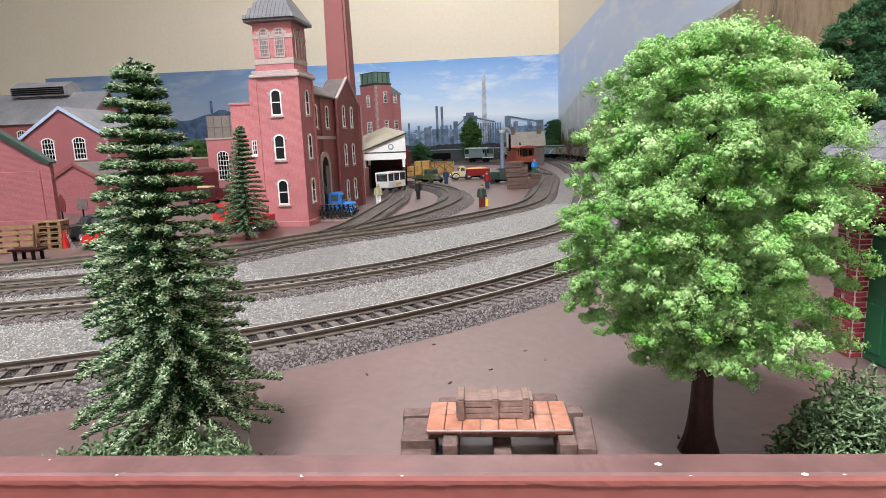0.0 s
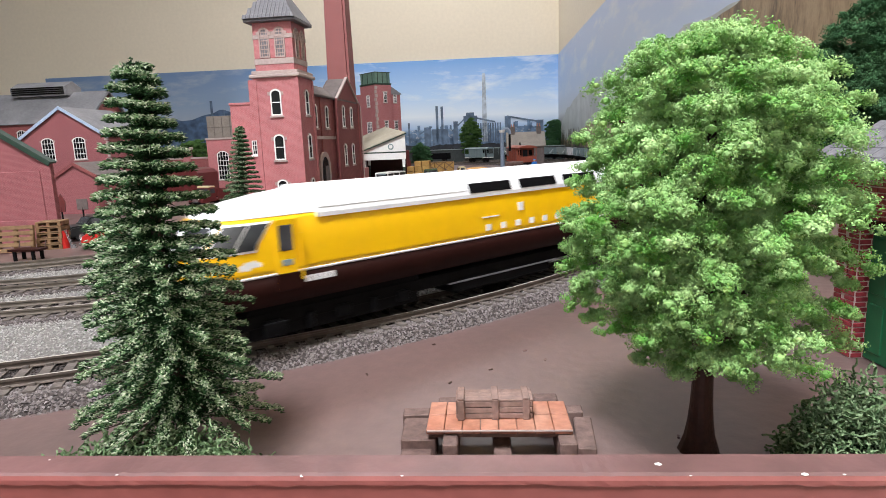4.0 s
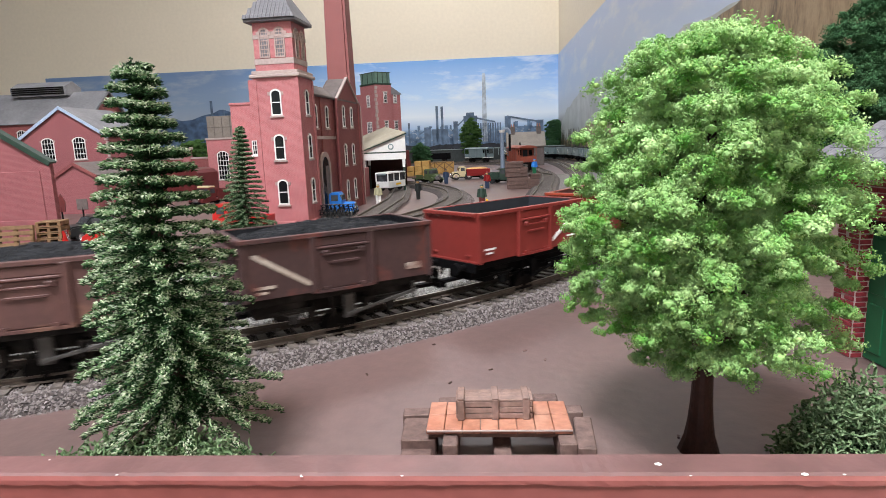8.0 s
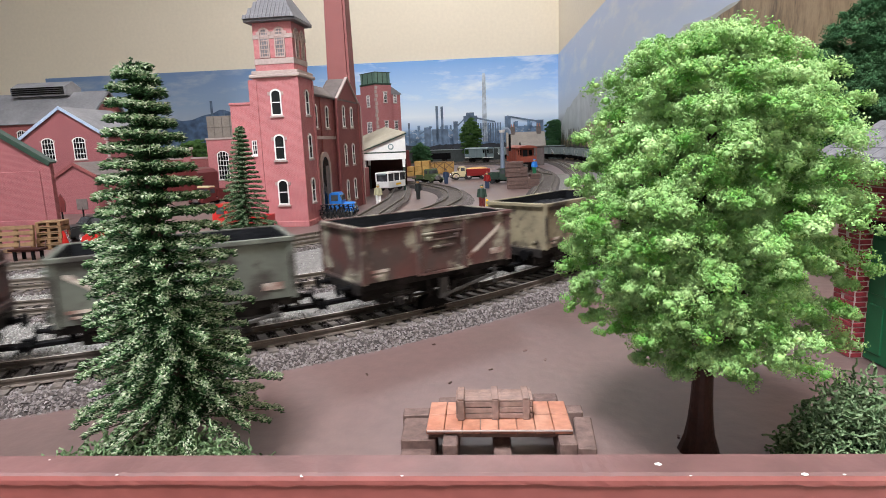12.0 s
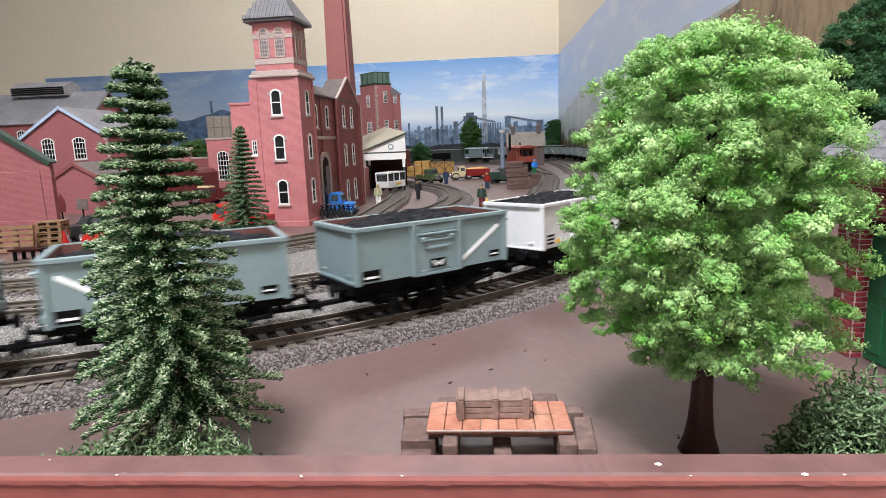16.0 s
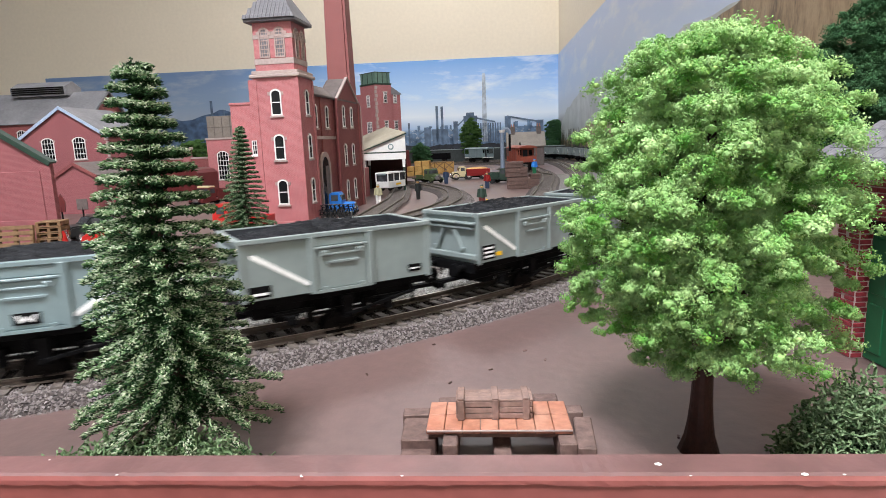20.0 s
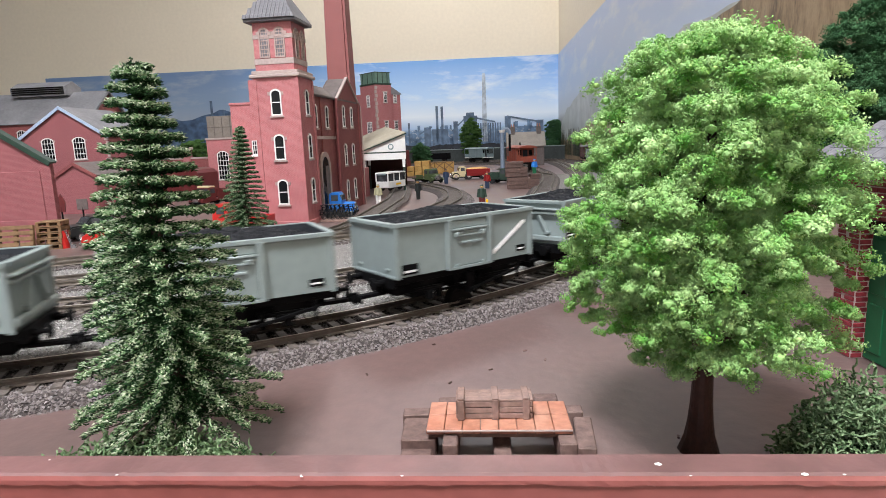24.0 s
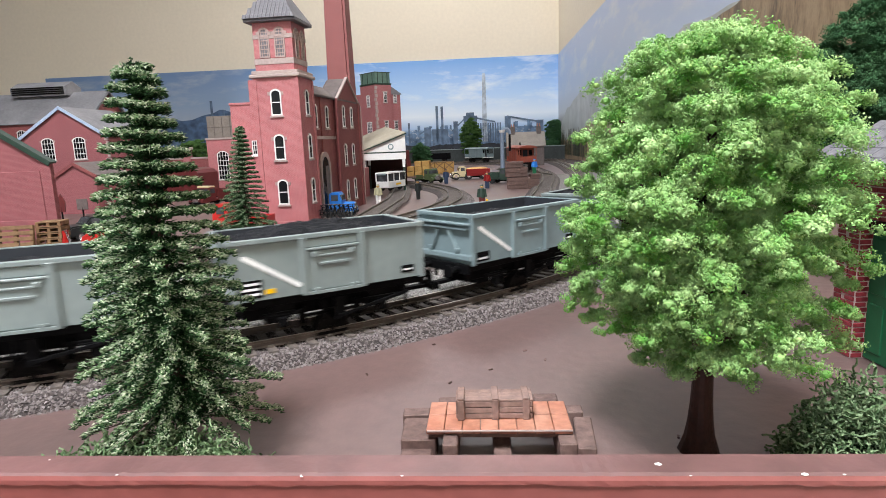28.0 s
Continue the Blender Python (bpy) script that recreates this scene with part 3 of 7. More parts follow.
# oil stain, with the shade under the train also put into the colour
M["oily_shade"] = island_mat("oil_stained_shaded_stones", ((0.008, 0.0065, 0.006), (0.028, 0.023, 0.021), (0.05, 0.041, 0.037), (0.016, 0.013, 0.012), (0.085, 0.07, 0.064)))
scatter("track_ballast", "oil-stained ballast, deepened as train shade, between the main line's rails", strip(V1, (-9.5, 9.5), 1.7, 11, (-200, 130, 100, 500), bedz), 0.36, 0.66, "oily_shade", 11)
scatter("track_ballast", "oil-stained ballast, deepened as shade, between the second line's rails", strip(V2, (-9.5, 9.5), 1.0, 12, (-260, 140, 200, 600), bedz), 0.36, 0.66, "oily_shade", 12)
scatter("track_ballast", "angular brown-grey ballast stones along the main line", shoulder(V1, 2.6, 1, (-200, 130, 100, 500)), 0.36, 0.70, "stones", 1)
scatter("track_ballast", "angular brown-grey ballast stones along the second line", shoulder(V2, 1.5, 2, (-260, 140, 200, 600)), 0.36, 0.68, "stones", 2)
scatter("track_ballast", "brown-grey ballast stones along the yard lead", shoulder(V3, 0.6, 3, (-330, 120, 250, 700)), 0.42, 0.75, "stones", 3)
scatter("track_ballast", "brown-grey ballast stones along the yard loop", shoulder(V4, 0.8, 4, (-330, 60, 300, 760)), 0.42, 0.75, "stones", 4)
for k, q in ((13, V3), (14, V4)):
    scatter("track_ballast", "oil-stained ballast, deepened as shade, between the yard rails", strip(q, (-9.5, 9.5), 0.6, k, (-330, 120, 250, 760), bedz), 0.42, 0.72, "oily_shade", k)
g4 = np.random.default_rng(5)
fu, fw = g4.uniform(0.0, 1.0, 260000), g4.uniform(0, 1, 260000)
pa, pb = (np.stack([np.interp(fu * (len(q) - 1), np.arange(len(q)), q[:, i]) for i in (0, 1)], 1) for q in (A1, B1))
pm = pa + (pb - pa) * fw[:, None] + g4.uniform(-2, 2, (len(fu), 2))
pm = pm[(pm[:, 0] > -330) & (pm[:, 0] < 130) & (pm[:, 1] < 620)][:90000]
mixp = [(x, y, -4.3 + 0.4 * noise.noise(Vector((x * 0.05, y * 0.05, 0))) + dz) for (x, y), dz in zip(pm, g4.uniform(0.0, 0.4, len(pm)))]
scatter("pale_gravel", "fine pale grey gravel spread between the tracks", mixp, 0.34, 0.56, "chips", 6)


# ---- the train ----
def weathered(name, base, rust, dark, amount, rough=0.6, scale=55.0):
    """Paint with rust and soot patches of their own shape."""
    m = mat(name, base, rough, 0.1, 500, 0.12, second=tuple(b + (d - b) * 0.45 for b, d in zip(base, dark)), mix_scale=scale * 1.7, mix=0.7)
    n, l = m.node_tree.nodes, m.node_tree.links
    b = n["Principled BSDF"]
    src = b.inputs["Base Color"].links[0].from_socket
    tc = n.new("ShaderNodeTexCoord")
    ns = n.new("ShaderNodeTexNoise")
    ns.inputs["Scale"].default_value, ns.inputs["Detail"].default_value, ns.inputs["Roughness"].default_value = scale, 7.0, 0.65
    l.new(tc.outputs["Object"], ns.inputs["Vector"])
    rp = n.new("ShaderNodeValToRGB")
    rp.color_ramp.elements[0].position, rp.color_ramp.elements[1].position = 0.62 - 0.25 * amount, 0.66 - 0.25 * amount + 0.05
    l.new(ns.outputs["Fac"], rp.inputs["Fac"])
    mx = n.new("ShaderNodeMixRGB")
    l.new(rp.outputs["Color"], mx.inputs["Fac"])
    l.new(src, mx.inputs["Color1"])
    mx.inputs["Color2"].default_value = (*rust, 1)
    l.new(mx.outputs["Color"], b.inputs["Base Color"])
    return m


M["w_red"] = mat("wagon_bright_red", (0.40, 0.026, 0.019), 0.4, 0.05, 300, 0.05)
M["w_bauxite"] = mat("wagon_bauxite", (0.225, 0.030, 0.024), 0.45, 0.06, 300, 0.05)
M["w_orange"] = mat("wagon_orange_red", (0.31, 0.050, 0.024), 0.4, 0.05, 300, 0.05)
M["w_brown"] = weathered("wagon_weathered_brown", (0.115, 0.048, 0.04), (0.175, 0.085, 0.058), (0.04, 0.026, 0.026), 0.42)
M["w_dark"] = weathered("wagon_sooty_brown", (0.068, 0.031, 0.029), (0.125, 0.036, 0.028), (0.024, 0.019, 0.02), 0.34)
M["w_green"] = weathered("wagon_grimy_green_grey", (0.115, 0.125, 0.10), (0.035, 0.03, 0.025), (0.035, 0.035, 0.032), 0.5, 0.6, 75.0)
M["w_patch"] = weathered("wagon_flaking_rust", (0.052, 0.043, 0.037), (0.30, 0.28, 0.21), (0.17, 0.03, 0.024), 0.36, 0.6, 62.0)
M["w_buff"] = weathered("wagon_faded_buff", (0.27, 0.23, 0.145), (0.05, 0.038, 0.028), (0.10, 0.08, 0.055), 0.5, 0.6, 75.0)
M["w_blue"] = mat("wagon_blue_grey", (0.205, 0.275, 0.285), 0.45, 0.05, 300, 0.05)
M["w_grey"] = mat("wagon_grey", (0.235, 0.28, 0.272), 0.45, 0.05, 300, 0.05)
M["w_white"] = mat("wagon_pale_grey", (0.70, 0.70, 0.70), 0.45, 0.04, 300, 0.05)
M["inside"] = mat("wagon_inside_slate", (0.022, 0.026, 0.033), 0.7, 0.15, 300, 0.1)
M["inrust"] = mat("wagon_inside_rust", (0.14, 0.05, 0.04), 0.7, 0.2, 300, 0.1)
M["yellow"] = mat("warm_yellow", (0.92, 0.53, 0.003), 0.35, 0.03, 200, 0.03)
M["mark"] = mat("chalk_white", (0.90, 0.90, 0.89), 0.5, 0.04, 300, 0.0)
M["worn"] = weathered("worn_white", (0.48, 0.42, 0.36), (0.15, 0.06, 0.045), (0.3, 0.2, 0.15), 0.5)
M["tyre"] = mat("wheel_steel", (0.018, 0.016, 0.015), 0.5, 0.2, 300, 0.1, metal=0.1, spec=0.15)
M["grime"] = mat("underframe_grime", (0.012, 0.010, 0.0095), 0.7, 0.3, 400, 0.2, second=(0.032, 0.028, 0.025), mix_scale=120, spec=0.1)
M["lever"] = mat("worn_lever", (0.06, 0.055, 0.05), 0.6, 0.25, 400, 0.2)
KIT = {}
LONG = 1.033            # the bodies overhang their wheelbase a little
BODY = ("wagon_", "stripe_", "plate_", "bars_", "end_", "lining", "coal", "solebar", "headstock", "underframe")


def kit(key, build):
    """A mesh made once; its copies carry their own materials."""
    if key not in KIT:
        bm = build()
        bm.transform(Matrix.Scale(MM, 4) @ Matrix.Diagonal((LONG if key.startswith(BODY) else 1.0, 1, 1, 1)))
        me = bpy.data.meshes.new(key)
        bm.to_mesh(me)
        bm.free()
        me.materials.append(None)
        KIT[key] = me
    return KIT[key]


def piece(name, key, build, material, parent, m=None, label=""):
    ob = new(name, kit(key, build))
    ob.material_slots[0].link = "OBJECT"
    ob.material_slots[0].material = M[material]
    ob.parent = parent
    if m:
        ob.matrix_local = m
    if label:
        ob["label"] = label
    if name == "lettering":
        ob["kind"] = "stuff"
    return ob


ZB, ZT = 15.6, 35.6


def wagon_side():
    """Plate side with its turned-out top rim, in one section."""
    return prism([(15.1, ZB), (15.9, ZB), (15.9, ZT - 1.6), (17.0, ZT - 1.3), (17.0, ZT - 0.15), (16.8, ZT), (14.9, ZT), (14.9, ZT - 0.8), (15.1, ZT - 1.0)], -33.4, 33.4, R(-90, "Z"))


def wagon_end():
    return prism([(-32.2, ZB), (-33, ZB), (-33, ZT - 1.6), (-34.1, ZT - 1.3), (-34.1, ZT - 0.15), (-33.9, ZT), (-31.9, ZT), (-31.9, ZT - 0.8), (-32.2, ZT - 1.0)], -14.9, 14.9)


def wagon_floor():
    return box(-32.2, 32.2, -15.1, 15.1, ZB - 0.2, ZB + 0.8)


def wagon_lining():
    bm = box(-32.0, 32.0, -14.95, 14.95, ZB + 0.9, ZB + 1.6)
    for s in (-1, 1):
        add_box(bm, -32.15, 32.15, min(s * 15.05, s * 14.6), max(s * 15.05, s * 14.6), ZB + 1.0, ZT - 0.3)
        add_box(bm, min(s * 32.15, s * 31.7), max(s * 32.15, s * 31.7), -14.6, 14.6, ZB + 1.0, ZT - 0.3)
    return bm


def wagon_rib():
    return box(-1.05, 1.05, -17.2, -15.8, ZB - 0.5, ZT - 1.0, 0.25)


def wagon_door():
    return box(-8.9, 8.9, -16.5, -15.8, ZB + 0.6, ZT - 5.7, 0.2)


def wagon_flap():
    return box(-8.9, 8.9, -16.5, -15.8, ZT - 4.6, ZT - 1.7, 0.2)


def wagon_ledge():
    """Bottom ledge with its two hinge blocks."""
    return prism([(-9.2, ZB - 0.5), (9.2, ZB - 0.5), (9.2, ZB + 0.4), (7.2, ZB + 0.4), (7.2, ZB + 1.5), (5.4, ZB + 1.5), (5.4, ZB + 0.4), (-5.4, ZB + 0.4), (-5.4, ZB + 1.5), (-7.2, ZB + 1.5), (-7.2, ZB + 0.4), (-9.2, ZB + 0.4)], -17.3, -15.7)


def wagon_hinge():
    bm = box(-8.8, 8.8, -17.3, -16.1, ZT - 5.6, ZT - 4.7, 0.25)
    for x in (-6.2, 6.2):
        add_box(bm, x - 1.1, x + 1.1, -17.7, -16.1, ZT - 8.0, ZT - 6.1, 0.4)
    add_box(bm, -6.8, 6.8, -17.0, -16.1, ZT - 8.0, ZT - 7.3, 0.15)
    return bm


def wagon_bar():
    return box(-5.2, 5.2, -17.1, -16.1, ZT - 10.9, ZT - 10.0, 0.15)


def stripe_a():
    """White diagonal from the top at the front end down to the door."""
    return prism([(-29.5, 30.5), (-28.0, 30.5), (-11.3, 19.3), (-11.3, 18.2), (-12.4, 18.2), (-29.5, 29.5)], -16.12, -15.8)


def stripe_b():
    bm = stripe_a()
    bm.transform(Matrix.Scale(-1, 4, (1, 0, 0)))
    bmesh.ops.reverse_faces(bm, faces=bm.faces[:])
    return bm


def plate(x0, x1, z0, z1):
    return lambda: box(x0, x1, -16.1, -15.8, z0, z1)


def bars(rows):
    def f():
        bm = bmesh.new()
        for x0, x1, z0, z1 in rows:
            add_box(bm, x0, x1, -16.22, -16.05, z0, z1)
        return bm
    return f


def end_door():
    """End with a top hinge rail, a sill beam and two slanting braces."""
    bm = box(-34.6, -33, -14.5, 14.5, 29.2, 30.4, 0.3)
    add_box(bm, -35.2, -33, -15.5, 15.5, 31.2, 32.2, 0.3)
    add_box(bm, -34.4, -33, -15.8, 15.8, 17.0, 19.4, 0.4)
    for s in (-1, 1):
        g = T((-33.6, s * 5.5, 24.2)) @ R(s * 27, "X")
        add_box(bm, -0.7, 0.6, -0.8, 0.8, -5.2, 5.2, 0.2, g)
        add_box(bm, -34.6, -33, s * 8 - 1, s * 8 + 1, 20.2, 21.6, 0.2)
    return bm


def end_plain():
    """Flat end: small gussets under the rim and two tabs at the foot."""
    bm = bmesh.new()
    for y in (-13, -6.5, 0, 6.5, 13):
        add_prism(bm, [(-33, ZT - 3.0), (-33, ZT - 1.1), (-33.9, ZT - 1.1)], y - 0.7, y + 0.7)
    for y in (-10, 10):
        add_box(bm, -33.6, -32.9, y - 1.3, y + 1.3, ZB + 2.2, ZB + 2.9, 0.1)
    add_box(bm, -33.5, -32.9, -15.4, 15.4, ZB - 0.4, ZB + 0.5, 0.15)
    return bm


def underframe():
    """Moulded frame between the wheels with its axle bearers."""
    bm = box(-29, 29, -6.9, 6.9, 6.6, 15.3, 0.4)
    for x in (-18, 18):
        add_box(bm, x - 3.6, x + 3.6, -6.4, 6.4, 4.4, 8.8, 0.4)
    for x in (-26, 26):
        add_box(bm, x - 1.6, x + 1.6, -11, 11, 11.4, 15.3, 0.2)
    return bm


def solebar():
    bm = box(-33, 33, -13.4, -12.2, 12.4, 15.4, 0.15)
    add_box(bm, -33, 33, -12.2, -11.6, 12.4, 12.9)
    return bm


def headstock():
    return box(-34.2, -32.8, -14.5, 14.5, 11.6, 15.4, 0.2)


def axleguard():
    bm = prism([(-4.5, 12.4), (4.5, 12.4), (1.4, 5.2), (-1.4, 5.2)], -12.6, -12.0)
    add_box(bm, -1.7, 1.7, -14.2, -12.4, 4.8, 8.2, 0.4)
    add_box(bm, -6.8, 6.8, -13.6, -12.6, 9.2, 10.0, 0.2)
    add_box(bm, -5.2, 5.2, -13.6, -12.6, 8.4, 9.2, 0.2)
    add_box(bm, -3.2, 3.2, -13.6, -12.6, 7.7, 8.4, 0.2)
    return bm


def wheel():
    bm = bmesh.new()
    m = R(90, "X")
    add_cyl(bm, 6.2, 6.0, 2.2, 24, m @ T((0, 0, 7.4)))
    add_cyl(bm, 6.9, 6.9, 0.6, 24, m @ T((0, 0, 6.8)))
    add_cyl(bm, 1.1, 1.1, 0.6, 10, m @ T((0, 0, 9.5)))
    for k in range(3):
        add_box(bm, -0.5, 0.5, -9.8, -9.5, 1.2, 5.0, 0, R(120 * k, "Y"))
    return bm


def brake_lever():
    bm = box(-0.7, 27, -14.9, -14.3, -0.6, 0.6, 0.15, R(-10, "Y"))
    add_box(bm, 24.6, 25.6, -15, -14.2, 0.5, 8, 0.1)
    add_box(bm, -2, 2, -14.4, -12.4, -1.5, 7.0, 0.3)
    return bm


def brake_gear():
    bm = bmesh.new()
    for s in (-1, 1):
        add_box(bm, s * 10.2 - 1.1, s * 10.2 + 1.1, -10, -7, 3.6, 9.4, 0.3)
        add_box(bm, min(0, s * 10), max(0, s * 10), -9, -8.2, 5.6, 6.5)
    add_box(bm, -1, 1, -12.5, 12.5, 4.8, 6.4, 0.2)
    add_box(bm, -4.2, -3, -12.4, -11.6, 4.6, 12.5)
    add_box(bm, 3, 4.2, -12.4, -11.6, 4.6, 12.5)
    return bm


def buffer():
    bm = cyl(1.4, 1.2, 4.0, 12, R(-90, "Y"))
    add_cyl(bm, 0.7, 0.7, 6.2, 8, R(-90, "Y"))
    add_cyl(bm, 2.5, 2.3, 0.7, 14, T((-6.0, 0, 0)) @ R(-90, "Y"))
    return bm


def coupling():
    bm = box(-43.5, -30, -1.6, 1.6, 6.6, 8.0, 0.2)
    add_box(bm, -44.2, -43.2, -6.2, 6.2, 6.2, 8.8, 0.2)
    add_box(bm, -46.4, -42, -0.7, 0.7, 8.0, 9.4, 0.2)
    add_box(bm, -34, -31.4, -1.2, 1.2, 7, 12.5, 0.2)
    return bm


def coal_heap(seed):
    def f():
        bm = bmesh.new()
        bmesh.ops.create_grid(bm, x_segments=96, y_segments=46, size=1.0)
        for v in bm.verts:
            x, y = v.co.x * 32.2, v.co.y * 15.1
            hump = 5.0 * max(0, 1 - (x / 30) ** 2) * max(0, 1 - (y / 17) ** 2) ** 0.7
            lump = noise.cell(Vector((x * 0.95 + seed * 7 + 0.3 * y, y * 0.95, seed))) * 0.75 + noise.noise(Vector((x * 0.25, y * 0.25, seed))) * 0.9
            v.co = Vector((x, y, ZT - 3.2 + hump + lump))
        return bm
    return f


def MARKS_W():
    """A broad white mark of slanting strokes."""
    return prism([(-2.6, 20.2), (-1.8, 20.2), (-1.1, 18.8), (0, 20.0), (1.1, 18.8), (1.8, 20.2), (2.6, 20.2), (1.4, 17.9), (0, 19.0), (-1.4, 17.9)], -17.0, -16.8)


# body, stripe, load, plate style, inside
WAGONS = [
    ("w_red", "b", "empty", "text", "bright red", "inside"), ("w_brown", "a", "coal", "worn", "weathered rusty brown", "coal"), ("w_dark", "a", "coal", "worn", "sooty dark brown", "coal"),
    ("w_bauxite", "b", "empty", "text", "clean red-brown", "inside"), ("w_orange", "b", "empty", "text", "orange-red", "inrust"), ("w_bauxite", "b", "empty", "text", "clean red-brown", "inside"),
    ("w_dark", "b", "coal", "worn", "sooty dark brown", "coal"), ("w_green", "a", "low", "worn", "grimy green-grey", "coal"), ("w_patch", "b", "low", "worn", "flaking rust-patched", "coal"),
    ("w_buff", "b", "low", "worn", "faded buff rust-streaked", "coal"), ("w_patch", "b", "low", "worn", "flaking rust-patched", "coal"), ("w_buff", "b", "low", "worn", "faded buff rust-streaked", "coal"), ("w_blue", "b", "coal", "wmark", "blue-grey", "inrust"),
    ("w_blue", "a", "coal", "wmark", "blue-grey", "inrust"), ("w_blue", "b", "coal", "wmark", "blue-grey", "inrust"), ("w_white", "b", "coal", "pale", "pale grey-white", "inside"),
    ("w_grey", "b", "coal", "plate", "green-grey", "inside"), ("w_blue", "b", "coal", "wmark", "blue-grey", "inrust"), ("w_blue", "b", "coal", "wmark", "blue-grey", "inrust"),
    ("w_grey", "a", "coal", "small", "green-grey", "inside"), ("w_grey", "a", "coal", "plate", "green-grey", "inside"), ("w_grey", "a", "coal", "small", "green-grey", "inside"),
    ("w_blue", "a", "coal", "wmark", "blue-grey", "inrust"), ("w_grey", "b", "coal", "small", "green-grey", "inside"), ("w_grey", "a", "coal", "plate", "green-grey", "inside"),
    ("w_grey", "b", "coal", "small", "green-grey", "inside"), ("w_grey", "a", "coal", "plate", "green-grey", "inside"), ("w_grey", "a", "coal", "plate", "green-grey", "inside"),
    ("w_grey", "a", "coal", "small", "green-grey", "inside"), ("w_grey", "a", "low", "small", "green-grey", "inside"), ("w_grey", "a", "coal", "plate", "green-grey", "inside"),
    ("w_blue", "a", "low", "small", "blue-grey", "inside")] + [("w_grey", "a", "coal", "small", "green-grey", "inside"), ("w_grey", "a", "coal", "plate", "green-grey", "inside")] * 4


def wagon(n, body, stripe, load, style, tone, inner):
    old = style == "worn"
    w = thing("coal_wagon", f"{tone} mineral wagon " + {"coal": "heaped with coal", "low": "part filled with coal", "empty": "standing empty"}[load] + "", "wagon", group="wagons of the coal train")
    piece("floor", "wagon_floor", wagon_floor, inner if inner != "coal" else "grime", w)
    turn = R(180, "Z")
    for m in (Matrix(), turn):
        piece("side_panel", "wagon_side", wagon_side, body, w, m)
        piece("end_panel", "wagon_end", wagon_end, body, w, m)
        for x in (-33.5, 33.5):
            piece("corner_post", "corner_post", lambda: box(-0.95, 0.95, -16.6, -15.85, ZB - 0.5, ZT - 1.0, 0.2), body, w, m @ T((x * MM, 0, 0)))
        for x in (-10.4, 10.4):
            piece("stanchion", "wagon_rib", wagon_rib, body, w, m @ T((x * MM, 0, 0)))
        d = piece("side_door", "wagon_door", wagon_door, body, w, m)
        piece("flap", "wagon_flap", wagon_flap, body, d)
        piece("ledge", "wagon_ledge", wagon_ledge, body, d)
        piece("hinge", "wagon_hinge", wagon_hinge, body, d)
        piece("bar", "wagon_bar", wagon_bar, body, d)
        piece("stripe", "stripe_" + stripe, stripe_a if stripe == "a" else stripe_b, "worn" if old else "mark", w, m, "white diagonal stripe" if not old else "worn off-white stripe")
        if style in ("plate", "small", "wmark", "pale"):
            p = (-30.8, -23.6, 16.6, 22.4) if style in ("plate", "pale") else (-30.8, -23.9, 16.4, 20.2)
            pl = piece("number_plate", "plate_" + str(p), plate(*p), "w_white" if style == "pale" else "black", w, m, "black panel with white lettering bars")
            k = 3 if style in ("plate", "pale") else 1
            rows = [(p[0] + 0.8, p[1] - 0.9, p[2] + 0.8 + i * 1.7, p[2] + 1.6 + i * 1.7) for i in range(k)]
            piece("lettering", f"bars_{style}", bars(rows), "black" if style == "pale" else "mark", pl)
            q = piece("data_panel", "plate_r", plate(24.5, 29.5, 17.6, 20.2), "black", w, m, "small black panel")
            piece("lettering", "bars_r", bars([(25.2, 28.6, 18.4, 19.0)]), "mark", q)
        if style in ("plate", "pale"):
            piece("tick", "plate_y", plate(-22.8, -19.8, 17.4, 18.9), "yellow", w, m, "orange panel")
        if style == "wmark":
            pl = piece("mark_plate", "plate_w", lambda: box(-3.4, 3.4, -16.85, -16.3, 17.4, 20.8, 0.1), "black", w, m)
            piece("lettering", "bars_w", MARKS_W, "mark", pl)
        if style == "text":
            piece("lettering", "bars_t", bars([(-30, -24, 20.2, 21.0), (-29, -25.5, 18.6, 19.3), (22, 28, 19.2, 20.0)]), "mark", w, m, "white lettering bars")
        if style == "worn":
            piece("lettering", "bars_o", bars([(-30, -23, 19.0, 20.0), (-29, -25.5, 17.4, 18.2), (23, 29, 18.6, 21.0)]), "worn", w, m, "worn lettering bars")
        piece("underframe", "underframe", underframe, "grime" if old else "black", w) if m == turn else None
        piece("solebar", "solebar", solebar, "grime" if old else "black", w, m)
        piece("headstock", "headstock", headstock, "grime" if old else "black", w, m)
        for x in (-18, 18):
            piece("axleguard", "axleguard", axleguard, "grime" if old else "black", w, m @ T((x * MM, 0, 0)))
            piece("wheel", "wheel", wheel, "tyre", w, m @ T((x * MM, 0, 6.2 * MM)))
        piece("brake_lever", "brake_lever", brake_lever, "lever" if old else "black", w, m @ T((2 * MM, 0, 5.6 * MM)))
        piece("brake_gear", "brake_gear", brake_gear, "grime" if old else "black", w, m)
        for y in (-8.6, 8.6):
            piece("buffer", "buffer", buffer, "black", w, m @ T((-34 * MM, y * MM, 13.4 * MM)))
        piece("coupling", "coupling", coupling, "black", w, m)
    piece("end", "end_door", end_door, body, w, Matrix() if stripe == "a" else turn)
    piece("end", "end_plain", end_plain, body, w, turn if stripe == "a" else Matrix())
    if load == "coal":
        piece("coal_load", f"coal{n % 4}", coal_heap(n % 4), "coal", w, None, "heap of dull black coal")
    elif load == "low":
        piece("coal_load", f"coal{n % 4}", coal_heap(n % 4), "coal", w, T((0, 0, -4.2 * MM)), "low load of black coal")
    piece("lining", "lining", wagon_lining, "inside" if inner == "inside" else ("inrust" if inner == "inrust" else "coal"), w)
    MOVERS.append((w, wagon_mid(n, 20), 36))


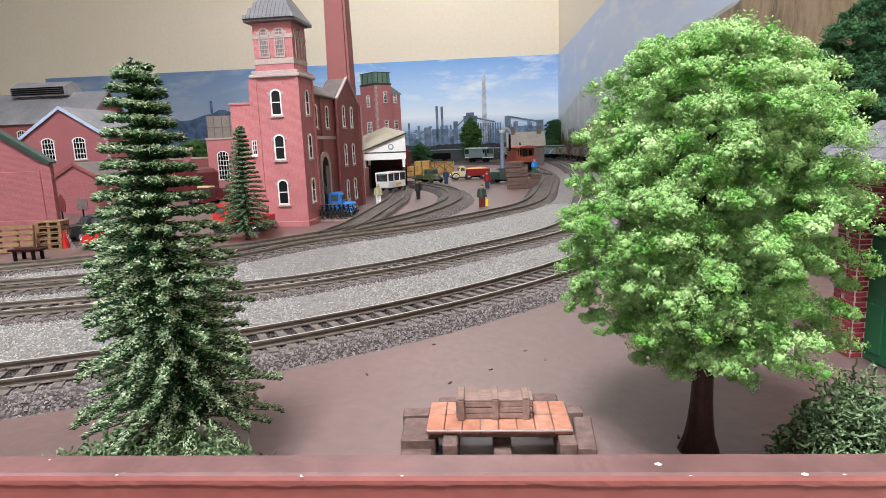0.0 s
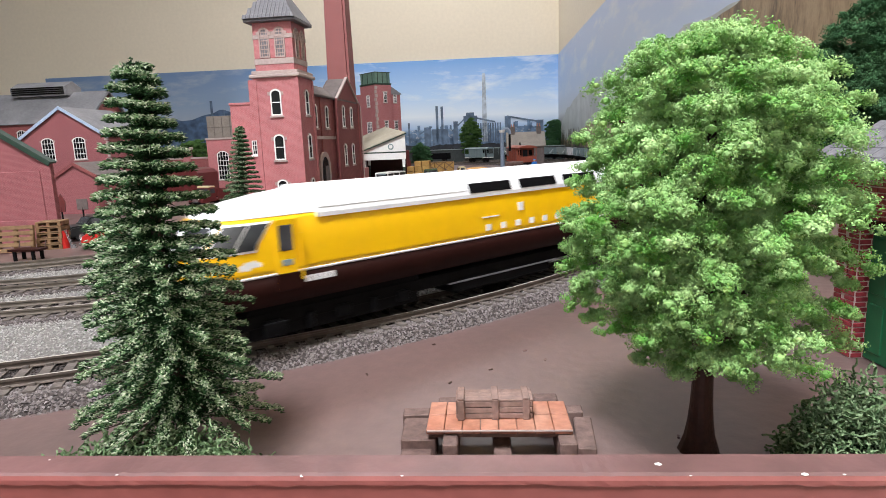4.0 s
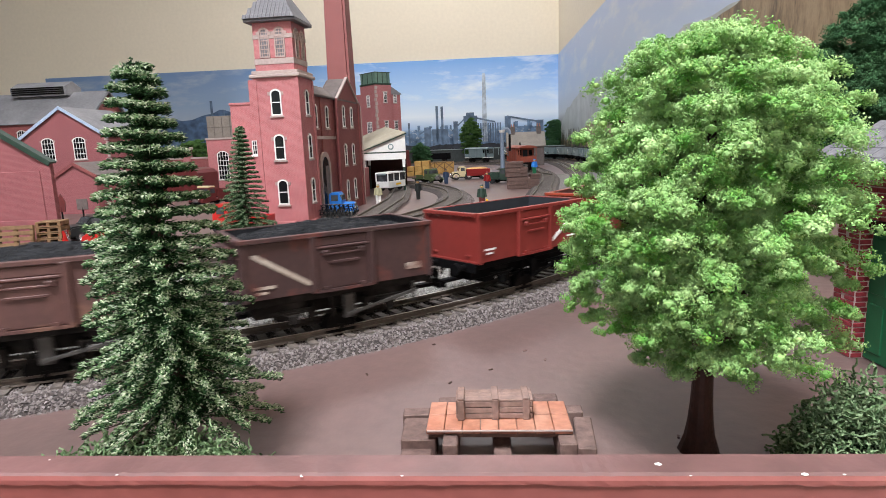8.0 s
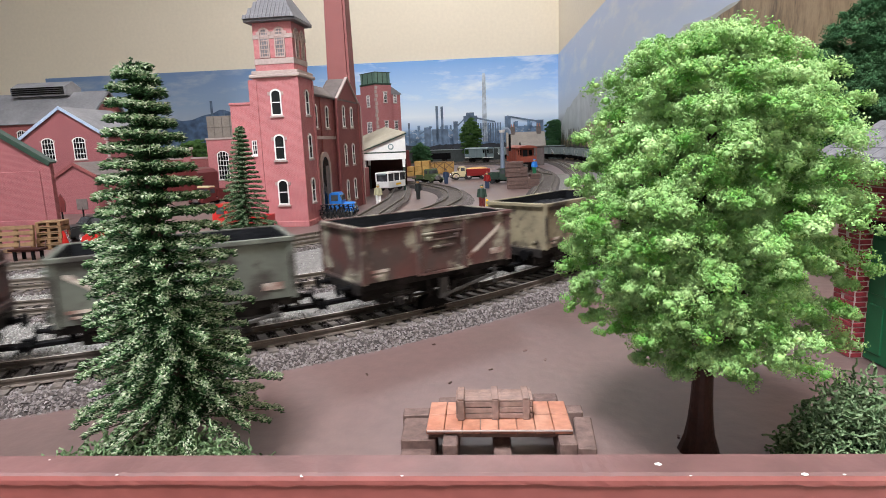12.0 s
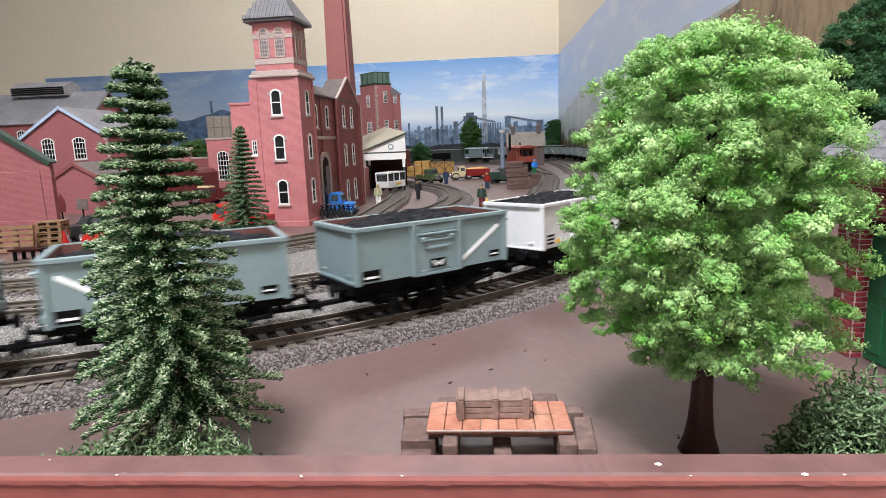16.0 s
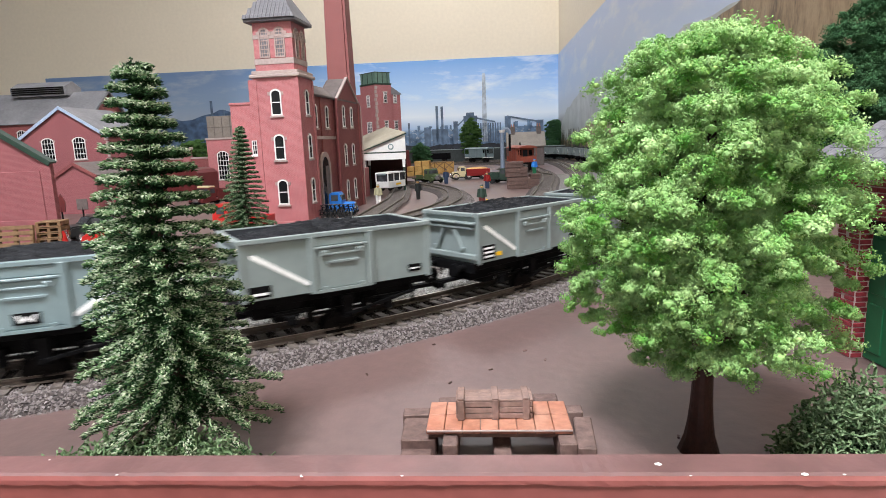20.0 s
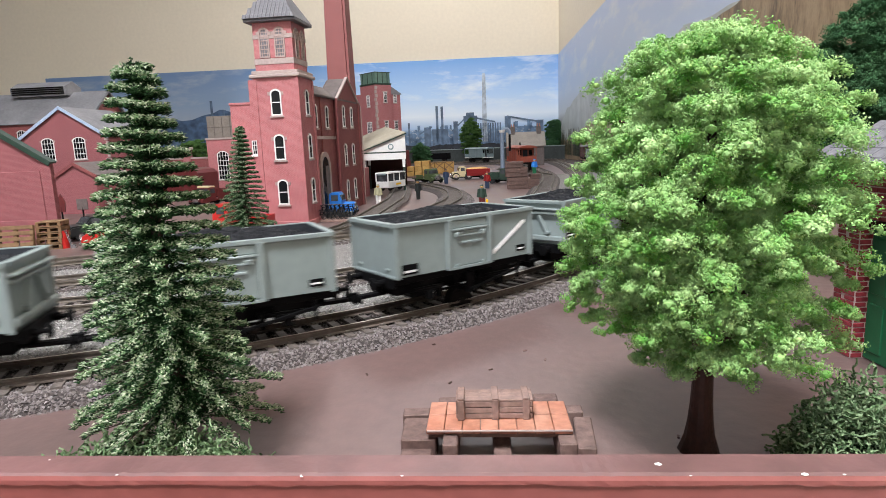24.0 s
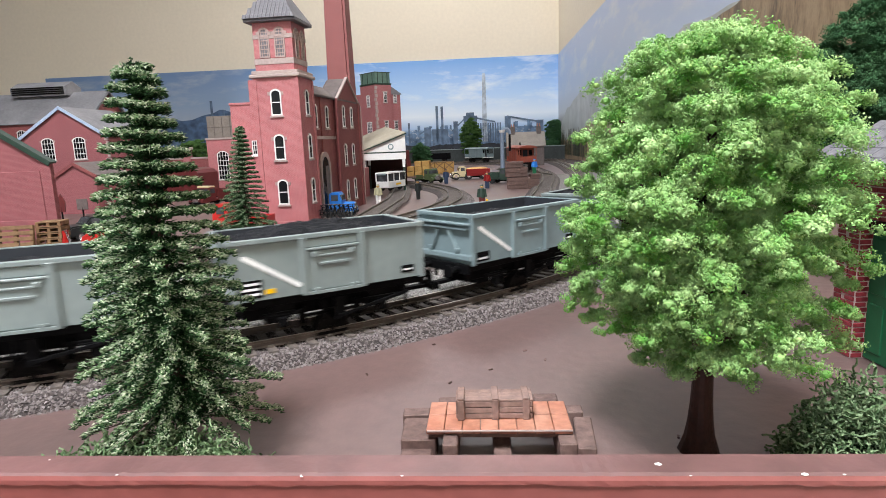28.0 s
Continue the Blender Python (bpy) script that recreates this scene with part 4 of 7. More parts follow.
for i, spec in enumerate(WAGONS):
    wagon(i + 1, *spec)


# ---- brake van, moving at the tail, and two standing in the yard ----
def brake_van(label, body, roof, m=None, plat="black"):
    v = thing("brake_van", label, "brake van", m, group="")
    b = box(-28, 28, -15.2, 15.2, 14, 40, 0.3)
    part("cabin", b, body, v)
    rf = bmesh.new()
    add_prism(rf, [(-16.6, 39.6), (-16.6, 40.4), (-10, 43.2), (0, 44.2), (10, 43.2), (16.6, 40.4), (16.6, 39.6)], -47, 47, R(90, "Z"))
    part("roof", rf, roof, v)
    for s in (-1, 1):
        x0, x1 = sorted((s * 28, s * 46))
        part("platform", box(x0, x1, -15.2, 15.2, 12.5, 15, 0.2), plat, v)
        part("end_wall", box(min(s * 45, s * 46), max(s * 45, s * 46), -15.2, 15.2, 15, 25, 0.2), body, v)
        for y in (-14.6, 14.6):
            part("post", box(min(s * 45, s * 46), max(s * 45, s * 46), y - 0.6, y + 0.6, 25, 39.8), body, v)
        part("door", box(min(s * 28, s * 28.6), max(s * 28, s * 28.6), -4, 4, 15, 36), "inside", v)
        for y in (-9.5, 9.5):
            part("window", box(min(s * 28, s * 28.6), max(s * 28, s * 28.6), y - 2.6, y + 2.6, 27, 36), "glass", v)
    for x in (-14, 0, 14, 27.5, -27.5):
        for y in (-1, 1):
            part("framing", box(x - 0.5, x + 0.5, min(y * 15.2, y * 15.8), max(y * 15.2, y * 15.8), 14, 39.6), body, v)
    part("chimney", cyl(1.3, 1.3, 6, 8, T((6, 0, 43))), "black", v)
    for y in (-1, 1):
        part("footboard", box(-45, 45, min(y * 15, y * 17), max(y * 15, y * 17), 5.4, 6.2), "black", v)
        part("solebar", box(-46, 46, min(y * 12.2, y * 13.4), max(y * 12.2, y * 13.4), 9.5, 12.6), "black", v)
        for x in (-28, 28):
            piece("wheel", "wheel", wheel, "tyre", v, (Matrix() if y < 0 else R(180, "Z")) @ T((x * MM, 0, 6.2 * MM)))
    return v


bv = brake_van("brown goods brake van with a grey roof, last in the train", "w_brown", "slate")
MOVERS.append((bv, wagon_mid(41, 20) + 20, 56))


# ---- locomotive ----
def plan(L, W, flat=0.55, nose=20.0, n=14):
    """Closed plan outline of a long body with rounded ends, starting on the near side at the rear."""
    q = []
    for i in range(n + 1):
        a = math.pi / 2 * i / n
        q.append((-(L - nose) - nose * math.sin(a) ** flat, -W * math.cos(a) ** flat))
    q = [(0, -W)] + q
    half = q + [(x, -y) for x, y in q[::-1][1:]]
    other = [(-x, -y) for x, y in half]
    return half + other


def loft(levels, nose=20.0, caps=True):
    bm = bmesh.new()
    loops = []
    for L, W, z in levels:
        loops.append([bm.verts.new((x, y, z)) for x, y in plan(L, W, nose=nose)])
    k = len(loops[0])
    for a, b in zip(loops, loops[1:]):
        for i in range(k):
            bm.faces.new((a[i], a[(i + 1) % k], b[(i + 1) % k], b[i]))
    if caps:
        bm.faces.new(loops[0][::-1])
        bm.faces.new(loops[-1])
    bmesh.ops.remove_doubles(bm, verts=bm.verts[:], dist=0.01)
    bmesh.ops.recalc_face_normals(bm, faces=bm.faces[:])
    for f in bm.faces:
        f.smooth = True
    return bm


ZL = [(8.0, 130.0, 16.2), (12.0, 132.5, 17.0), (20.0, 133.3, 17.3), (26.6, 133.5, 17.4), (27.4, 133.5, 17.4), (33.0, 132.6, 17.3), (35.0, 131.8, 17.2), (38.0, 129.5, 16.9), (41.5, 126.5, 16.3),
      (43.0, 124.5, 15.8), (45.0, 120.0, 14.6), (47.0, 113.0, 12.6), (48.8, 104.0, 9.6), (50.0, 96.0, 6.0), (50.6, 90.0, 2.5)]


def loco_at(z):
    zs = [v[0] for v in ZL]
    return float(np.interp(z, zs, [v[1] for v in ZL])), float(np.interp(z, zs, [v[2] for v in ZL]))


def skin(a0, a1, z0, z1, out, end=-1, side=-1, n=8, thick=0.5):
    """Panel lying on the cab's rounded surface between two angles (0 side, 90 front) and two heights."""
    bm = bmesh.new()
    lay = []
    for o in (out, out - thick):
        g = []
        for j in range(5):
            z = z0 + (z1 - z0) * j / 4
            L, W = loco_at(z)
            row = []
            for i in range(n + 1):
                a = radians(a0 + (a1 - a0) * i / n)
                x = -(L - 20) - 20 * math.sin(a) ** 0.55
                y = -W * math.cos(a) ** 0.55
                k = Vector((-math.sin(a), -math.cos(a), 0.1)).normalized() * o
                row.append(bm.verts.new((end * -1 * (x + k.x), -side * (y + k.y), z + k.z)))
            g.append(row)
        lay.append(g)
    for g in lay:
        for a, b in zip(g, g[1:]):
            for i in range(n):
                bm.faces.new((a[i], a[i + 1], b[i + 1], b[i]))
    bmesh.ops.recalc_face_normals(bm, faces=bm.faces[:])
    return bm


M["loco_brown"] = mat("loco_chocolate", (0.022, 0.0068, 0.0055), 0.4, 0.08, 200, 0.03, spec=0.1)
M["loco_white"] = mat("loco_roof_white", (0.76, 0.76, 0.76), 0.4, 0.03, 200, 0.03)
M["screen"] = mat("loco_glazing", (0.10, 0.105, 0.11), 0.08, 0.2, 30, 0.0, second=(0.02, 0.02, 0.024), mix_scale=70)
lo = thing("locomotive", "yellow and brown diesel locomotive with a white roof", "locomotive")
sect = lambda z0, z1: [(loco_at(z)[0], loco_at(z)[1], z) for z in sorted({z0, z1} | {v[0] for v in ZL if z0 < v[0] < z1})]
part("chassis", box(-126, 126, -14.5, 14.5, 7.5, 12.4, 0.5), "black", lo)
part("lower_body", loft(sect(14.8, 24.3)), "loco_brown", lo, "dark chocolate brown lower body")
part("waist_line", loft([(a + 0.15, b + 0.15, z) for a, b, z in sect(24.3, 25.1)]), "loco_white", lo, "thin white line")
part("upper_body", loft(sect(25.1, 42.8)), "yellow", lo, "warm yellow upper body")
part("roof", loft([(a + 0.1, b + 0.1, z) for a, b, z in sect(42.8, 50.6)]), "loco_white", lo, "glossy white roof")
deck = bmesh.new()
add_prism(deck, [(-17.3, 41.2), (-17.3, 42.6), (-16.0, 46.0), (-12.5, 49.2), (-6, 51.2), (6, 51.2), (12.5, 49.2), (16.0, 46.0), (17.3, 42.6), (17.3, 41.2)], -91, 91, R(90, "Z"))
part("roof_panel", deck, "loco_white", lo, "raised white roof section")
for i in range(7):
    bm = bmesh.new()
    for s in (-1, 1):
        add_box(bm, -90, -24, -0.3, 0.3, -0.15, 0.35, 0.1, R(180 if s > 0 else 0, "Z") @ T((0, -16.6 + 0.95 * i, 44.2 + 0.95 * i - 0.045 * i * i)))
    part("roof_rib", bm, "loco_white", lo)
for s in (-1, 1):
    for x in (-22, 8, 38):
        bm = box(x, x + 24, -0.3, 0.3, -2.0, 2.0, 0.1, R(180 if s > 0 else 0, "Z") @ T((0, -16.5, 45.0)) @ R(-22, "X"))
        part("roof_grille", bm, "black", lo, "black louvred grille")
    rot = R(180 if s > 0 else 0, "Z")
    for x0, x1 in ((-107, -99), (99, 107)):
        dr = part("cab_door", box(x0, x1, -17.75, -17.0, 19.2, 42.0, 0.3, rot), "yellow", lo, "yellow cab door with brown foot")
        part("door_foot", box(x0, x1, -17.9, -17.2, 19.0, 24.6, 0.1, rot), "loco_brown", dr)
        part("door_window", box(x0 + 1.6, x1 - 1.6, -17.95, -17.3, 31.8, 40.0, 0.2, rot), "screen", dr)
        part("grab_rail", cyl(0.4, 0.4, 15, 8, rot @ T((x1 + 0.8, -18.4, 22))), "yellow", dr)
        part("nameplate", box(x0 + 2.2, x1 - 2.2, -17.95, -17.4, 27, 29, 0.1, rot), "w_blue", dr)
    letters = bmesh.new()
    for x, w, z, h in ((-97, 11, 20.6, 2.0), (86, 11, 20.6, 2.0)):
        for k in range(6):
            add_box(letters, x + k * 1.9, x + k * 1.9 + 1.3, -17.65, -17.2, z, z + h, 0, rot)
    for k, x in enumerate((-14, -5, 4, 13, 22, 31)):
        add_box(letters, x, x + 3.0, -17.6, -17.1, 27.0, 29.6, 0, rot)
    add_box(letters, -16, -6, -17.6, -17.1, 32.4, 32.9, 0, rot)
    add_box(letters, 6, 9, -17.6, -17.1, 33.4, 37, 0, rot)
    tagged(part("lettering", letters, "mark", lo, "white lettering bars"), kind="stuff")
    for x in (-116, 116):
        em = bmesh.new()
        for dx, dz, r in ((0, 0, 1.5), (2.0, 0.5, 1.2), (-2.0, -0.4, 1.0), (3.6, 0.1, 0.8)):
            add_cyl(em, r, r, 0.5, 12, rot @ T((x + dx, -16.9, 28.6 + dz)) @ R(90, "X"))
        part("emblem", em, "mark", lo, "white winged emblem")
for e in (-1, 1):
    for s in (-1, 1):
        fr = part("window_frame", skin(42, 90, 32.6, 41.7, 0.22, e, s, 20), "mark", lo, "white cab window surround")
        part("windscreen", skin(47, 88.2, 33.4, 41.0, 0.42, e, s), "screen", fr, "raked windscreen")
        sf = part("side_frame", skin(0.02, 37, 32.6, 41.7, 0.22, e, s, 30), "mark", lo, "white cab side window frame")
        for a0, a1 in ((0.15, 8.5), (10.0, 34)):
            part("side_window", skin(a0, a1, 33.3, 41.0, 0.42, e, s, 16), "screen", sf)
        hx, hy = e * 128.5, s * 12.6
        part("horn_pod", loft([(2.2, 1.2, 0.6), (3.2, 1.8, 1.4), (3.2, 1.8, 2.6), (2.0, 1.0, 3.4)], 1.0), "yellow", lo, "rounded yellow lamp pod", at(hx, hy, 27.6))
        part("marker_lamp", box(e * 133.0 if e > 0 else -134.4, e * 134.4 if e > 0 else -133.0, s * 9 - 1.4, s * 9 + 1.4, 17, 20.4, 0.3), "mark", lo)
        b = piece("buffer", "buffer", buffer, "black", lo, (Matrix() if e < 0 else R(180, "Z")) @ T((-132 * MM, s * 8.6 * MM, 13.2 * MM)))
        part("steps", box(min(e * 112, e * 104), max(e * 112, e * 104), min(s * 15, s * 16.6), max(s * 15, s * 16.6), 4.5, 9, 0.2), "black", lo)
    pn = part("headcode_panel", box(min(e * 132.8, e * 134.0), max(e * 132.8, e * 134.0), -8.2, 8.2, 27.4, 31.8, 0.4), "black", lo, "black headcode panel")
    for k in range(4):
        y = -6.6 + k * 3.6
        part("numeral", box(min(e * 134.0, e * 134.2), max(e * 134.0, e * 134.2), y, y + 2.2, 28.2, 31.0), "w_blue", pn)
    part("brow", skin(62, 90, 32.9, 33.5, 0.9, e, -1, 6, 0.8), "yellow", lo)
    piece("coupling", "coupling", coupling, "black", lo, (Matrix() if e < 0 else R(180, "Z")) @ T((-98 * MM, 0, 0)))
    part("buffer_beam", box(min(e * 127, e * 133), max(e * 127, e * 133), -15, 15, 7.5, 12, 0.6), "loco_brown", lo)
    for side_y in (-1, 1):
        bf = bmesh.new()
        add_box(bf, e * 82 - 34, e * 82 + 34, min(side_y * 11.6, side_y * 14.2), max(side_y * 11.6, side_y * 14.2), 3.6, 14.6, 0.4)
        for x in (-26, 0, 26):
            add_box(bf, e * 82 + x - 3, e * 82 + x + 3, min(side_y * 13, side_y * 15.6), max(side_y * 13, side_y * 15.6), 5.2, 9.6, 0.5)
        for x in (-13, 13):
            add_cyl(bf, 1.6, 1.6, 5, 10, T((e * 82 + x, side_y * 14.6, 4.5)))
        bogie = part("bogie", bf, "black", lo, "black bogie frame")
        for x in (-26, 0, 26):
            piece("wheel", "wheel", wheel, "tyre", bogie, (Matrix() if side_y < 0 else R(180, "Z")) @ T((side_y * -1 * (e * 82 + x) * MM, 0, 6.6 * MM)))
part("fuel_tank", box(-30, 30, -15.4, 15.4, 2.6, 9, 1.5), "black", lo, "black tank between the bogies")
part("tank_pipe", box(-34, 34, -15.9, -15.3, 7.4, 8.0), "slate", lo)
MOVERS.append((lo, wagon_mid(1, 20) - 33 - 22 - 133, 164))


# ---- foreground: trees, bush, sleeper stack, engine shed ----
# needle green darkened so that the gaps between branches look shaded
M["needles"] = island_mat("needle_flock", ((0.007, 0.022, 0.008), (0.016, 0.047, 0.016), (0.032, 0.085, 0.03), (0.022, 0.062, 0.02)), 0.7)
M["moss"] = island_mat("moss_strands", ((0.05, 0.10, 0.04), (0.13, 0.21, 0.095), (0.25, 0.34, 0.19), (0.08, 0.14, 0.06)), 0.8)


def bits(name, pos, direc, length, width, material, parent, seed, label=""):
    """Many small pointed tufts (three faces each): places, directions, lengths and widths in millimetres."""
    g = np.random.default_rng(seed)
    pos, direc = np.asarray(pos), np.asarray(direc, float)
    n = len(pos)
    direc = direc / np.linalg.norm(direc, axis=1)[:, None]
    side_v = np.cross(direc, g.normal(size=(n, 3)))
    side_v /= np.linalg.norm(side_v, axis=1)[:, None]
    up = np.cross(direc, side_v)
    L = (length * g.uniform(0.6, 1.4, n))[:, None]
    Wd = (width * g.uniform(0.6, 1.4, n))[:, None]
    v = np.stack([pos + direc * L, pos - direc * L * 0.5 + side_v * Wd, pos - direc * L * 0.5 - side_v * Wd * 0.6 + up * Wd * 0.9, pos - direc * L * 0.5 - side_v * Wd * 0.6 - up * Wd * 0.9], 1)
    f = (np.array([(0, 1, 2), (0, 2, 3), (0, 3, 1)])[None] + 4 * np.arange(n)[:, None, None]).reshape(-1)
    me = bpy.data.meshes.new(name)
    me.vertices.add(4 * n)
    me.vertices.foreach_set("co", (v * MM).astype(np.float32).ravel())
    me.loops.add(9 * n)
    me.loops.foreach_set("vertex_index", f.astype(np.int32))
    me.polygons.add(3 * n)
    me.polygons.foreach_set("loop_start", np.arange(0, 9 * n, 3, dtype=np.int32))
    me.update(calc_edges=True)
    me.materials.append(M[material])
    ob = new(name, me)
    ob.parent = parent
    if label:
        ob["label"] = label
    return tagged(ob, kind="stuff")


def leafing(m, glow):
    """Thin flock: dull, and lets part of the light through."""
    n, l = m.node_tree.nodes, m.node_tree.links
    b = n["Principled BSDF"]
    b.inputs["Specular IOR Level"].default_value = 0.12
    if glow:
        tr_, mx = n.new("ShaderNodeBsdfTranslucent"), n.new("ShaderNodeMixShader")
        l.new(b.inputs["Base Color"].links[0].from_socket, tr_.inputs["Color"])
        mx.inputs["Fac"].default_value = glow
        l.new(b.outputs[0], mx.inputs[1])
        l.new(tr_.outputs[0], mx.inputs[2])
        l.new(mx.outputs[0], n["Material Output"].inputs["Surface"])
    return m


def foam(name, colors, spread=0.35, scale=170.0):
    """Flocked foam: broad patches of tone with a little variation from crumb to crumb."""
    m = island_mat(name, colors, 0.9)
    n, l = m.node_tree.nodes, m.node_tree.links
    b = n["Principled BSDF"]
    src = b.inputs["Base Color"].links[0].from_socket
    tc, ns, rp, mx = n.new("ShaderNodeTexCoord"), n.new("ShaderNodeTexNoise"), n.new("ShaderNodeValToRGB"), n.new("ShaderNodeMixRGB")
    ns.inputs["Scale"].default_value, ns.inputs["Detail"].default_value = scale, 4.0
    rp.color_ramp.elements[0].position, rp.color_ramp.elements[1].position = 0.36, 0.64
    rp.color_ramp.elements[0].color, rp.color_ramp.elements[1].color = (*colors[0], 1), (*colors[2], 1)
    l.new(tc.outputs["Object"], ns.inputs["Vector"])
    l.new(ns.outputs["Fac"], rp.inputs["Fac"])
    mx.inputs["Fac"].default_value = spread
    l.new(rp.outputs["Color"], mx.inputs["Color1"])
    l.new(src, mx.inputs["Color2"])
    l.new(mx.outputs["Color"], b.inputs["Base Color"])
    return m


M["foam"] = foam("foam_bits", ((0.10, 0.30, 0.045), (0.26, 0.50, 0.14), (0.44, 0.64, 0.28), (0.15, 0.36, 0.065), (0.32, 0.53, 0.175), (0.66, 0.62, 0.09), (0.26, 0.52, 0.24)), 0.15)
M["foamdark"] = foam("dark_foam_bits", ((0.02, 0.065, 0.026), (0.042, 0.11, 0.042), (0.075, 0.165, 0.07), (0.03, 0.08, 0.03)))
M["foammid"] = foam("mid_green_foam_bits", ((0.03, 0.08, 0.02), (0.06, 0.13, 0.035), (0.10, 0.18, 0.05), (0.05, 0.10, 0.025)))
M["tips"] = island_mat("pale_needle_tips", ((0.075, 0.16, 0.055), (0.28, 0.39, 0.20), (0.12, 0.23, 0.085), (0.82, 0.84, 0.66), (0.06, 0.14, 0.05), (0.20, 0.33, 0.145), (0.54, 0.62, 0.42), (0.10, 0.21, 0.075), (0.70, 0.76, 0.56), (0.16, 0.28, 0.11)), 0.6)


M["dulltips"] = island_mat("dull_needle_tips", ((0.045, 0.105, 0.042), (0.16, 0.25, 0.13), (0.085, 0.165, 0.07), (0.46, 0.54, 0.38), (0.06, 0.13, 0.05), (0.24, 0.34, 0.19)), 0.7)


for k, glow in (("foam", 0.06), ("foamdark", 0.0), ("foammid", 0.0), ("needles", 0.0), ("tips", 0.2), ("dulltips", 0.0), ("moss", 0.0)):
    leafing(M[k], glow)


def spruce(m, height, widths, pitch, dens, seed, label, tuft=1.0, frost="tips", turn=18):
    """A bottle-brush spruce: trunk with a winding row of flat feathered branches; widths are (height, reach) from base to top."""
    t = thing("spruce_tree", label, "tree", m)
    g = np.random.default_rng(seed)
    part("trunk", cyl(height * 0.022, height * 0.006, height * 0.98, 9), "trunk", t, "dark brown trunk")
    for k in range(7):
        a = k * 0.9
        part("root", cyl(height * 0.014, 0.15, height * 0.06, 6, R(math.degrees(a), "Z") @ R(105, "Y")), "trunk", t)
    P, D, E = [], [], []
    arms = bmesh.new()
    hs, ws = [w[0] for w in widths], [w[1] for w in widths]
    z, a = height * 0.975, 0.0
    while z > hs[0]:
        low = 1 - z / height
        per = turn * (0.62 + 0.22 * low)
        reach = float(np.interp(z, hs, ws))
        z -= pitch * (0.94 + 0.34 * low) / per
        a += 2 * math.pi / per + g.normal(0, 0.03 + 0.06 * low)
        r = reach * (g.uniform(0.90, 1.05) if low < 0.55 else g.uniform(0.72, 1.08))
        droop, lift = (0.10 + 0.26 * low * low * g.uniform(0.6, 1.3)) * r, 0.13 * r
        zz = z + g.normal(0, 0.10 + 0.5 * max(0, low - 0.5)) * tuft
        add_cyl(arms, 0.3 * tuft, 0.1, r * 0.9, 4, T((0, 0, zz)) @ R(math.degrees(a), "Z") @ R(90 + math.degrees(math.atan2(droop - lift, r)), "Y"))
        n = int(dens * (4 + r) * (1 + 0.1 * low))
        s = g.random(n) ** 0.8 * 0.98 + 0.02
        fan = (0.13 - 0.09 * low) * r * (1.1 - s) + (1.05 - 0.15 * low) * tuft * (1.05 - 0.45 * s)
        off = g.normal(0, 1, n) * fan * 0.75
        up = np.clip(g.normal(0, 0.58 - 0.14 * low, n), -1.1, 1.1) * tuft
        P.append(np.stack([r * s * math.cos(a) - off * math.sin(a), r * s * math.sin(a) + off * math.cos(a), zz - droop * s * s + lift * s + up], 1))
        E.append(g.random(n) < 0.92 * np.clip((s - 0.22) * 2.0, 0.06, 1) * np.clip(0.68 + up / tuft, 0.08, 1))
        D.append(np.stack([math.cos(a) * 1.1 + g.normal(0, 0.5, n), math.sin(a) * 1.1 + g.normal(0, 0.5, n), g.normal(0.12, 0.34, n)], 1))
        # filling round the trunk in the same needles, shade put into their colour
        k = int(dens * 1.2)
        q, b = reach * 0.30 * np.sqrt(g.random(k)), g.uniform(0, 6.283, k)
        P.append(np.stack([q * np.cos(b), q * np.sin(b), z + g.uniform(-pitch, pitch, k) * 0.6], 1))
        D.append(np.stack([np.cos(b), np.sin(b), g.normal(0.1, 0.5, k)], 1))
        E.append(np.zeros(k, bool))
    k = int(dens * 9)
    P.append(np.stack([g.normal(0, ws[-1] * 0.36, k), g.normal(0, ws[-1] * 0.36, k), height * 0.972 + g.normal(0, 0.4 * tuft, k)], 1))
    D.append(np.stack([g.normal(0, 0.7, k), g.normal(0, 0.7, k), g.normal(0.6, 0.4, k)], 1))
    E.append(g.random(k) > 0.5)
    P, D, E = np.vstack(P), np.vstack(D), np.concatenate(E)
    tagged(part("branch_work", arms, "trunk", t), kind="stuff")
    bits("crown", P[~E], D[~E], 0.85 * tuft, 0.22 * tuft, "needles", t, seed, "dark green flocked needles, deepened as shade in the gaps")
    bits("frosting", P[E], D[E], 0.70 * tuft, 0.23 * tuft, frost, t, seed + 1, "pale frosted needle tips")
    return t


spruce(at(-59.3, 126.5, GROUND, 0, 0, -1.2), 90.5, ((12.5, 20), (16, 21.5), (21, 21), (28.5, 19.3), (35.5, 17.5), (43, 16.1), (50, 14.6), (56.5, 12.9), (63, 11.2), (72.5, 8.2), (79, 6.5), (85, 5.2), (88.5, 3.6)), 3.0, 17.0, 3,
       "tall dark green spruce tree standing by the front edge", 0.80)
spruce(at(-155, 474, GROUND, 0, 0, 1.0), 90, ((8, 18), (13, 24), (22, 21.5), (31, 18.5), (41, 15.5), (51, 12.5), (61, 10), (72, 7.5), (82, 5.2), (88, 3)), 3.4, 8.0, 8,
       "small dark green spruce tree before the brick building", 1.0, "dulltips", 18)


ico = bmesh.new()
bmesh.ops.create_icosphere(ico, subdivisions=1, radius=1.0)
ico.verts.ensure_lookup_table()
ball = np.array([v.co[:] for v in ico.verts])
ballf = np.array([[v.index for v in f.verts] for f in ico.faces])
ico.free()


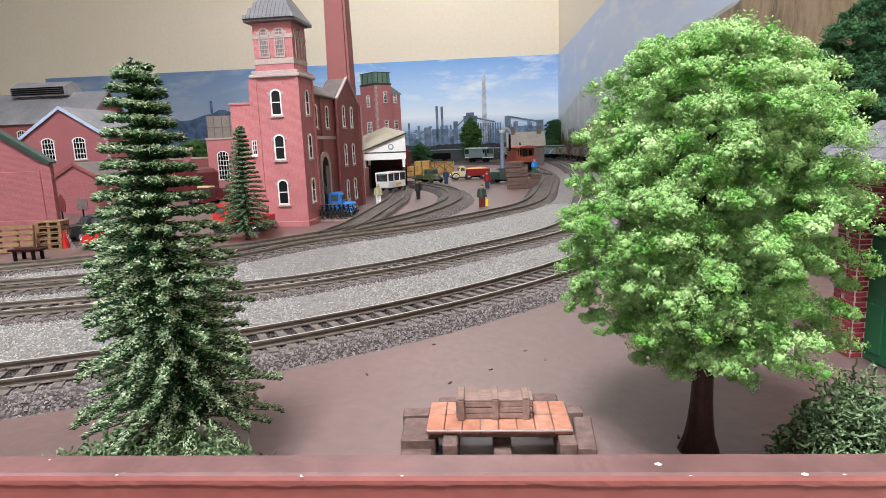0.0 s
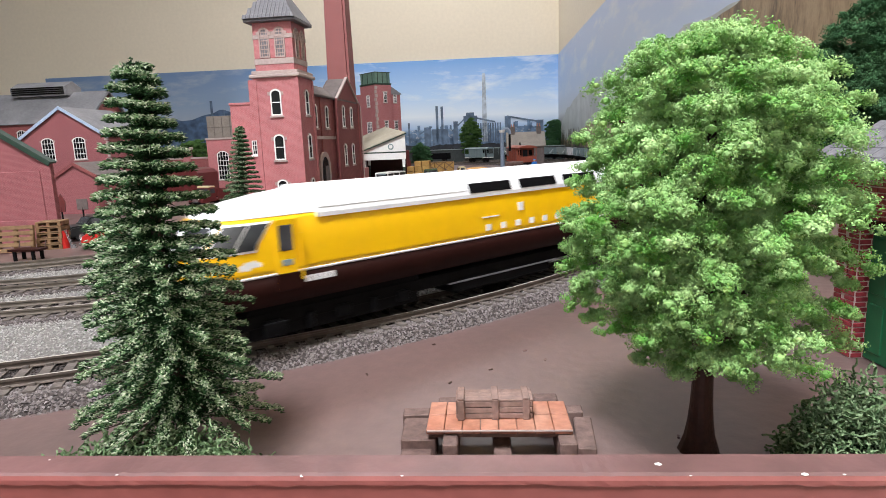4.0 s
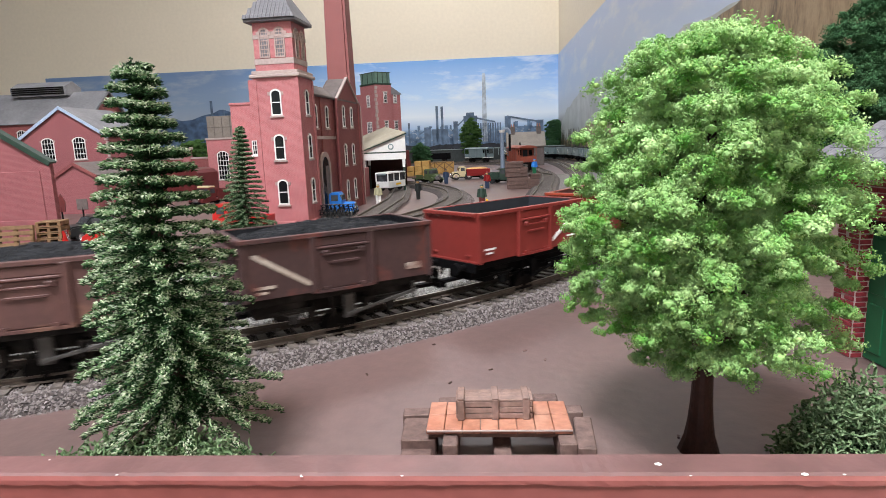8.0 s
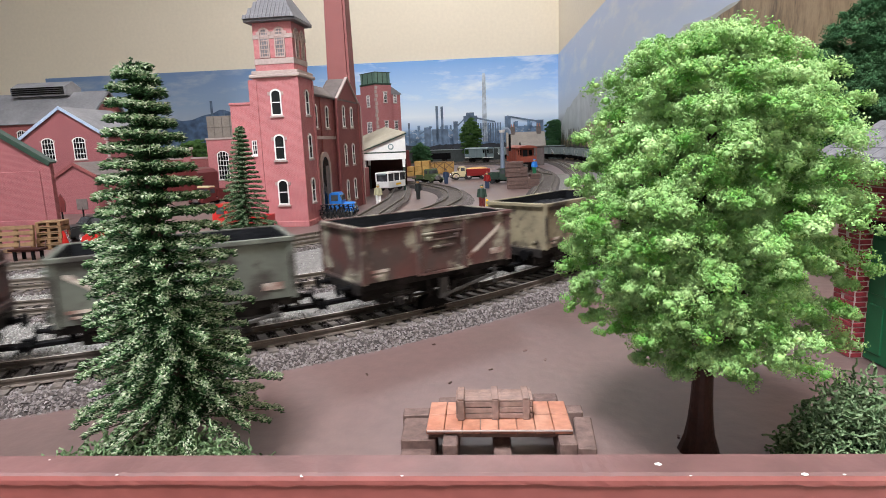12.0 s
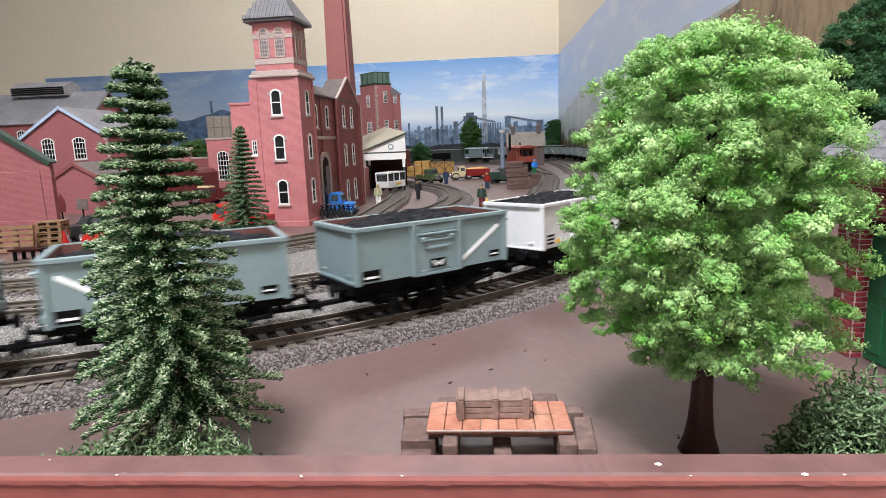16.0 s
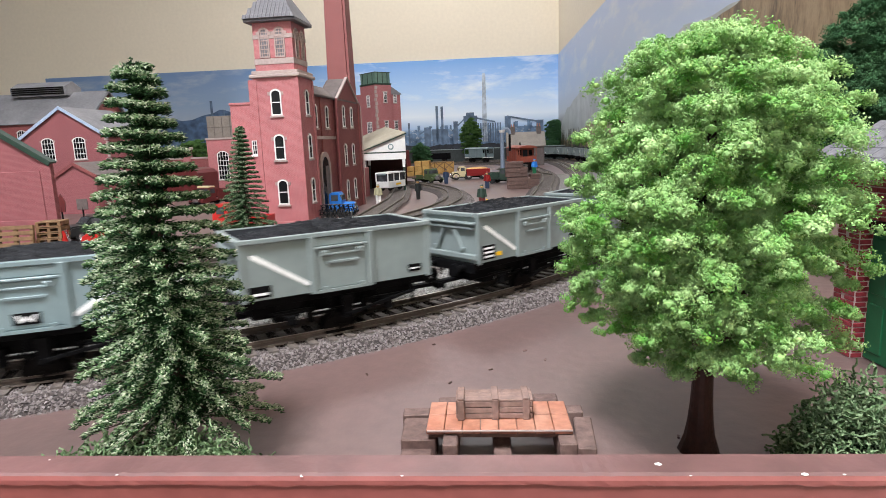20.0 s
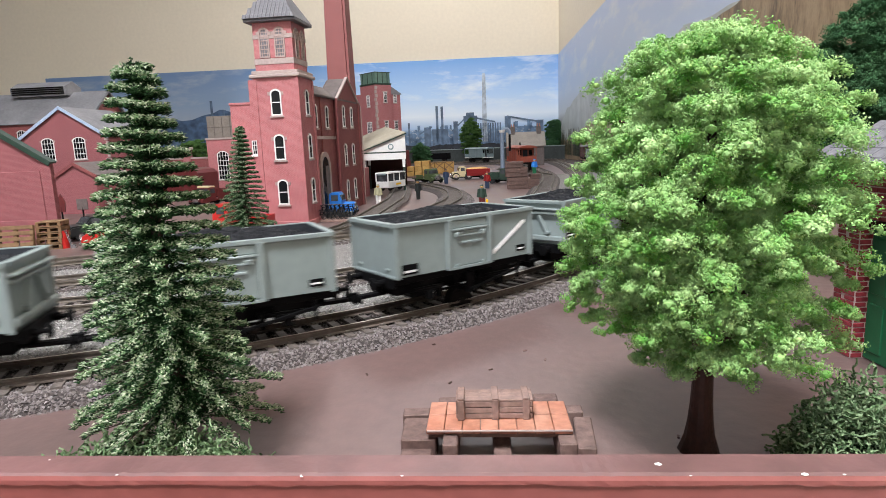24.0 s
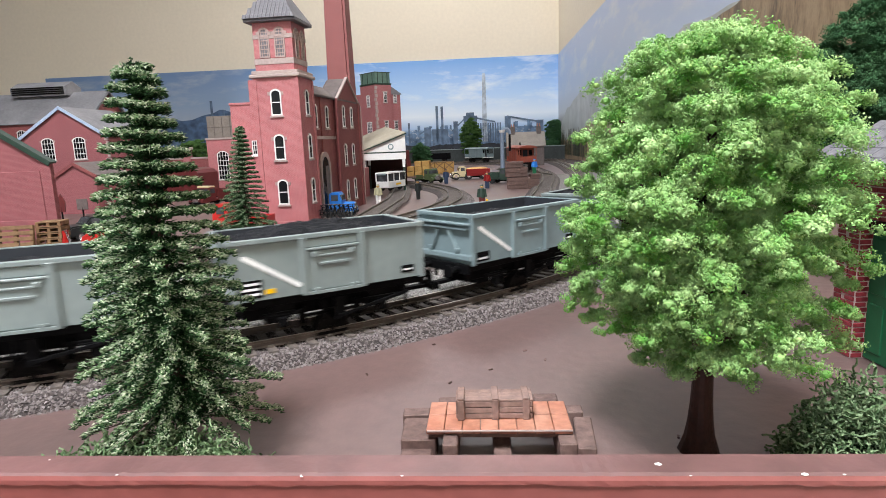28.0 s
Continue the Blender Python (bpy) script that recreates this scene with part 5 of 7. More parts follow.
def leafy(m, trunk_r, trunk_h, lean, profile, pitch, size, seed, label, flock, per=60, bit=1.0):
    """A foam-leaf tree: flared trunk, limbs and tiers of flat knobbly pads of foam with dark gaps between them; profile gives (height, radius)."""
    t = thing("leafy_tree", label, "tree", m)
    g = np.random.default_rng(seed)
    tk = bmesh.new()
    rings = []
    for i in range(9):
        z = trunk_h * i / 8
        r = trunk_r * (0.62 + 0.5 * math.exp(-i * 0.8)) * (1 - 0.03 * i)
        rings.append([tk.verts.new((r * (1 + 0.07 * math.sin(3 * a + i * 0.4)) * math.cos(a), r * (1 + 0.07 * math.sin(3 * a + i * 0.4)) * math.sin(a), z)) for a in np.arange(0, 6.2, 0.45)])
    for a, b in zip(rings, rings[1:]):
        for k in range(len(a)):
            tk.faces.new((a[k], a[(k + 1) % len(a)], b[(k + 1) % len(b)], b[k]))
    part("trunk", tk, "bark", t, "dark reddish-brown flared trunk")
    zs, rs = [p[0] for p in profile], [p[1] for p in profile]
    low, high = zs[0], zs[-1]
    part("leader", cyl(trunk_r * 0.5, trunk_r * 0.12, high * 0.94 - trunk_h, 8, T((0, 0, trunk_h * 0.98))), "bark", t)
    for k in range(22):
        a, z = k * 2.4, low + (high - low) * (0.1 + 0.8 * k / 22)
        r = float(np.interp(z, zs, rs)) * 0.66
        tip = Vector((lean + r * math.cos(a), r * math.sin(a), z))
        root = Vector((0, 0, max(trunk_h * 0.8, z - r * 0.55)))
        d = tip - root
        part("limb", cyl(trunk_r * 0.2, trunk_r * 0.06, d.length, 6, T(root) @ d.to_track_quat("Z", "Y").to_matrix().to_4x4()), "bark", t)
    pads = []
    z, tier = low, 0
    while z < high - pitch * 0.25:
        for ring, gap, lift in ((1.0, 1.36, 0.0), (0.68, 1.25, 0.5), (0.36, 1.3, 0.2)):
            r = float(np.interp(z, zs, rs)) * ring
            n = max(1, int(2 * math.pi * max(r - size * 0.7, 0.1) / (size * gap)))
            for k in range(n):
                a = (k + 0.5 * (tier % 2) + g.uniform(-0.33, 0.33)) * 2 * math.pi / n
                zz = z + (lift + g.normal(0, 0.2)) * pitch
                rim = float(np.interp(zz, zs, rs)) * ring
                s = size * g.choice((0.72, 0.9, 1.0, 1.15, 1.3))
                deep = noise.noise(Vector((math.cos(a) * 1.6, math.sin(a) * 1.6, zz * 1.9 / size * 0.12 + seed)))
                rad = max(0.0, rim - s * 0.78 + g.normal(0, 0.035) * rim - (0.26 * rim if deep < -0.13 and ring == 1.0 and zz < high - 2 * pitch else 0.0))
                pads.append((lean + rad * math.cos(a), rad * math.sin(a), zz, a, s, rad / max(rim, 0.1)))
        z += pitch
        tier += 1
    C, K = [], []
    for x, y, zz, a, s, out in pads:
        n = int(g.integers(13, 20))
        q = g.normal(size=(n, 3))
        q *= (g.uniform(0.1, 1.0, n) ** 0.45 / np.linalg.norm(q, axis=1))[:, None]
        dip = g.uniform(0.0, 0.5)
        u, v = q[:, 0] * s * g.uniform(0.8, 1.1), q[:, 1] * s * g.uniform(0.65, 1.0)
        w = q[:, 2] * s * 0.24 - dip * u - 0.12 * s * (q[:, 0] ** 2 + q[:, 1] ** 2)
        C.append(np.stack([x + u * math.cos(a) - v * math.sin(a), y + u * math.sin(a) + v * math.cos(a), zz + w], 1))
        K.append(s * 0.27 * g.uniform(0.6, 1.4, n))
    C, K = np.vstack(C), np.concatenate(K)
    n = len(C)
    squash = np.array([1.1, 1.1, 0.82])
    me = bpy.data.meshes.new("crown")
    cores = C[:, None, :] + (ball * squash)[None] * (K * 0.42)[:, None, None]
    me.from_pydata((cores.reshape(-1, 3) * MM).tolist(), [], (ballf[None] + len(ball) * np.arange(n)[:, None, None]).reshape(-1, 3).tolist())
    me.materials.append(M[flock])
    tagged(new("crown", me), kind="stuff").parent = t
    d = g.normal(size=(n, per, 3))
    d /= np.linalg.norm(d, axis=2)[:, :, None]
    far = np.clip(g.normal(0.92, 0.17, (n, per)), 0.5, 1.5)
    P = C[:, None, :] + d * squash * (K[:, None] * far)[:, :, None]
    bits("leaf_flock", P.reshape(-1, 3), (d + g.normal(0, 0.38, d.shape)).reshape(-1, 3), 0.36 * bit * g.uniform(0.6, 1.4, n * per), 0.62 * bit * g.uniform(0.6, 1.3, n * per), flock, t, seed)
    return t


M["bark"] = mat("bark_brown", (0.05, 0.017, 0.011), 0.55, 0.3, 600, 0.4)
def dome(low, high, r):
    """Profile of a rounded crown."""
    return [(low + (high - low) * u, r * max(0.12, math.sin(math.pi * (0.10 + 0.80 * u)) ** 0.45)) for u in np.linspace(0, 1, 9)]


leafy(at(56, 125, GROUND), 4.0, 30, -0.9, ((24.5, 15), (28, 22.6), (32, 26), (38, 28.2), (50, 29.3), (60, 29.5), (66, 29.2), (72, 28.2), (78, 25), (83, 21.4), (87, 17.2), (90, 12.8), (93, 7)), 5.7, 5.5, 5,
      "large bright green foam-leaf tree on a dark brown trunk", "foam", 80, 0.38)
leafy(at(206, 262, GROUND), 5, 50, 0, ((30, 20), (38, 38), (52, 48), (67, 52), (84, 50.5), (100, 45), (114, 36), (126, 25), (136, 12)), 6.4, 7.2, 6,
      "dark green foam-leaf tree behind the engine shed", "foamdark", 44, 0.60)


def strands(name, label, m, rx, ry, rz, n, seed, thick=0.34):
    """A bush of tangled moss strands."""
    t = thing(name, label, "bush", m)
    g = np.random.default_rng(seed)
    verts, faces = [], []
    for k in range(n):
        a, rr = g.uniform(0, 6.283), math.sqrt(g.random())
        p = np.array([rx * rr * math.cos(a), ry * rr * math.sin(a), rz * g.uniform(0, 1) * (1.05 - rr * rr * 0.75)])
        d = np.array([g.normal(0, 1), g.normal(0, 1), g.normal(0.4, 0.8)])
        for i in range(7):
            d += g.normal(0, 0.75, 3)
            d /= np.linalg.norm(d)
            q = p + d * thick * 3.2
            q[2] = max(q[2], 0.3)
            u = np.cross(d, (0.3, 0.5, 0.8))
            u /= np.linalg.norm(u)
            w = np.cross(d, u)
            b = len(verts)
            for c in (p, q):
                for j in range(3):
                    verts.append(c + thick * (u * math.cos(j * 2.094) + w * math.sin(j * 2.094)))
            faces += [(b, b + 1, b + 4, b + 3), (b + 1, b + 2, b + 5, b + 4), (b + 2, b, b + 3, b + 5)]
            p = q
    me = bpy.data.meshes.new("tangle")
    me.from_pydata((np.array(verts) * MM).tolist(), [], faces)
    me.materials.append(M["moss"])
    ob = new("tangle", me)
    ob.parent = t
    tagged(ob, kind="stuff")
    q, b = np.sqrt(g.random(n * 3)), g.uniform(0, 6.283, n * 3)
    bits("root_mat", np.stack([rx * q * np.cos(b), ry * q * np.sin(b), rz * 0.55 * g.random(n * 3) * (1.05 - q * q)], 1), g.normal(size=(n * 3, 3)), thick * 3, thick, "needles", t, seed, "dark green tufts low inside the bush")
    return t


strands("moss_bush", "tangled dark green moss bush at the front edge", at(84, 113, GROUND), 16, 12, 21, 1500, 4, 0.23)
strands("moss_tuft", "low tangled green moss round the spruce's foot", at(-61, 114, GROUND), 25, 10, 15, 1900, 9, 0.2)

# ---- sleeper stack with planks and crate ----
M["oldwood"] = mat("old_sleeper_wood", (0.105, 0.06, 0.05), 0.75, 0.3, 500, 0.5, second=(0.165, 0.105, 0.088), mix_scale=90)
M["plank"] = mat("orange_plank", (0.35, 0.125, 0.07), 0.6, 0.18, 500, 0.3, second=(0.42, 0.20, 0.13), mix_scale=120)
M["crate"] = mat("crate_wood", (0.19, 0.115, 0.09), 0.7, 0.25, 500, 0.4, second=(0.28, 0.185, 0.155), mix_scale=100)
M["cut"] = mat("cut_end", (0.36, 0.27, 0.12), 0.7, 0.2, 400, 0.3)
stack = thing("sleeper_stack", "stack of old wooden sleepers on the ground", "timber stack", at(8.5, 132, GROUND, YAW))
for x0, x1, y0, y1, z0, z1, rz in ((-19.5, -11.5, -7, 4, 0, 5.2, 2), (-9.5, -6.2, -12, 9, 0, 6.4, 0), (15.8, 19.6, -12, 8, 0, 6.4, 0), (20.4, 24.6, -10, 5, 0, 5.4, -5),
                                   (1.5, 5.6, -11, 8, 0, 2.4, 1), (-20.2, -13.5, 4.5, 8.5, 0, 5.6, 1), (19.0, 23.2, 5, 9, 0, 6.0, -2), (-11.5, -6.2, 9, 13, 0, 6.4, 2), (12, 18, 9.5, 13.5, 0, 6.8, 0), (-19, -12, -12, -8, 0, 3.4, 0)):
    part("sleeper", box(x0, x1, y0, y1, z0, z1, 0.35, R(rz, "Z")), "oldwood", stack)
part("cut_end", box(20.6, 24.4, -12.2, -11.7, 1.8, 4.2, 0.1, R(-5, "Z")), "cut", stack, "yellowish cut sleeper end")
pallet = thing("plank_platform", "orange plank platform lying on the sleepers", "platform", at(8.0, 131.5, GROUND + 6.6, YAW))
for i in range(8):
    x = -12.8 + i * 4.05
    for y0, y1 in ((-7.6, -0.2), (0.1, 7.0)):
        part("plank", box(x, x + 3.92, y0 + rng.uniform(-0.15, 0.15), y1, 0.2 * rng.random(), 1.2, 0.15), "plank", pallet)
part("edge_strip", box(-12.6, 19.4, -7.95, -7.7, 0.75, 1.15, 0.05), "cream", pallet, "bare pale front edge")
part("bearer", box(-12.4, 19, -6.6, -4.6, -1.2, 0, 0.1), "oldwood", pallet)
part("bearer", box(-12.4, 19, 4, 6, -1.2, 0, 0.1), "oldwood", pallet)
crate = thing("wooden_crate", "long weathered brown wooden crate with three battens", "crate", at(9.5, 131.8, GROUND + 7.85, YAW + 1))
for i in range(3):
    z = i * 1.4
    for y0, y1 in ((-3.0, -2.5), (2.5, 3.0)):
        part("board", box(-7.6, 9.6, y0, y1, z + 0.08, z + 1.34, 0.12), "crate", crate)
    for x0, x1 in ((-7.8, -7.2), (9.2, 9.8)):
        part("end_board", box(x0, x1, -2.5, 2.5, z + 0.08, z + 1.34, 0.12), "crate", crate)
for y0, y1 in ((-3.0, -1.05), (-1.0, 1.0), (1.05, 3.0)):
    part("lid_board", box(-7.8, 9.8, y0, y1, 4.2, 4.7, 0.12), "crate", crate)
for x in (-7.4, 0.4, 7.4):
    part("batten", box(x, x + 1.6, -3.6, -3.0, -0.05, 4.8, 0.15), "crate", crate)
    part("batten", box(x, x + 1.6, -3.6, 3.4, 4.8, 5.3, 0.15), "crate", crate)
for i in range(9):
    tw = thing("ground_litter", "tiny dark crumb lying on the painted ground", "crumb", at(rng.uniform(-30, 60), rng.uniform(130, 205), GROUND))
    part("crumb", box(-0.7, 0.8, -0.3, 0.35, 0, 0.35, 0.1, R(rng.uniform(0, 180), "Z")), rng.choice(("trunk", "oldwood")), tw)

# ---- engine shed at the side ----
M["redbrick"] = mat("glossy_red_brick", (0.30, 0.035, 0.045), 0.45, 0.18, 600, 0.2, second=(0.22, 0.025, 0.035), mix_scale=200)
M["mortar"] = mat("pale_mortar", (0.60, 0.50, 0.47), 0.7, 0.1, 500, 0.1)
M["doorgreen"] = mat("door_green", (0.012, 0.15, 0.06), 0.4, 0.08, 200, 0.06)
shed = thing("engine_shed", "red brick engine shed with slate roof and green doors", "shed", at(124.5, 182, GROUND, 0))
part("wall", box(3.0, 9, 1.2, 9, 0, 58), "mortar", shed, "red brick wall with pale joints")
part("pilaster", box(0.35, 9, -5, 1.2, 0, 44), "mortar", shed)
part("gable_band", box(-0.6, 9, -46, 9, 44.2, 59), "mortar", shed, "brick band above the doors")
part("lintel", box(-1.6, 3.5, -46, 1.6, 41.6, 44.2, 0.3), "loco_brown", shed, "dark brown lintel")
part("far_pilaster", box(0.35, 9, -46, -40, 0, 44), "mortar", shed)
dl = part("door", box(4.2, 5.6, -40, -5, 0.4, 41.6, 0.2), "doorgreen", shed, "green panelled door")
for y in (-38, -29.5, -21, -12.5):
    for z0, z1 in ((3, 18), (21, 38)):
        part("door_panel", box(3.8, 4.6, y, y + 6.2, z0, z1, 0.3), "doorgreen", dl)
part("wall_back", box(60, 64, -46, 9, 0, 59), "mortar", shed)
part("wall_far", box(9, 60, 5, 9, 0, 59), "mortar", shed)
part("wall_end", box(9, 60, -46, -42, 0, 59), "mortar", shed)
rf = bmesh.new()
ev = [rf.verts.new(p) for p in ((-10, -54, 59.6), (74, -54, 59.6), (74, 17, 59.6), (-10, 17, 59.6), (32, -50, 88), (32, -22, 88))]
for q in ((0, 1, 4), (1, 2, 5, 4), (2, 3, 5), (3, 0, 4, 5), (3, 2, 1, 0)):
    rf.faces.new([ev[i] for i in q])
bmesh.ops.recalc_face_normals(rf, faces=rf.faces[:])
part("roof", rf, "slate", shed, "grey slate roof")
brick_row = 1.62
bk = None
for r in range(36):
    z = 0.2 + r * brick_row
    spots = []
    if z < 43:
        off = 1.85 if r % 2 else 0.0
        spots += [(0.0, y, 0, min(3.3, 1.0 - y) if r % 2 == 0 or y < -3 else 2.2) for y in ((-4.7, -1.1) if r % 2 == 0 else (-4.7, -2.9))]
        spots += [(x, -5.0, 90, 3.3) for x in ((0.5, 4.2) if r % 2 == 0 else (-0.3 + 1.0, 2.4, 6.0))]
        spots += [(2.7, y, 0, w) for y, w in (((1.4, 3.3), (5.1, 3.3)) if r % 2 == 0 else ((1.4, 1.45), (3.25, 3.3), (6.95, 1.45)))]
    else:
        off = 1.85 if r % 2 else 0.0
        spots += [(-0.9, -45.6 + k * 3.7 + off, 0, 3.3) for k in range(14)]
    for x, y, turn, w in spots:
        if bk is None:
            bk = part("brick", box(-0.05, 0.6, 0, 3.3, 0, 1.3, 0.12), "redbrick", shed)
            o = bk
        else:
            o = again(bk, "brick", shed, Matrix())
        o.matrix_local = at(x, y, z) @ (R(-90, "Z") @ T((-0.35 * MM, 0, 0)) if turn else Matrix()) @ Matrix.Diagonal((1, w / 3.3, 1, 1))
tl = None
for r in range(12):
    for k in range(20):
        y = -54 + k * 5.0 + (2.5 if r % 2 else 0)
        if y > 12.5 - r * 3.5:
            continue
        x = -10.6 + r * 3.7
        z = 59.6 + (x + 10) * 28.4 / 42
        if tl is None:
            tl = part("slate", box(-0.2, 4.6, 0.1, 4.85, 0.2, 0.75, 0.1), "slate", shed)
            o = tl
        else:
            o = again(tl, "slate", shed, Matrix())
        o.matrix_local = at(x, y, z) @ R(-34.0 + 2, "Y")


# ---- brick buildings ----
def brickwork(name, color, joint, sx=2.6, sz=0.95):
    """Fine printed brick courses in the wall's own axes, with slight relief."""
    m = mat(name, color, 0.6, 0.16, 420, 0.15, second=tuple(c * 0.70 for c in color), mix_scale=38, mix=0.9)
    n, l = m.node_tree.nodes, m.node_tree.links
    b = n["Principled BSDF"]
    src = b.inputs["Base Color"].links[0].from_socket
    tc, sp, ad, cb = n.new("ShaderNodeTexCoord"), n.new("ShaderNodeSeparateXYZ"), n.new("ShaderNodeMath"), n.new("ShaderNodeCombineXYZ")
    l.new(tc.outputs["Object"], sp.inputs[0])
    l.new(sp.outputs["X"], ad.inputs[0])
    l.new(sp.outputs["Y"], ad.inputs[1])
    l.new(ad.outputs[0], cb.inputs["X"])
    l.new(sp.outputs["Z"], cb.inputs["Y"])
    bt = n.new("ShaderNodeTexBrick")
    bt.inputs["Scale"].default_value = 1.0
    bt.inputs["Brick Width"].default_value, bt.inputs["Row Height"].default_value, bt.inputs["Mortar Size"].default_value = sx * MM, sz * MM, 0.12 * MM
    l.new(cb.outputs[0], bt.inputs["Vector"])
    mx = n.new("ShaderNodeMixRGB")
    l.new(bt.outputs["Fac"], mx.inputs["Fac"])
    l.new(src, mx.inputs["Color1"])
    mx.inputs["Color2"].default_value = (*joint, 1)
    l.new(mx.outputs["Color"], b.inputs["Base Color"])
    return m


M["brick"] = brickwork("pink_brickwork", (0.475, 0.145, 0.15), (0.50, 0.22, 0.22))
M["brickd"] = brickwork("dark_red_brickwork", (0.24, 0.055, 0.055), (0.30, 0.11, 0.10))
M["brickc"] = brickwork("sooty_chimney_brickwork", (0.28, 0.075, 0.07), (0.34, 0.14, 0.13))
M["brickp"] = brickwork("pale_pink_brickwork", (0.38, 0.125, 0.125), (0.43, 0.19, 0.195))
M["brickl"] = brickwork("weathered_pink_brickwork", (0.295, 0.085, 0.093), (0.33, 0.13, 0.135))
M["green"] = mat("dark_green_trim", (0.018, 0.042, 0.028), 0.5, 0.15, 300, 0.1)
M["bluew"] = mat("pale_blue_trim", (0.42, 0.52, 0.68), 0.5, 0.1, 300, 0.1)
M["cream2"] = mat("faded_cream", (0.43, 0.385, 0.29), 0.65, 0.12, 300, 0.1, second=(0.35, 0.31, 0.235), mix_scale=30)
M["panel"] = mat("tank_room_panel", (0.23, 0.20, 0.165), 0.65, 0.12, 300, 0.1, second=(0.18, 0.155, 0.13), mix_scale=30)
M["stone"] = mat("pinkish_stone", (0.42, 0.31, 0.28), 0.7, 0.12, 400, 0.15)
M["greyroof"] = mat("grey_roof_felt", (0.23, 0.225, 0.235), 0.7, 0.12, 250, 0.2, second=(0.17, 0.167, 0.178), mix_scale=25)
M["tank"] = mat("green_tank", (0.13, 0.22, 0.17), 0.55, 0.12, 250, 0.1)
M["dull"] = mat("brown_planks", (0.15, 0.12, 0.11), 0.7, 0.2, 300, 0.3)


def arch(w, h, rise, n=10):
    """Outline of an opening with an arched head, x centred, z from 0."""
    return [(-w / 2, 0), (w / 2, 0), (w / 2, h - rise)] + [(w / 2 * math.cos(a), h - rise + rise * math.sin(a)) for a in np.linspace(0, math.pi, n + 2)[1:-1]] + [(-w / 2, h - rise)]


def ring(outer, inner, y0, y1, m):
    """Band between two outlines of equal length."""
    bm = bmesh.new()
    a = [[bm.verts.new((x, y, z)) for x, z in o] for o, y in ((outer, y0), (inner, y0), (outer, y1), (inner, y1))]
    k = len(outer)
    for i in range(k):
        j = (i + 1) % k
        bm.faces.new((a[0][i], a[0][j], a[1][j], a[1][i]))
        bm.faces.new((a[0][j], a[0][i], a[2][i], a[2][j]))
        bm.faces.new((a[1][i], a[1][j], a[3][j], a[3][i]))
        bm.faces.new((a[2][i], a[2][j], a[3][j], a[3][i]))
    bmesh.ops.recalc_face_normals(bm, faces=bm.faces[:])
    bm.transform(m)
    return bm


def window(parent, m, w, h, rise=2.0, bars_x=0, bars_z=1, frame_mat="white", pane="glass", sill="cream", head="stone", t=1.1):
    """A window on a wall whose outside looks to -y of m: frame, pane, glazing bars, sill and head."""
    fr = part("window", ring(arch(w, h, rise), [(x * (1 - 2 * t / w), t + z * (1 - 2 * t / h)) for x, z in arch(w, h, rise)], -0.9, 0.3, m), frame_mat, parent, "white framed window")
    part("pane", prism([(x * 0.94, z * 0.97 + 0.2) for x, z in arch(w, h, rise)], -0.25, 0.2, m), pane, fr)
    for i in range(bars_z):
        z = h * (i + 1) / (bars_z + 1)
        part("glazing_bar", box(-w / 2 + 0.5, w / 2 - 0.5, -0.7, -0.2, z - 0.35, z + 0.35, 0, m), frame_mat, fr)
    for i in range(bars_x):
        x = -w / 2 + w * (i + 1) / (bars_x + 1)
        part("glazing_bar", box(x - 0.25, x + 0.25, -0.6, -0.2, 0.5, h - 0.6, 0, m), frame_mat, fr)
    if sill:
        part("sill", box(-w / 2 - 1.2, w / 2 + 1.2, -1.6, 0.2, -1.8, -0.1, 0.2, m), sill, fr, "cream stone sill")
    if head:
        bm = bmesh.new()
        add_box(bm, -w / 2 - 2.2, -w / 2 + 0.2, -0.8, 0.2, h - rise - 1.6, h - rise + 1.4, 0.1, m)
        add_box(bm, w / 2 - 0.2, w / 2 + 2.2, -0.8, 0.2, h - rise - 1.6, h - rise + 1.4, 0.1, m)
        for k in range(9):
            a = math.pi * k / 8
            add_box(bm, -0.7, 0.7, -0.75 - 0.01 * k, 0.2, -0.2, 0.5, 0, m @ T(((w / 2) * math.cos(a), 0, h - rise + rise * math.sin(a))) @ R(90 - math.degrees(a), "Y"))
        part("head", bm, head, fr, "cream stone head")
    return fr


FACE_R = R(90, "Z")     # turns a front-facing part to face +x


def on_front(x, z, y=0.0):
    return T((x, y, z))


def on_right(y, z, x=0.0):
    return T((x, y, z)) @ FACE_R


# the tall mill with its tower
mill = thing("mill_building", "pink brick mill with arched windows and a slate-capped tower", "building", at(-121, 542, 0, -8))
G0 = GROUND
part("tower", box(-41, 0, 0, 38, G0, 127), "brick", mill, "pink brick tower")
for x0, x1, y0, y1 in ((-41.8, -37.8, -1, 0), (-3.4, 0.9, -1, 0), (0, 0.9, 0, 3.4), (0, 0.9, 34, 38)):
    part("pilaster", box(x0, x1, y0, y1, G0, 124, 0.1), "brick", mill)
part("plinth", box(-42, 1.3, -1.3, 38, G0, G0 + 5, 0.3), "brick", mill)
part("cornice", box(-43.5, 2.5, -2.5, 40, 125, 128, 0.6), "cream", mill, "cream stone cornice")
part("cornice", box(-41.5, 0.8, -0.8, 38.5, 128, 131, 0.4), "cream", mill)
part("belfry", box(-38.5, -3, 2.5, 35, 131, 172), "brick", mill, "pink belfry stage")
part("belfry_band", box(-39, -2.5, 2, 35.5, 136.5, 141.5, 0.2), "cream", mill)
part("belfry_band", box(-38.9, -2.6, 2.1, 35.4, 158, 161.5, 0.2), "cream", mill)
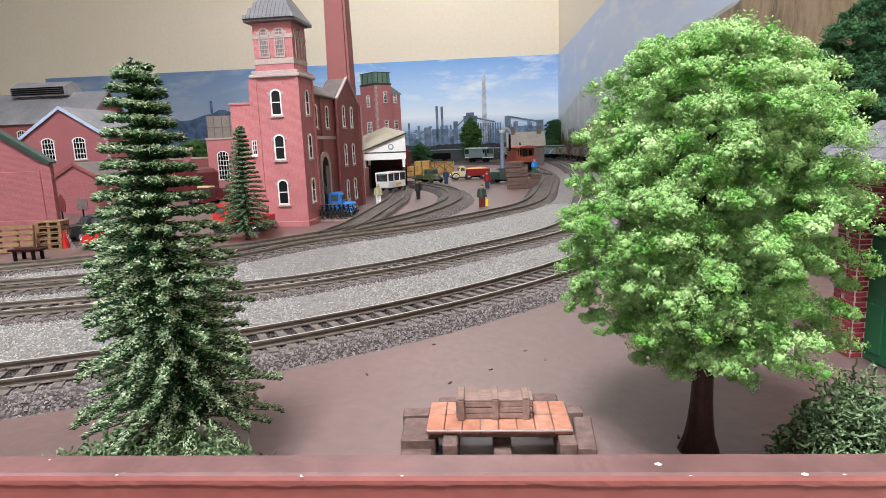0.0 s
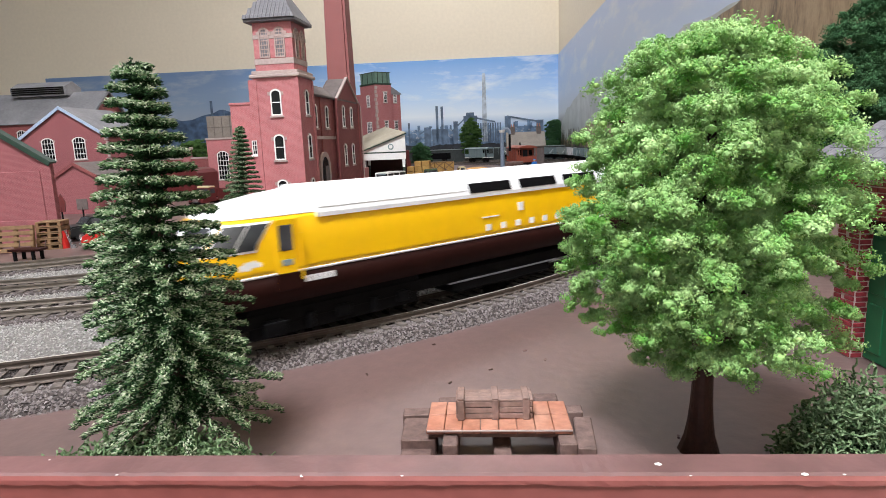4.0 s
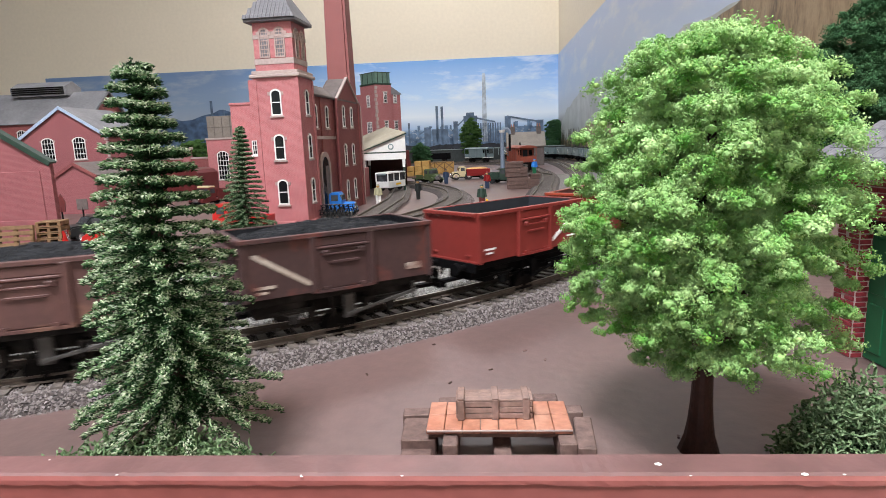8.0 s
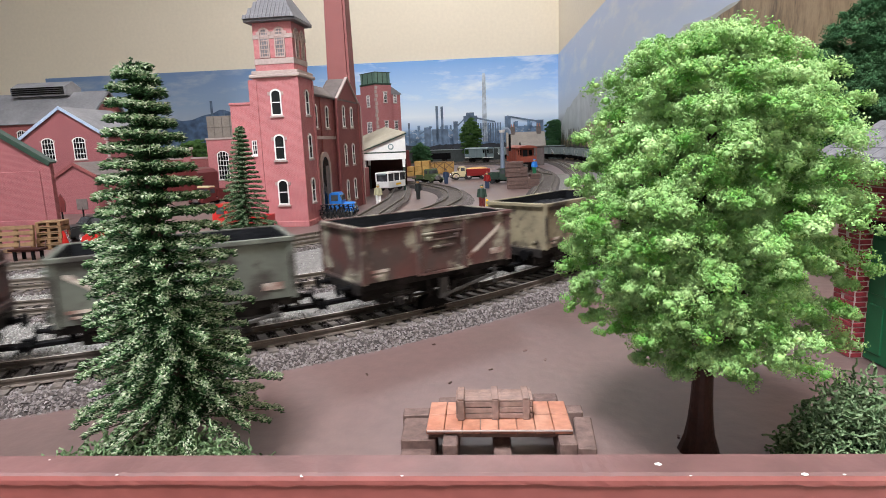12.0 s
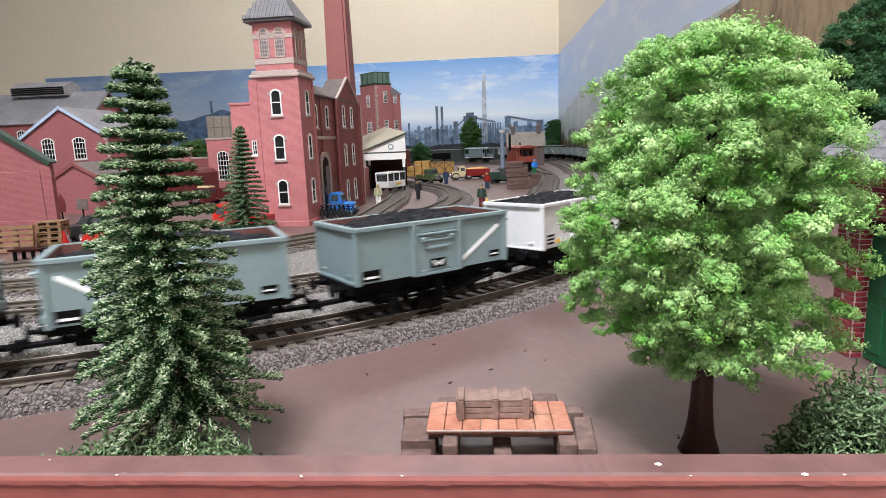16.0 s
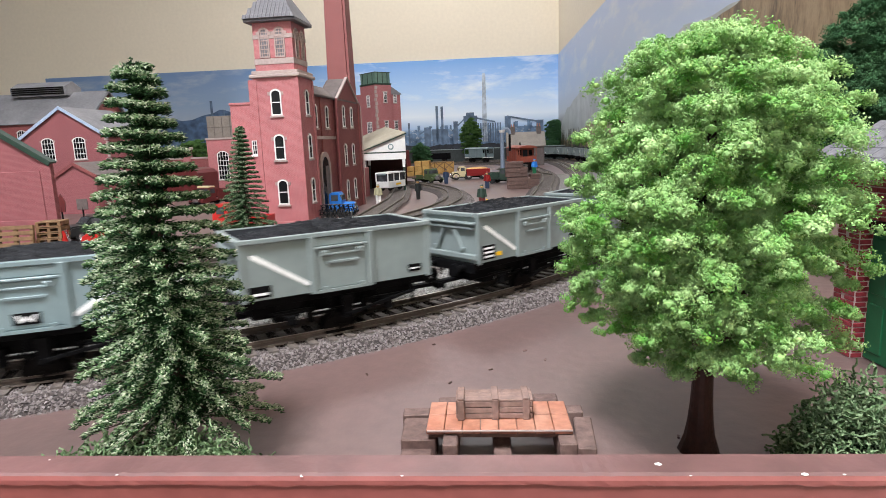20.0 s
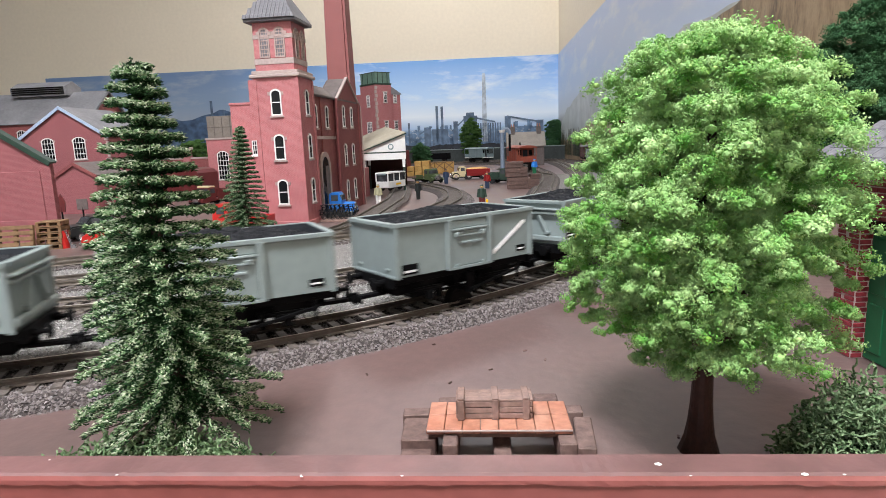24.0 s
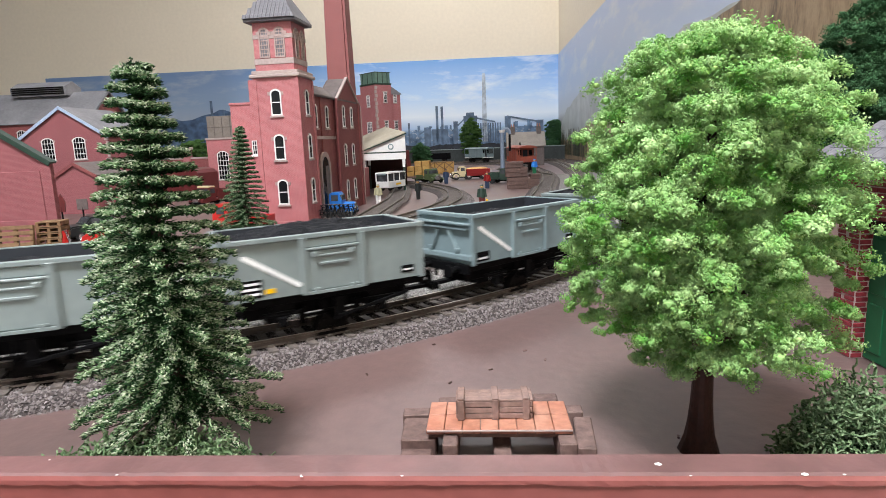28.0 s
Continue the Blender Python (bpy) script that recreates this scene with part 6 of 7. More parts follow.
for x in (-28.5, -14.5):
    fr = window(mill, on_front(x, 142, 2.5), 9.4, 25, 4.7, 3, 6, "stone", "slate", None, "stone", 1.2)
for y in (12, 26):
    window(mill, on_right(y, 142, -3), 7.5, 25, 3.8, 2, 6, "stone", "slate", None, "stone", 1.1)
part("eaves", box(-44, 2.5, -3, 40.5, 171.5, 174, 0.5), "slate", mill, "slate eaves")
cap = bmesh.new()
add_cyl(cap, 32.8, 1.0, 36, 4, T((-20.7, 18.7, 174)) @ R(45, "Z"))
part("tower_roof", cap, "slate", mill, "grey slate pyramid roof")
tile = None
for r in range(11):
    half = 22.6 * (1 - r / 12.3)
    for k in range(int(2 * half / 3.6)):
        x = -20.7 - half + 1.0 + k * 3.6 + (1.8 if r % 2 else 0)
        if tile is None:
            tile = part("slate_tile", box(-1.7, 1.7, -0.5, 0.2, -0.4, 4.0, 0.15), "slate", mill)
            o = tile
        else:
            o = again(tile, "slate_tile", mill, Matrix())
        o.matrix_local = at(x, 18.7 - half - 0.3, 174.4 + r * 2.95) @ R(-32, "X")
for z in (13.5, 53.5, 92.5):
    window(mill, on_front(-21, z), 10, 22.5, 3.6, 0, 1)
    window(mill, on_right(19, z), 9, 22.5, 3.6, 0, 1)
part("wing", box(-66, -41.9, 3, 62, G0, 104), "brick", mill, "pink brick side wing")
part("wing_coping", box(-66.8, -41.9, 2.2, 63, 103, 105.2, 0.3), "brick", mill)
part("buttress", box(-46.5, -41.9, 1.5, 30, G0, 124, 0.3), "brick", mill)
window(mill, on_front(-44.2, 59, 1.5), 6.5, 12.5, 0.1, 2, 2, sill="white", head=None, t=0.7)
# right-hand walls take the darker brick: their shade is put into the colour
part("main_block", box(-41, -3.2, 38, 192, G0, 113), "brickd", mill, "right-hand side of the mill in brick darkened as shade")
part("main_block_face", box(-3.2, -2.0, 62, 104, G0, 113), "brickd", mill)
rb = bmesh.new()
add_prism(rb, [(-44, 113), (-22, 127), (1, 113), (1, 111.5), (-44, 111.5)], 39, 194)
part("main_roof", rb, "dull", mill, "brown weathered roof")
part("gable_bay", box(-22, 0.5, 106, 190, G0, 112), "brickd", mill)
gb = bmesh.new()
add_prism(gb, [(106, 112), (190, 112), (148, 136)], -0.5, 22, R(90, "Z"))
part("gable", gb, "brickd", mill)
gr = bmesh.new()
add_prism(gr, [(105, 112.6), (148, 137), (191, 112.6), (191, 110), (148, 134.5), (105, 110)], 1.8, 21, R(90, "Z"))
part("gable_roof", gr, "dull", mill, "brown weathered gable roof")
for y0, z0, y1, z1 in ((104, 111, 148, 137.5), (192, 111, 148, 137.5)):
    L = math.hypot(y1 - y0, z1 - z0)
    part("gable_coping", box(0, L, -1.5, 1.6, -0.6, 1.6, 0.3, T((0.8, y0, z0)) @ R(90, "Z") @ R(-math.degrees(math.atan2(z1 - z0, y1 - y0)), "Y")), "cream", mill, "pale stone coping")
for y in (104.5, 189):
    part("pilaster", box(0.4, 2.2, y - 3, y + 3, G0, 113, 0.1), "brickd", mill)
part("downpipe", cyl(0.6, 0.6, 116, 8, T((2.9, 192.5, G0))), "cream", mill)
for y in (128, 158):
    for z in (4, 43, 84):
        window(mill, on_right(y, z, 0.5), 9, 23, 3, 0, 1)
for y in (48, 78):
    window(mill, on_right(y, 82, -2.0 if y > 62 else -3.2), 9, 22, 3, 0, 1)
part("string_course", box(-3.4, -1.4, 40, 104, 71, 74, 0.2), "cream", mill)
ar = on_right(62, G0, -2.0)
part("arch_surround", ring(arch(30, 66, 15), [(x * 0.76, z * 0.93) for x, z in arch(30, 66, 15)], -1.6, 0.4, ar), "cream", mill, "stone arch round the gateway")
# no real opening: a near-black slab paints the shade within the arch
part("gateway", prism(arch(22.8, 61, 12), -0.9, 0.2, ar), "glass", mill, "dark slab standing in for the shade inside the gateway")
part("gate_leaf", box(0, 9.5, -1.5, -0.9, 0.5, 52, 0.2, ar), "dull", mill, "grey plank gate leaf")

ch = thing("factory_chimney", "tall tapering pink brick factory chimney behind the mill", "chimney", at(-127, 832, GROUND, -8))
cb = bmesh.new()
add_cyl(cb, 24.5, 15.5, 470, 4, R(45, "Z"))
bmesh.ops.bevel(cb, geom=[e for e in cb.edges if abs(e.verts[0].co.z - e.verts[1].co.z) > 100], offset=3.0, segments=2, affect="EDGES")
part("shaft", cb, "brickc", ch)
part("base", box(-24, 24, -24, 24, 0, 40, 0.5), "brick", ch)

# the tall back tower with a green tank
bt = thing("water_tower_building", "pink brick tower building carrying a green water tank", "building", at(-128, 1290, GROUND, 40))
part("wall", box(0, 40, 0, 57, 0, 196), "brickp", bt, "pink brick walls with pale quoins")
part("tank", box(1, 39, 1, 56, 197, 219, 0.6), "tank", bt, "green panelled water tank")
part("tank_rim", box(-1, 41, -1, 58, 194, 197.5, 0.4), "green", bt)
part("tank_top", box(-0.5, 40.5, -0.5, 57.5, 218.5, 220, 0.4), "green", bt)
for k in range(3):
    part("tank_rib", box(1 + 12 * (k + 0.5), 2.2 + 12 * (k + 0.5), 0.2, 1, 197, 219), "green", bt)
    part("tank_rib", box(0.2, 1, 1 + 18 * (k + 0.5), 2.2 + 18 * (k + 0.5), 197, 219), "green", bt)
for r in range(24):
    for s in (0, 1):
        L = 5.0 if (r + s) % 2 else 3.0
        part("quoin", box(-0.5, L if s == 0 else 0.3, -0.5 if s == 0 else 0.3, 0.3 if s == 0 else L, r * 8 + 0.3, r * 8 + 7.4), "cream", bt)
for z in (98, 158):
    window(bt, T((24, 0, z)), 9, 22, 0.1, 2, 3, sill="cream", t=0.7)
    window(bt, T((52, 4, z)), 9, 22, 0.1, 2, 3, sill="cream", t=0.7)
for z, w in ((150, 12), (95, 18)):
    window(bt, T((0, 28, z)) @ R(-90, "Z"), w, 24, 2, 2, 3, pane="slate")
part("side_wing", box(40, 66, 4, 60, 0, 176), "brickp", bt)
wr = bmesh.new()
add_prism(wr, [(40.3, 175), (68, 175), (68, 177), (40.3, 192)], 2, 62)
part("wing_roof", wr, "greyroof", bt)
part("rear_wing", box(0, 40, 57, 130, 0, 178), "brickp", bt)

# loading shed over the siding
ls = thing("loading_shed", "white gabled loading shed with a cream roof over the siding", "shed", at(-50, 872, GROUND, 3))
for x, y in ((-1.5, 0), (-58, 0), (-1.5, 120), (-58, 120)):
    p = part("post", box(x - 1.4, x + 1.4, y - 1.4, y + 1.4, 0, 50, 0.2), "green", ls, "dark green post with white head")
    part("post_head", box(x - 1.9, x + 1.9, y - 1.9, y + 1.9, 38, 50, 0.2), "white", p)
part("fascia_board", box(-62, 2, -3, -1.4, 49, 58.5, 0.2), "white", ls, "white timber fascia")
gw = bmesh.new()
add_prism(gw, [(-62, 60), (2, 60), (2, 83.5)], -2.6, -1.6)
part("gable_end", gw, "white", ls, "white boarded gable")
part("green_trim", box(-62.5, 2.4, -3.3, -1.5, 58.4, 60.2, 0.1), "green", ls)
rr = bmesh.new()
lid = [[rr.verts.new((x, y, z + d)) for x, y, z in ((-66, -5, 60.2), (2.8, -5, 85.2), (-30, 126, 97), (-66, 126, 84))] for d in (0.0, 1.8)]
rr.faces.new(lid[1])
rr.faces.new(lid[0][::-1])
for i in range(4):
    rr.faces.new((lid[0][i], lid[0][(i + 1) % 4], lid[1][(i + 1) % 4], lid[1][i]))
bmesh.ops.recalc_face_normals(rr, faces=rr.faces[:])
part("roof", rr, "cream2", ls, "faded cream roof")
part("verge", box(0, 74.2, -0.8, 0.6, -1.6, 0.2, 0.1, T((-66.4, -5, 60.4)) @ R(-20.0, "Y")), "green", ls, "dark green verge board")
lw = part("round_sign", cyl(4.2, 4.2, 0.6, 20, T((-19, -2.6, 67)) @ R(90, "X")), "w_blue", ls, "round blue and white sign")
part("sign_face", cyl(2.6, 2.6, 0.5, 20, T((-19, -3.1, 67)) @ R(90, "X")), "white", lw)
part("side_wall", box(-64, -62, 0, 128, 0, 58), "dull", ls)
part("back_wall", box(-62, 2, 126, 128, 0, 58), "loco_brown", ls)

# buildings on the left
def gabled(name, label, m, w, d, h, rise, wall, roofmat, trim, over=3.0):
    b = thing(name, label, "building", m)
    part("wall", prism([(0, 0), (w, 0), (w, h), (w / 2, h + rise), (0, h)], 0, d), wall, b)
    s = math.degrees(math.atan2(rise, w / 2))
    L = math.hypot(w / 2, rise)
    for k in (0, 1):
        mm = T((0, 0, h)) @ R(-s, "Y") if k == 0 else T((w, 0, h)) @ R(180, "Z") @ T((0, -d, 0)) @ R(-s, "Y")
        part("roof_slope", box(-over, L + 0.8, -over, d + over, 0.4, 2.2, 0.2, mm), roofmat, b)
        tm = T((0, 0, h)) @ R(-s, "Y") if k == 0 else T((w, 0, h)) @ R(180, "Z") @ R(-s, "Y")
        part("bargeboard", box(-over, L + 1, -over - 1.2, -over + 0.2, -1.8, 2.4, 0.2, tm if k == 0 else T((w, 0, h)) @ Matrix.Scale(-1, 4, (1, 0, 0)) @ R(-s, "Y")), trim, b)
    return b


near_w = gabled("workshop", "pink brick workshop with dark green bargeboards", at(-316, 494, GROUND, YAW) @ T((-120 * MM, 0, 0)), 120, 4, 66, 38, "brickl", "green", "green", 1.5)
part("wall_panel", box(54, 111, -0.9, 0, 6, 60, 0.2), "brickl", near_w)
part("plinth", box(0, 120.6, -1.2, 0, 0, 20, 0.2), "brickl", near_w)
part("corner_pier", box(113, 120.8, -1.6, 0, 0, 66, 0.2), "brickl", near_w)
warehouse = gabled("warehouse", "pink brick warehouse with pale blue bargeboards and two windows", at(-612, 900, GROUND, YAW) @ R(0, "Z"), 132, 120, 98, 42, "brickl", "greyroof", "bluew", 3)
for x in (40, 88):
    window(warehouse, T((x, 0, 66)), 19, 32, 5, 3, 3)
for r in range(9):
    part("quoin", box(129 if r % 2 else 126.5, 132.8, -0.8, 2, 28 + r * 8, 34.8 + r * 8, 0.2), "cream", warehouse)
lean = gabled("brick_store", "small pink brick store with a low gable", at(-474, 748, GROUND, YAW), 52, 60, 46, 15, "brickl", "dull", "brickd", 1.5)
fac = gabled("factory_hall", "brick factory hall with a grey roof and louvred ridge vent", at(-700, 1230, GROUND, YAW + 90) , 150, 330, 140, 62, "brickd", "greyroof", "slate", 6)
vent = bmesh.new()
add_prism(vent, [(50, 196), (100, 196), (100, 214), (75, 226), (50, 214)], 70, 190)
part("ridge_vent", vent, "greyroof", fac, "grey louvred ridge vent")
for z in range(4):
    part("louvre", box(47.5, 50, 74, 186, 199 + z * 4.0, 201.4 + z * 4.0), "black", fac)
for y in (40, 90, 140, 190):
    window(fac, T((0, y, 92)) @ R(-90, "Z"), 20, 34, 5, 3, 3)
annex = thing("boiler_annex", "pink brick annex with a tall arched window and cream tank room", "building", at(-391, 1030, GROUND, -6))
part("wall", box(0, 96, 0, 80, 0, 90), "brick", annex)
part("coping", box(-1.5, 97, -1.5, 81, 89, 92, 0.3), "cream", annex)
part("recess_panel", box(10, 40, -0.8, 0, 4, 82, 0.2), "brick", annex)
window(annex, T((27, -0.8, 22)), 20, 48, 6, 3, 5)
part("tank_room", box(2, 92, 4, 76, 92, 128, 0.3), "panel", annex, "cream panelled upper storey")
for x in (14, 28, 42, 56):
    part("panel_strip", box(x, x + 1, 3.2, 4, 92, 128), "dull", annex)
part("panel_strip", box(2, 92, 3.3, 4, 109, 110), "dull", annex)
yw = thing("yard_wall", "dark red brick yard wall with a stone-capped pier", "wall", at(-520, 1080, GROUND, YAW))
part("wall", box(0, 116, 0, 6, 0, 58), "brickd", yw)
part("coping", box(-1, 117, -1, 7, 58, 61, 0.3), "cream", yw)
part("pier", box(70, 82, -4, 8, 0, 74, 0.3), "brickp", yw)
part("pier_cap", box(68, 84, -6, 10, 74, 79, 1), "cream", yw)


# ---- yard: vehicles, figures, goods ----
def paint(name, c, rough=0.35):
    M[name] = mat(name, c, rough, 0.06, 250, 0.04)


for nm, c in (("p_red", (0.50, 0.02, 0.015)), ("p_blue", (0.02, 0.17, 0.55)), ("p_green", (0.07, 0.10, 0.04)), ("p_maroon", (0.12, 0.02, 0.02)), ("p_dred", (0.22, 0.012, 0.012)), ("p_black", (0.02, 0.024, 0.024)), ("p_dkgreen", (0.03, 0.055, 0.04)), ("p_cream", (0.62, 0.52, 0.30))):
    paint(nm, c)
M["straw"] = mat("straw_bale", (0.50, 0.30, 0.09), 0.85, 0.3, 700, 0.6, second=(0.40, 0.22, 0.06), mix_scale=90)
M["sand"] = mat("heaped_grain", (0.62, 0.34, 0.12), 0.85, 0.25, 700, 0.6)
M["rubber"] = mat("tyre_rubber", (0.015, 0.015, 0.015), 0.7, 0.2, 400, 0.2)
M["chrome"] = mat("bright_metal", (0.6, 0.6, 0.6), 0.25, 0.1, 200, 0.05, metal=0.9)
M["palletw"] = mat("pallet_wood", (0.22, 0.13, 0.06), 0.75, 0.25, 400, 0.4, second=(0.16, 0.09, 0.04), mix_scale=70)
M["cratew"] = mat("timber_crates", (0.13, 0.075, 0.06), 0.75, 0.25, 400, 0.4)
M["steel_blue"] = mat("blue_grey_iron", (0.20, 0.25, 0.32), 0.5, 0.1, 250, 0.1)


def road_wheels(v, xs, y, r, hub="cream"):
    for x in xs:
        for s in (-1, 1):
            w = part("wheel", cyl(r, r, 2.4, 16, T((x, s * y + (1.2 if s < 0 else 1.2), r)) @ R(90, "X")), "rubber", v, "black tyre")
            part("hub", cyl(r * 0.5, r * 0.42, 2.8, 12, T((x, s * y + 1.4, r)) @ R(90, "X")), hub, w)


def lorry(label, m, cab, bed, length=62, width=26, load=None, sides_h=7, hub="cream", bonnet=True, roof=None):
    """A bonneted lorry that drives towards -x."""
    v = thing("lorry", label, "lorry", m)
    h = length / 2
    part("chassis", box(-h + 2, h, -width * 0.3, width * 0.3, 4, 6.5, 0.2), "black", v)
    cx = -h + (13 if bonnet else 3)
    c = bmesh.new()
    add_prism(c, [(cx, 6), (cx + 14, 6), (cx + 14, 23), (cx + 12, 25), (cx + 3.5, 25), (cx + 0.5, 16)], -width * 0.44, width * 0.44)
    bmesh.ops.bevel(c, geom=c.edges[:], offset=0.7, segments=2, affect="EDGES")
    cb = part("cab", c, cab, v)
    if roof:
        part("cab_roof", box(cx + 2.6, cx + 13.2, -width * 0.42, width * 0.42, 23.4, 26, 0.6), roof, cb, "cream cab roof")
    part("windscreen", box(cx + 0.6, cx + 2.6, -width * 0.36, width * 0.36, 16.8, 22.6, 0.2, Matrix()), "screen", cb)
    for s in (-1, 1):
        part("side_window", box(cx + 4.5, cx + 11.5, min(s * width * 0.43, s * width * 0.455), max(s * width * 0.43, s * width * 0.455), 16.5, 22.5, 0.1), "screen", cb)
        mg = bmesh.new()
        add_cyl(mg, 6.2, 6.2, 4, 16, T((-h + 8, s * width * 0.42 + 2, 5.2)) @ R(90, "X"))
        bmesh.ops.bisect_plane(mg, geom=mg.verts[:] + mg.edges[:] + mg.faces[:], plane_co=(0, 0, 5.4), plane_no=(0, 0, -1), clear_outer=True)
        part("mudguard", mg, cab, v)
        part("headlamp", cyl(1.5, 1.2, 1.6, 10, T((-h + 1.8, s * width * 0.27, 9.5)) @ R(-90, "Y")), "chrome", v)
    if bonnet:
        bo = box(-h + 2, cx + 1, -width * 0.25, width * 0.25, 5, 15, 1.6)
        part("bonnet", bo, cab, v)
        part("radiator", box(-h + 1.2, -h + 2.2, -width * 0.18, width * 0.18, 5.6, 13.6, 0.2), "chrome", v)
    part("bumper", box(-h, -h + 1.2, -width * 0.42, width * 0.42, 4.2, 6.2, 0.3), "black", v)
    bx = cx + 15
    b = part("bed", box(bx, h, -width / 2, width / 2, 7, 8.6, 0.2), bed, v)
    for s in (-1, 1):
        part("side_board", box(bx, h, min(s * width / 2, s * (width / 2 - 0.9)), max(s * width / 2, s * (width / 2 - 0.9)), 8.6, 8.6 + sides_h, 0.15), bed, v)
    part("tail_board", box(h - 0.9, h, -width / 2 + 0.9, width / 2 - 0.9, 8.6, 8.6 + sides_h, 0.15), bed, v)
    road_wheels(v, (-h + 8, h - 12), width * 0.42, 5.2, hub)
    if load:
        g = bmesh.new()
        bmesh.ops.create_grid(g, x_segments=14, y_segments=8, size=1)
        for q in g.verts:
            x, y = q.co.x * (h - bx) / 2 * 0.95, q.co.y * width * 0.46
            q.co = Vector(((h + bx) / 2 + x, y, 8 + sides_h + 3.4 * (1 - q.co.x**4) * (1 - q.co.y**2) + 0.9 * noise.noise(Vector((x * 0.5, y * 0.5, 1)))))
        part("load", g, load, v, "heaped straw-coloured load")
    return v


def car(label, m, color):
    v = thing("car", label, "car", m)
    prof = [(-26, 4), (26, 4), (26.5, 9), (20, 12), (14, 12.5), (9, 19), (-8, 19.5), (-13, 13.5), (-24, 12.5), (-27, 9)]
    b = prism(prof, -10.5, 10.5)
    bmesh.ops.bevel(b, geom=b.edges[:], offset=1.2, segments=2, affect="EDGES")
    part("body", b, color, v)
    part("windscreen", prism([(-13.2, 14.1), (-9.0, 19.1), (-8.4, 18.6), (-12.6, 13.6)], -8.6, 8.6), "screen", v)
    for s in (-1, 1):
        part("side_window", box(-8, 8, min(s * 10.2, s * 10.8), max(s * 10.2, s * 10.8), 13.6, 18.0, 0.3), "screen", v)
        part("headlamp", cyl(1.6, 1.6, 1.4, 12, T((-26.0, s * 7, 8.6)) @ R(-90, "Y")), "chrome", v)
    part("bumper", box(-28.4, -26.6, -10, 10, 4.2, 6, 0.5), "chrome", v)
    part("grille", box(-27.4, -26.4, -4.5, 4.5, 6.6, 10.2, 0.3), "chrome", v)
    road_wheels(v, (-17, 17), 9.2, 4.6, "chrome")
    return v


def figure(label, x, y, height, coat, legs, z=GROUND, turn=0, bag=None):
    """A painted miniature figure, one plain mesh."""
    bm = bmesh.new()
    def add(mi, fn):
        old = set(bm.faces)
        fn()
        for f in bm.faces:
            if f not in old:
                f.material_index = mi
    k = height / 23.0
    for s in (-1, 1):
        add(1, lambda: add_cyl(bm, 1.5 * k, 1.8 * k, 10.5 * k, 8, T((s * 1.6 * k, 0.5 * s * k, 0))))
        add(0, lambda: add_cyl(bm, 1.2 * k, 1.3 * k, 8.5 * k, 8, T((s * 4.3 * k, -0.4 * k, 10.5 * k)) @ R(-s * 9, "Y")))
    add(0, lambda: add_cyl(bm, 3.3 * k, 3.0 * k, 9.5 * k, 10, T((0, 0, 10 * k)) @ Matrix.Diagonal((1, 0.7, 1, 1))))
    add(2, lambda: bmesh.ops.create_icosphere(bm, subdivisions=2, radius=1.9 * k, matrix=T((0, 0, 21.2 * k))))
    add(0, lambda: add_cyl(bm, 2.1 * k, 1.2 * k, 1.5 * k, 10, T((0, 0, 22 * k))))
    if bag:
        add(3, lambda: add_box(bm, 4 * k, 6.4 * k, -1.5 * k, 1.5 * k, 1 * k, 8 * k, 0.3))
    ob = part("figure", bm, coat)
    for mm in (legs, "sand", bag or "cream"):
        ob.data.materials.append(M[mm])
    ob.matrix_world = at(x, y, z, turn)
    return tagged(ob, label, "figurine", "painted yard figures")


M["p_khaki"] = mat("p_khaki", (0.40, 0.38, 0.24), 0.7, 0.1, 300, 0.1)
M["p_navy"] = mat("p_navy", (0.025, 0.045, 0.09), 0.7, 0.1, 300, 0.1)
figure("painted figure in a khaki coat and white trousers", -76, 730, 23, "p_khaki", "white")
figure("painted figure in a dark suit by the loop track", -29, 769, 24, "p_black", "p_black", turn=40)
figure("painted figure in a dark green coat with a yellow bag", 44, 647, 24, "p_dkgreen", "p_maroon", bag="yellow")
figure("painted figure in navy overalls beside the green lorry", 10, 1040, 24, "p_navy", "p_navy")
figure("painted figure in a red jersey by the crates", 70, 905, 24, "p_dred", "p_navy")
figure("painted figure in blue and green standing on the crates", 136, 872, 20, "p_blue", "doorgreen", GROUND + 21.4)

lorry("bright red lorry parked behind the small spruce", at(-176, 528, GROUND, -4), "p_red", "p_red", 52, 22, None, 5, "mark", False)
car("red car with a chrome grille partly behind the spruce", at(-250, 466, GROUND, 20), "p_red")
lorry("blue bonneted truck leaving the mill gateway", at(-98, 610, GROUND, 172), "p_blue", "p_blue", 26, 16, None, 3, "chrome")
lorry("green lorry parked by stacked straw bales", at(-22, 1085, GROUND, 130), "p_green", "p_green", 60, 26, None, 6, "p_green")
hauler = lorry("dark red lorry heaped with straw", at(56, 1140, GROUND, 6), "p_cream", "p_dred", 72, 28, "sand", 11)
road_wheels(hauler, (-28, -4, 24), 12.4, 7.0)
lorry("small dark green lorry beside the crates", at(103, 1000, GROUND, 150), "p_dkgreen", "p_dkgreen", 52, 24, None, 9, "rubber")
lorry("dark maroon vintage lorry with a cream cab roof", at(-304, 800, GROUND, 62), "p_maroon", "p_maroon", 58, 26, None, 12, "chrome", roof="p_cream")
car("dark green saloon car parked beside the workshop", at(-300, 522, GROUND, 48), "p_black")

van = thing("horse_van", "maroon van with an arched roof parked in the yard", "van", at(-395, 930, GROUND, -8))
vb = bmesh.new()
add_prism(vb, [(-26, 8), (26, 8), (26, 38), (20, 43), (8, 46), (-8, 46), (-20, 43), (-26, 38)], 0, 60)
part("body", vb, "p_maroon", van)
road_wheels(van, (-18, 18), 10, 5, "cream")
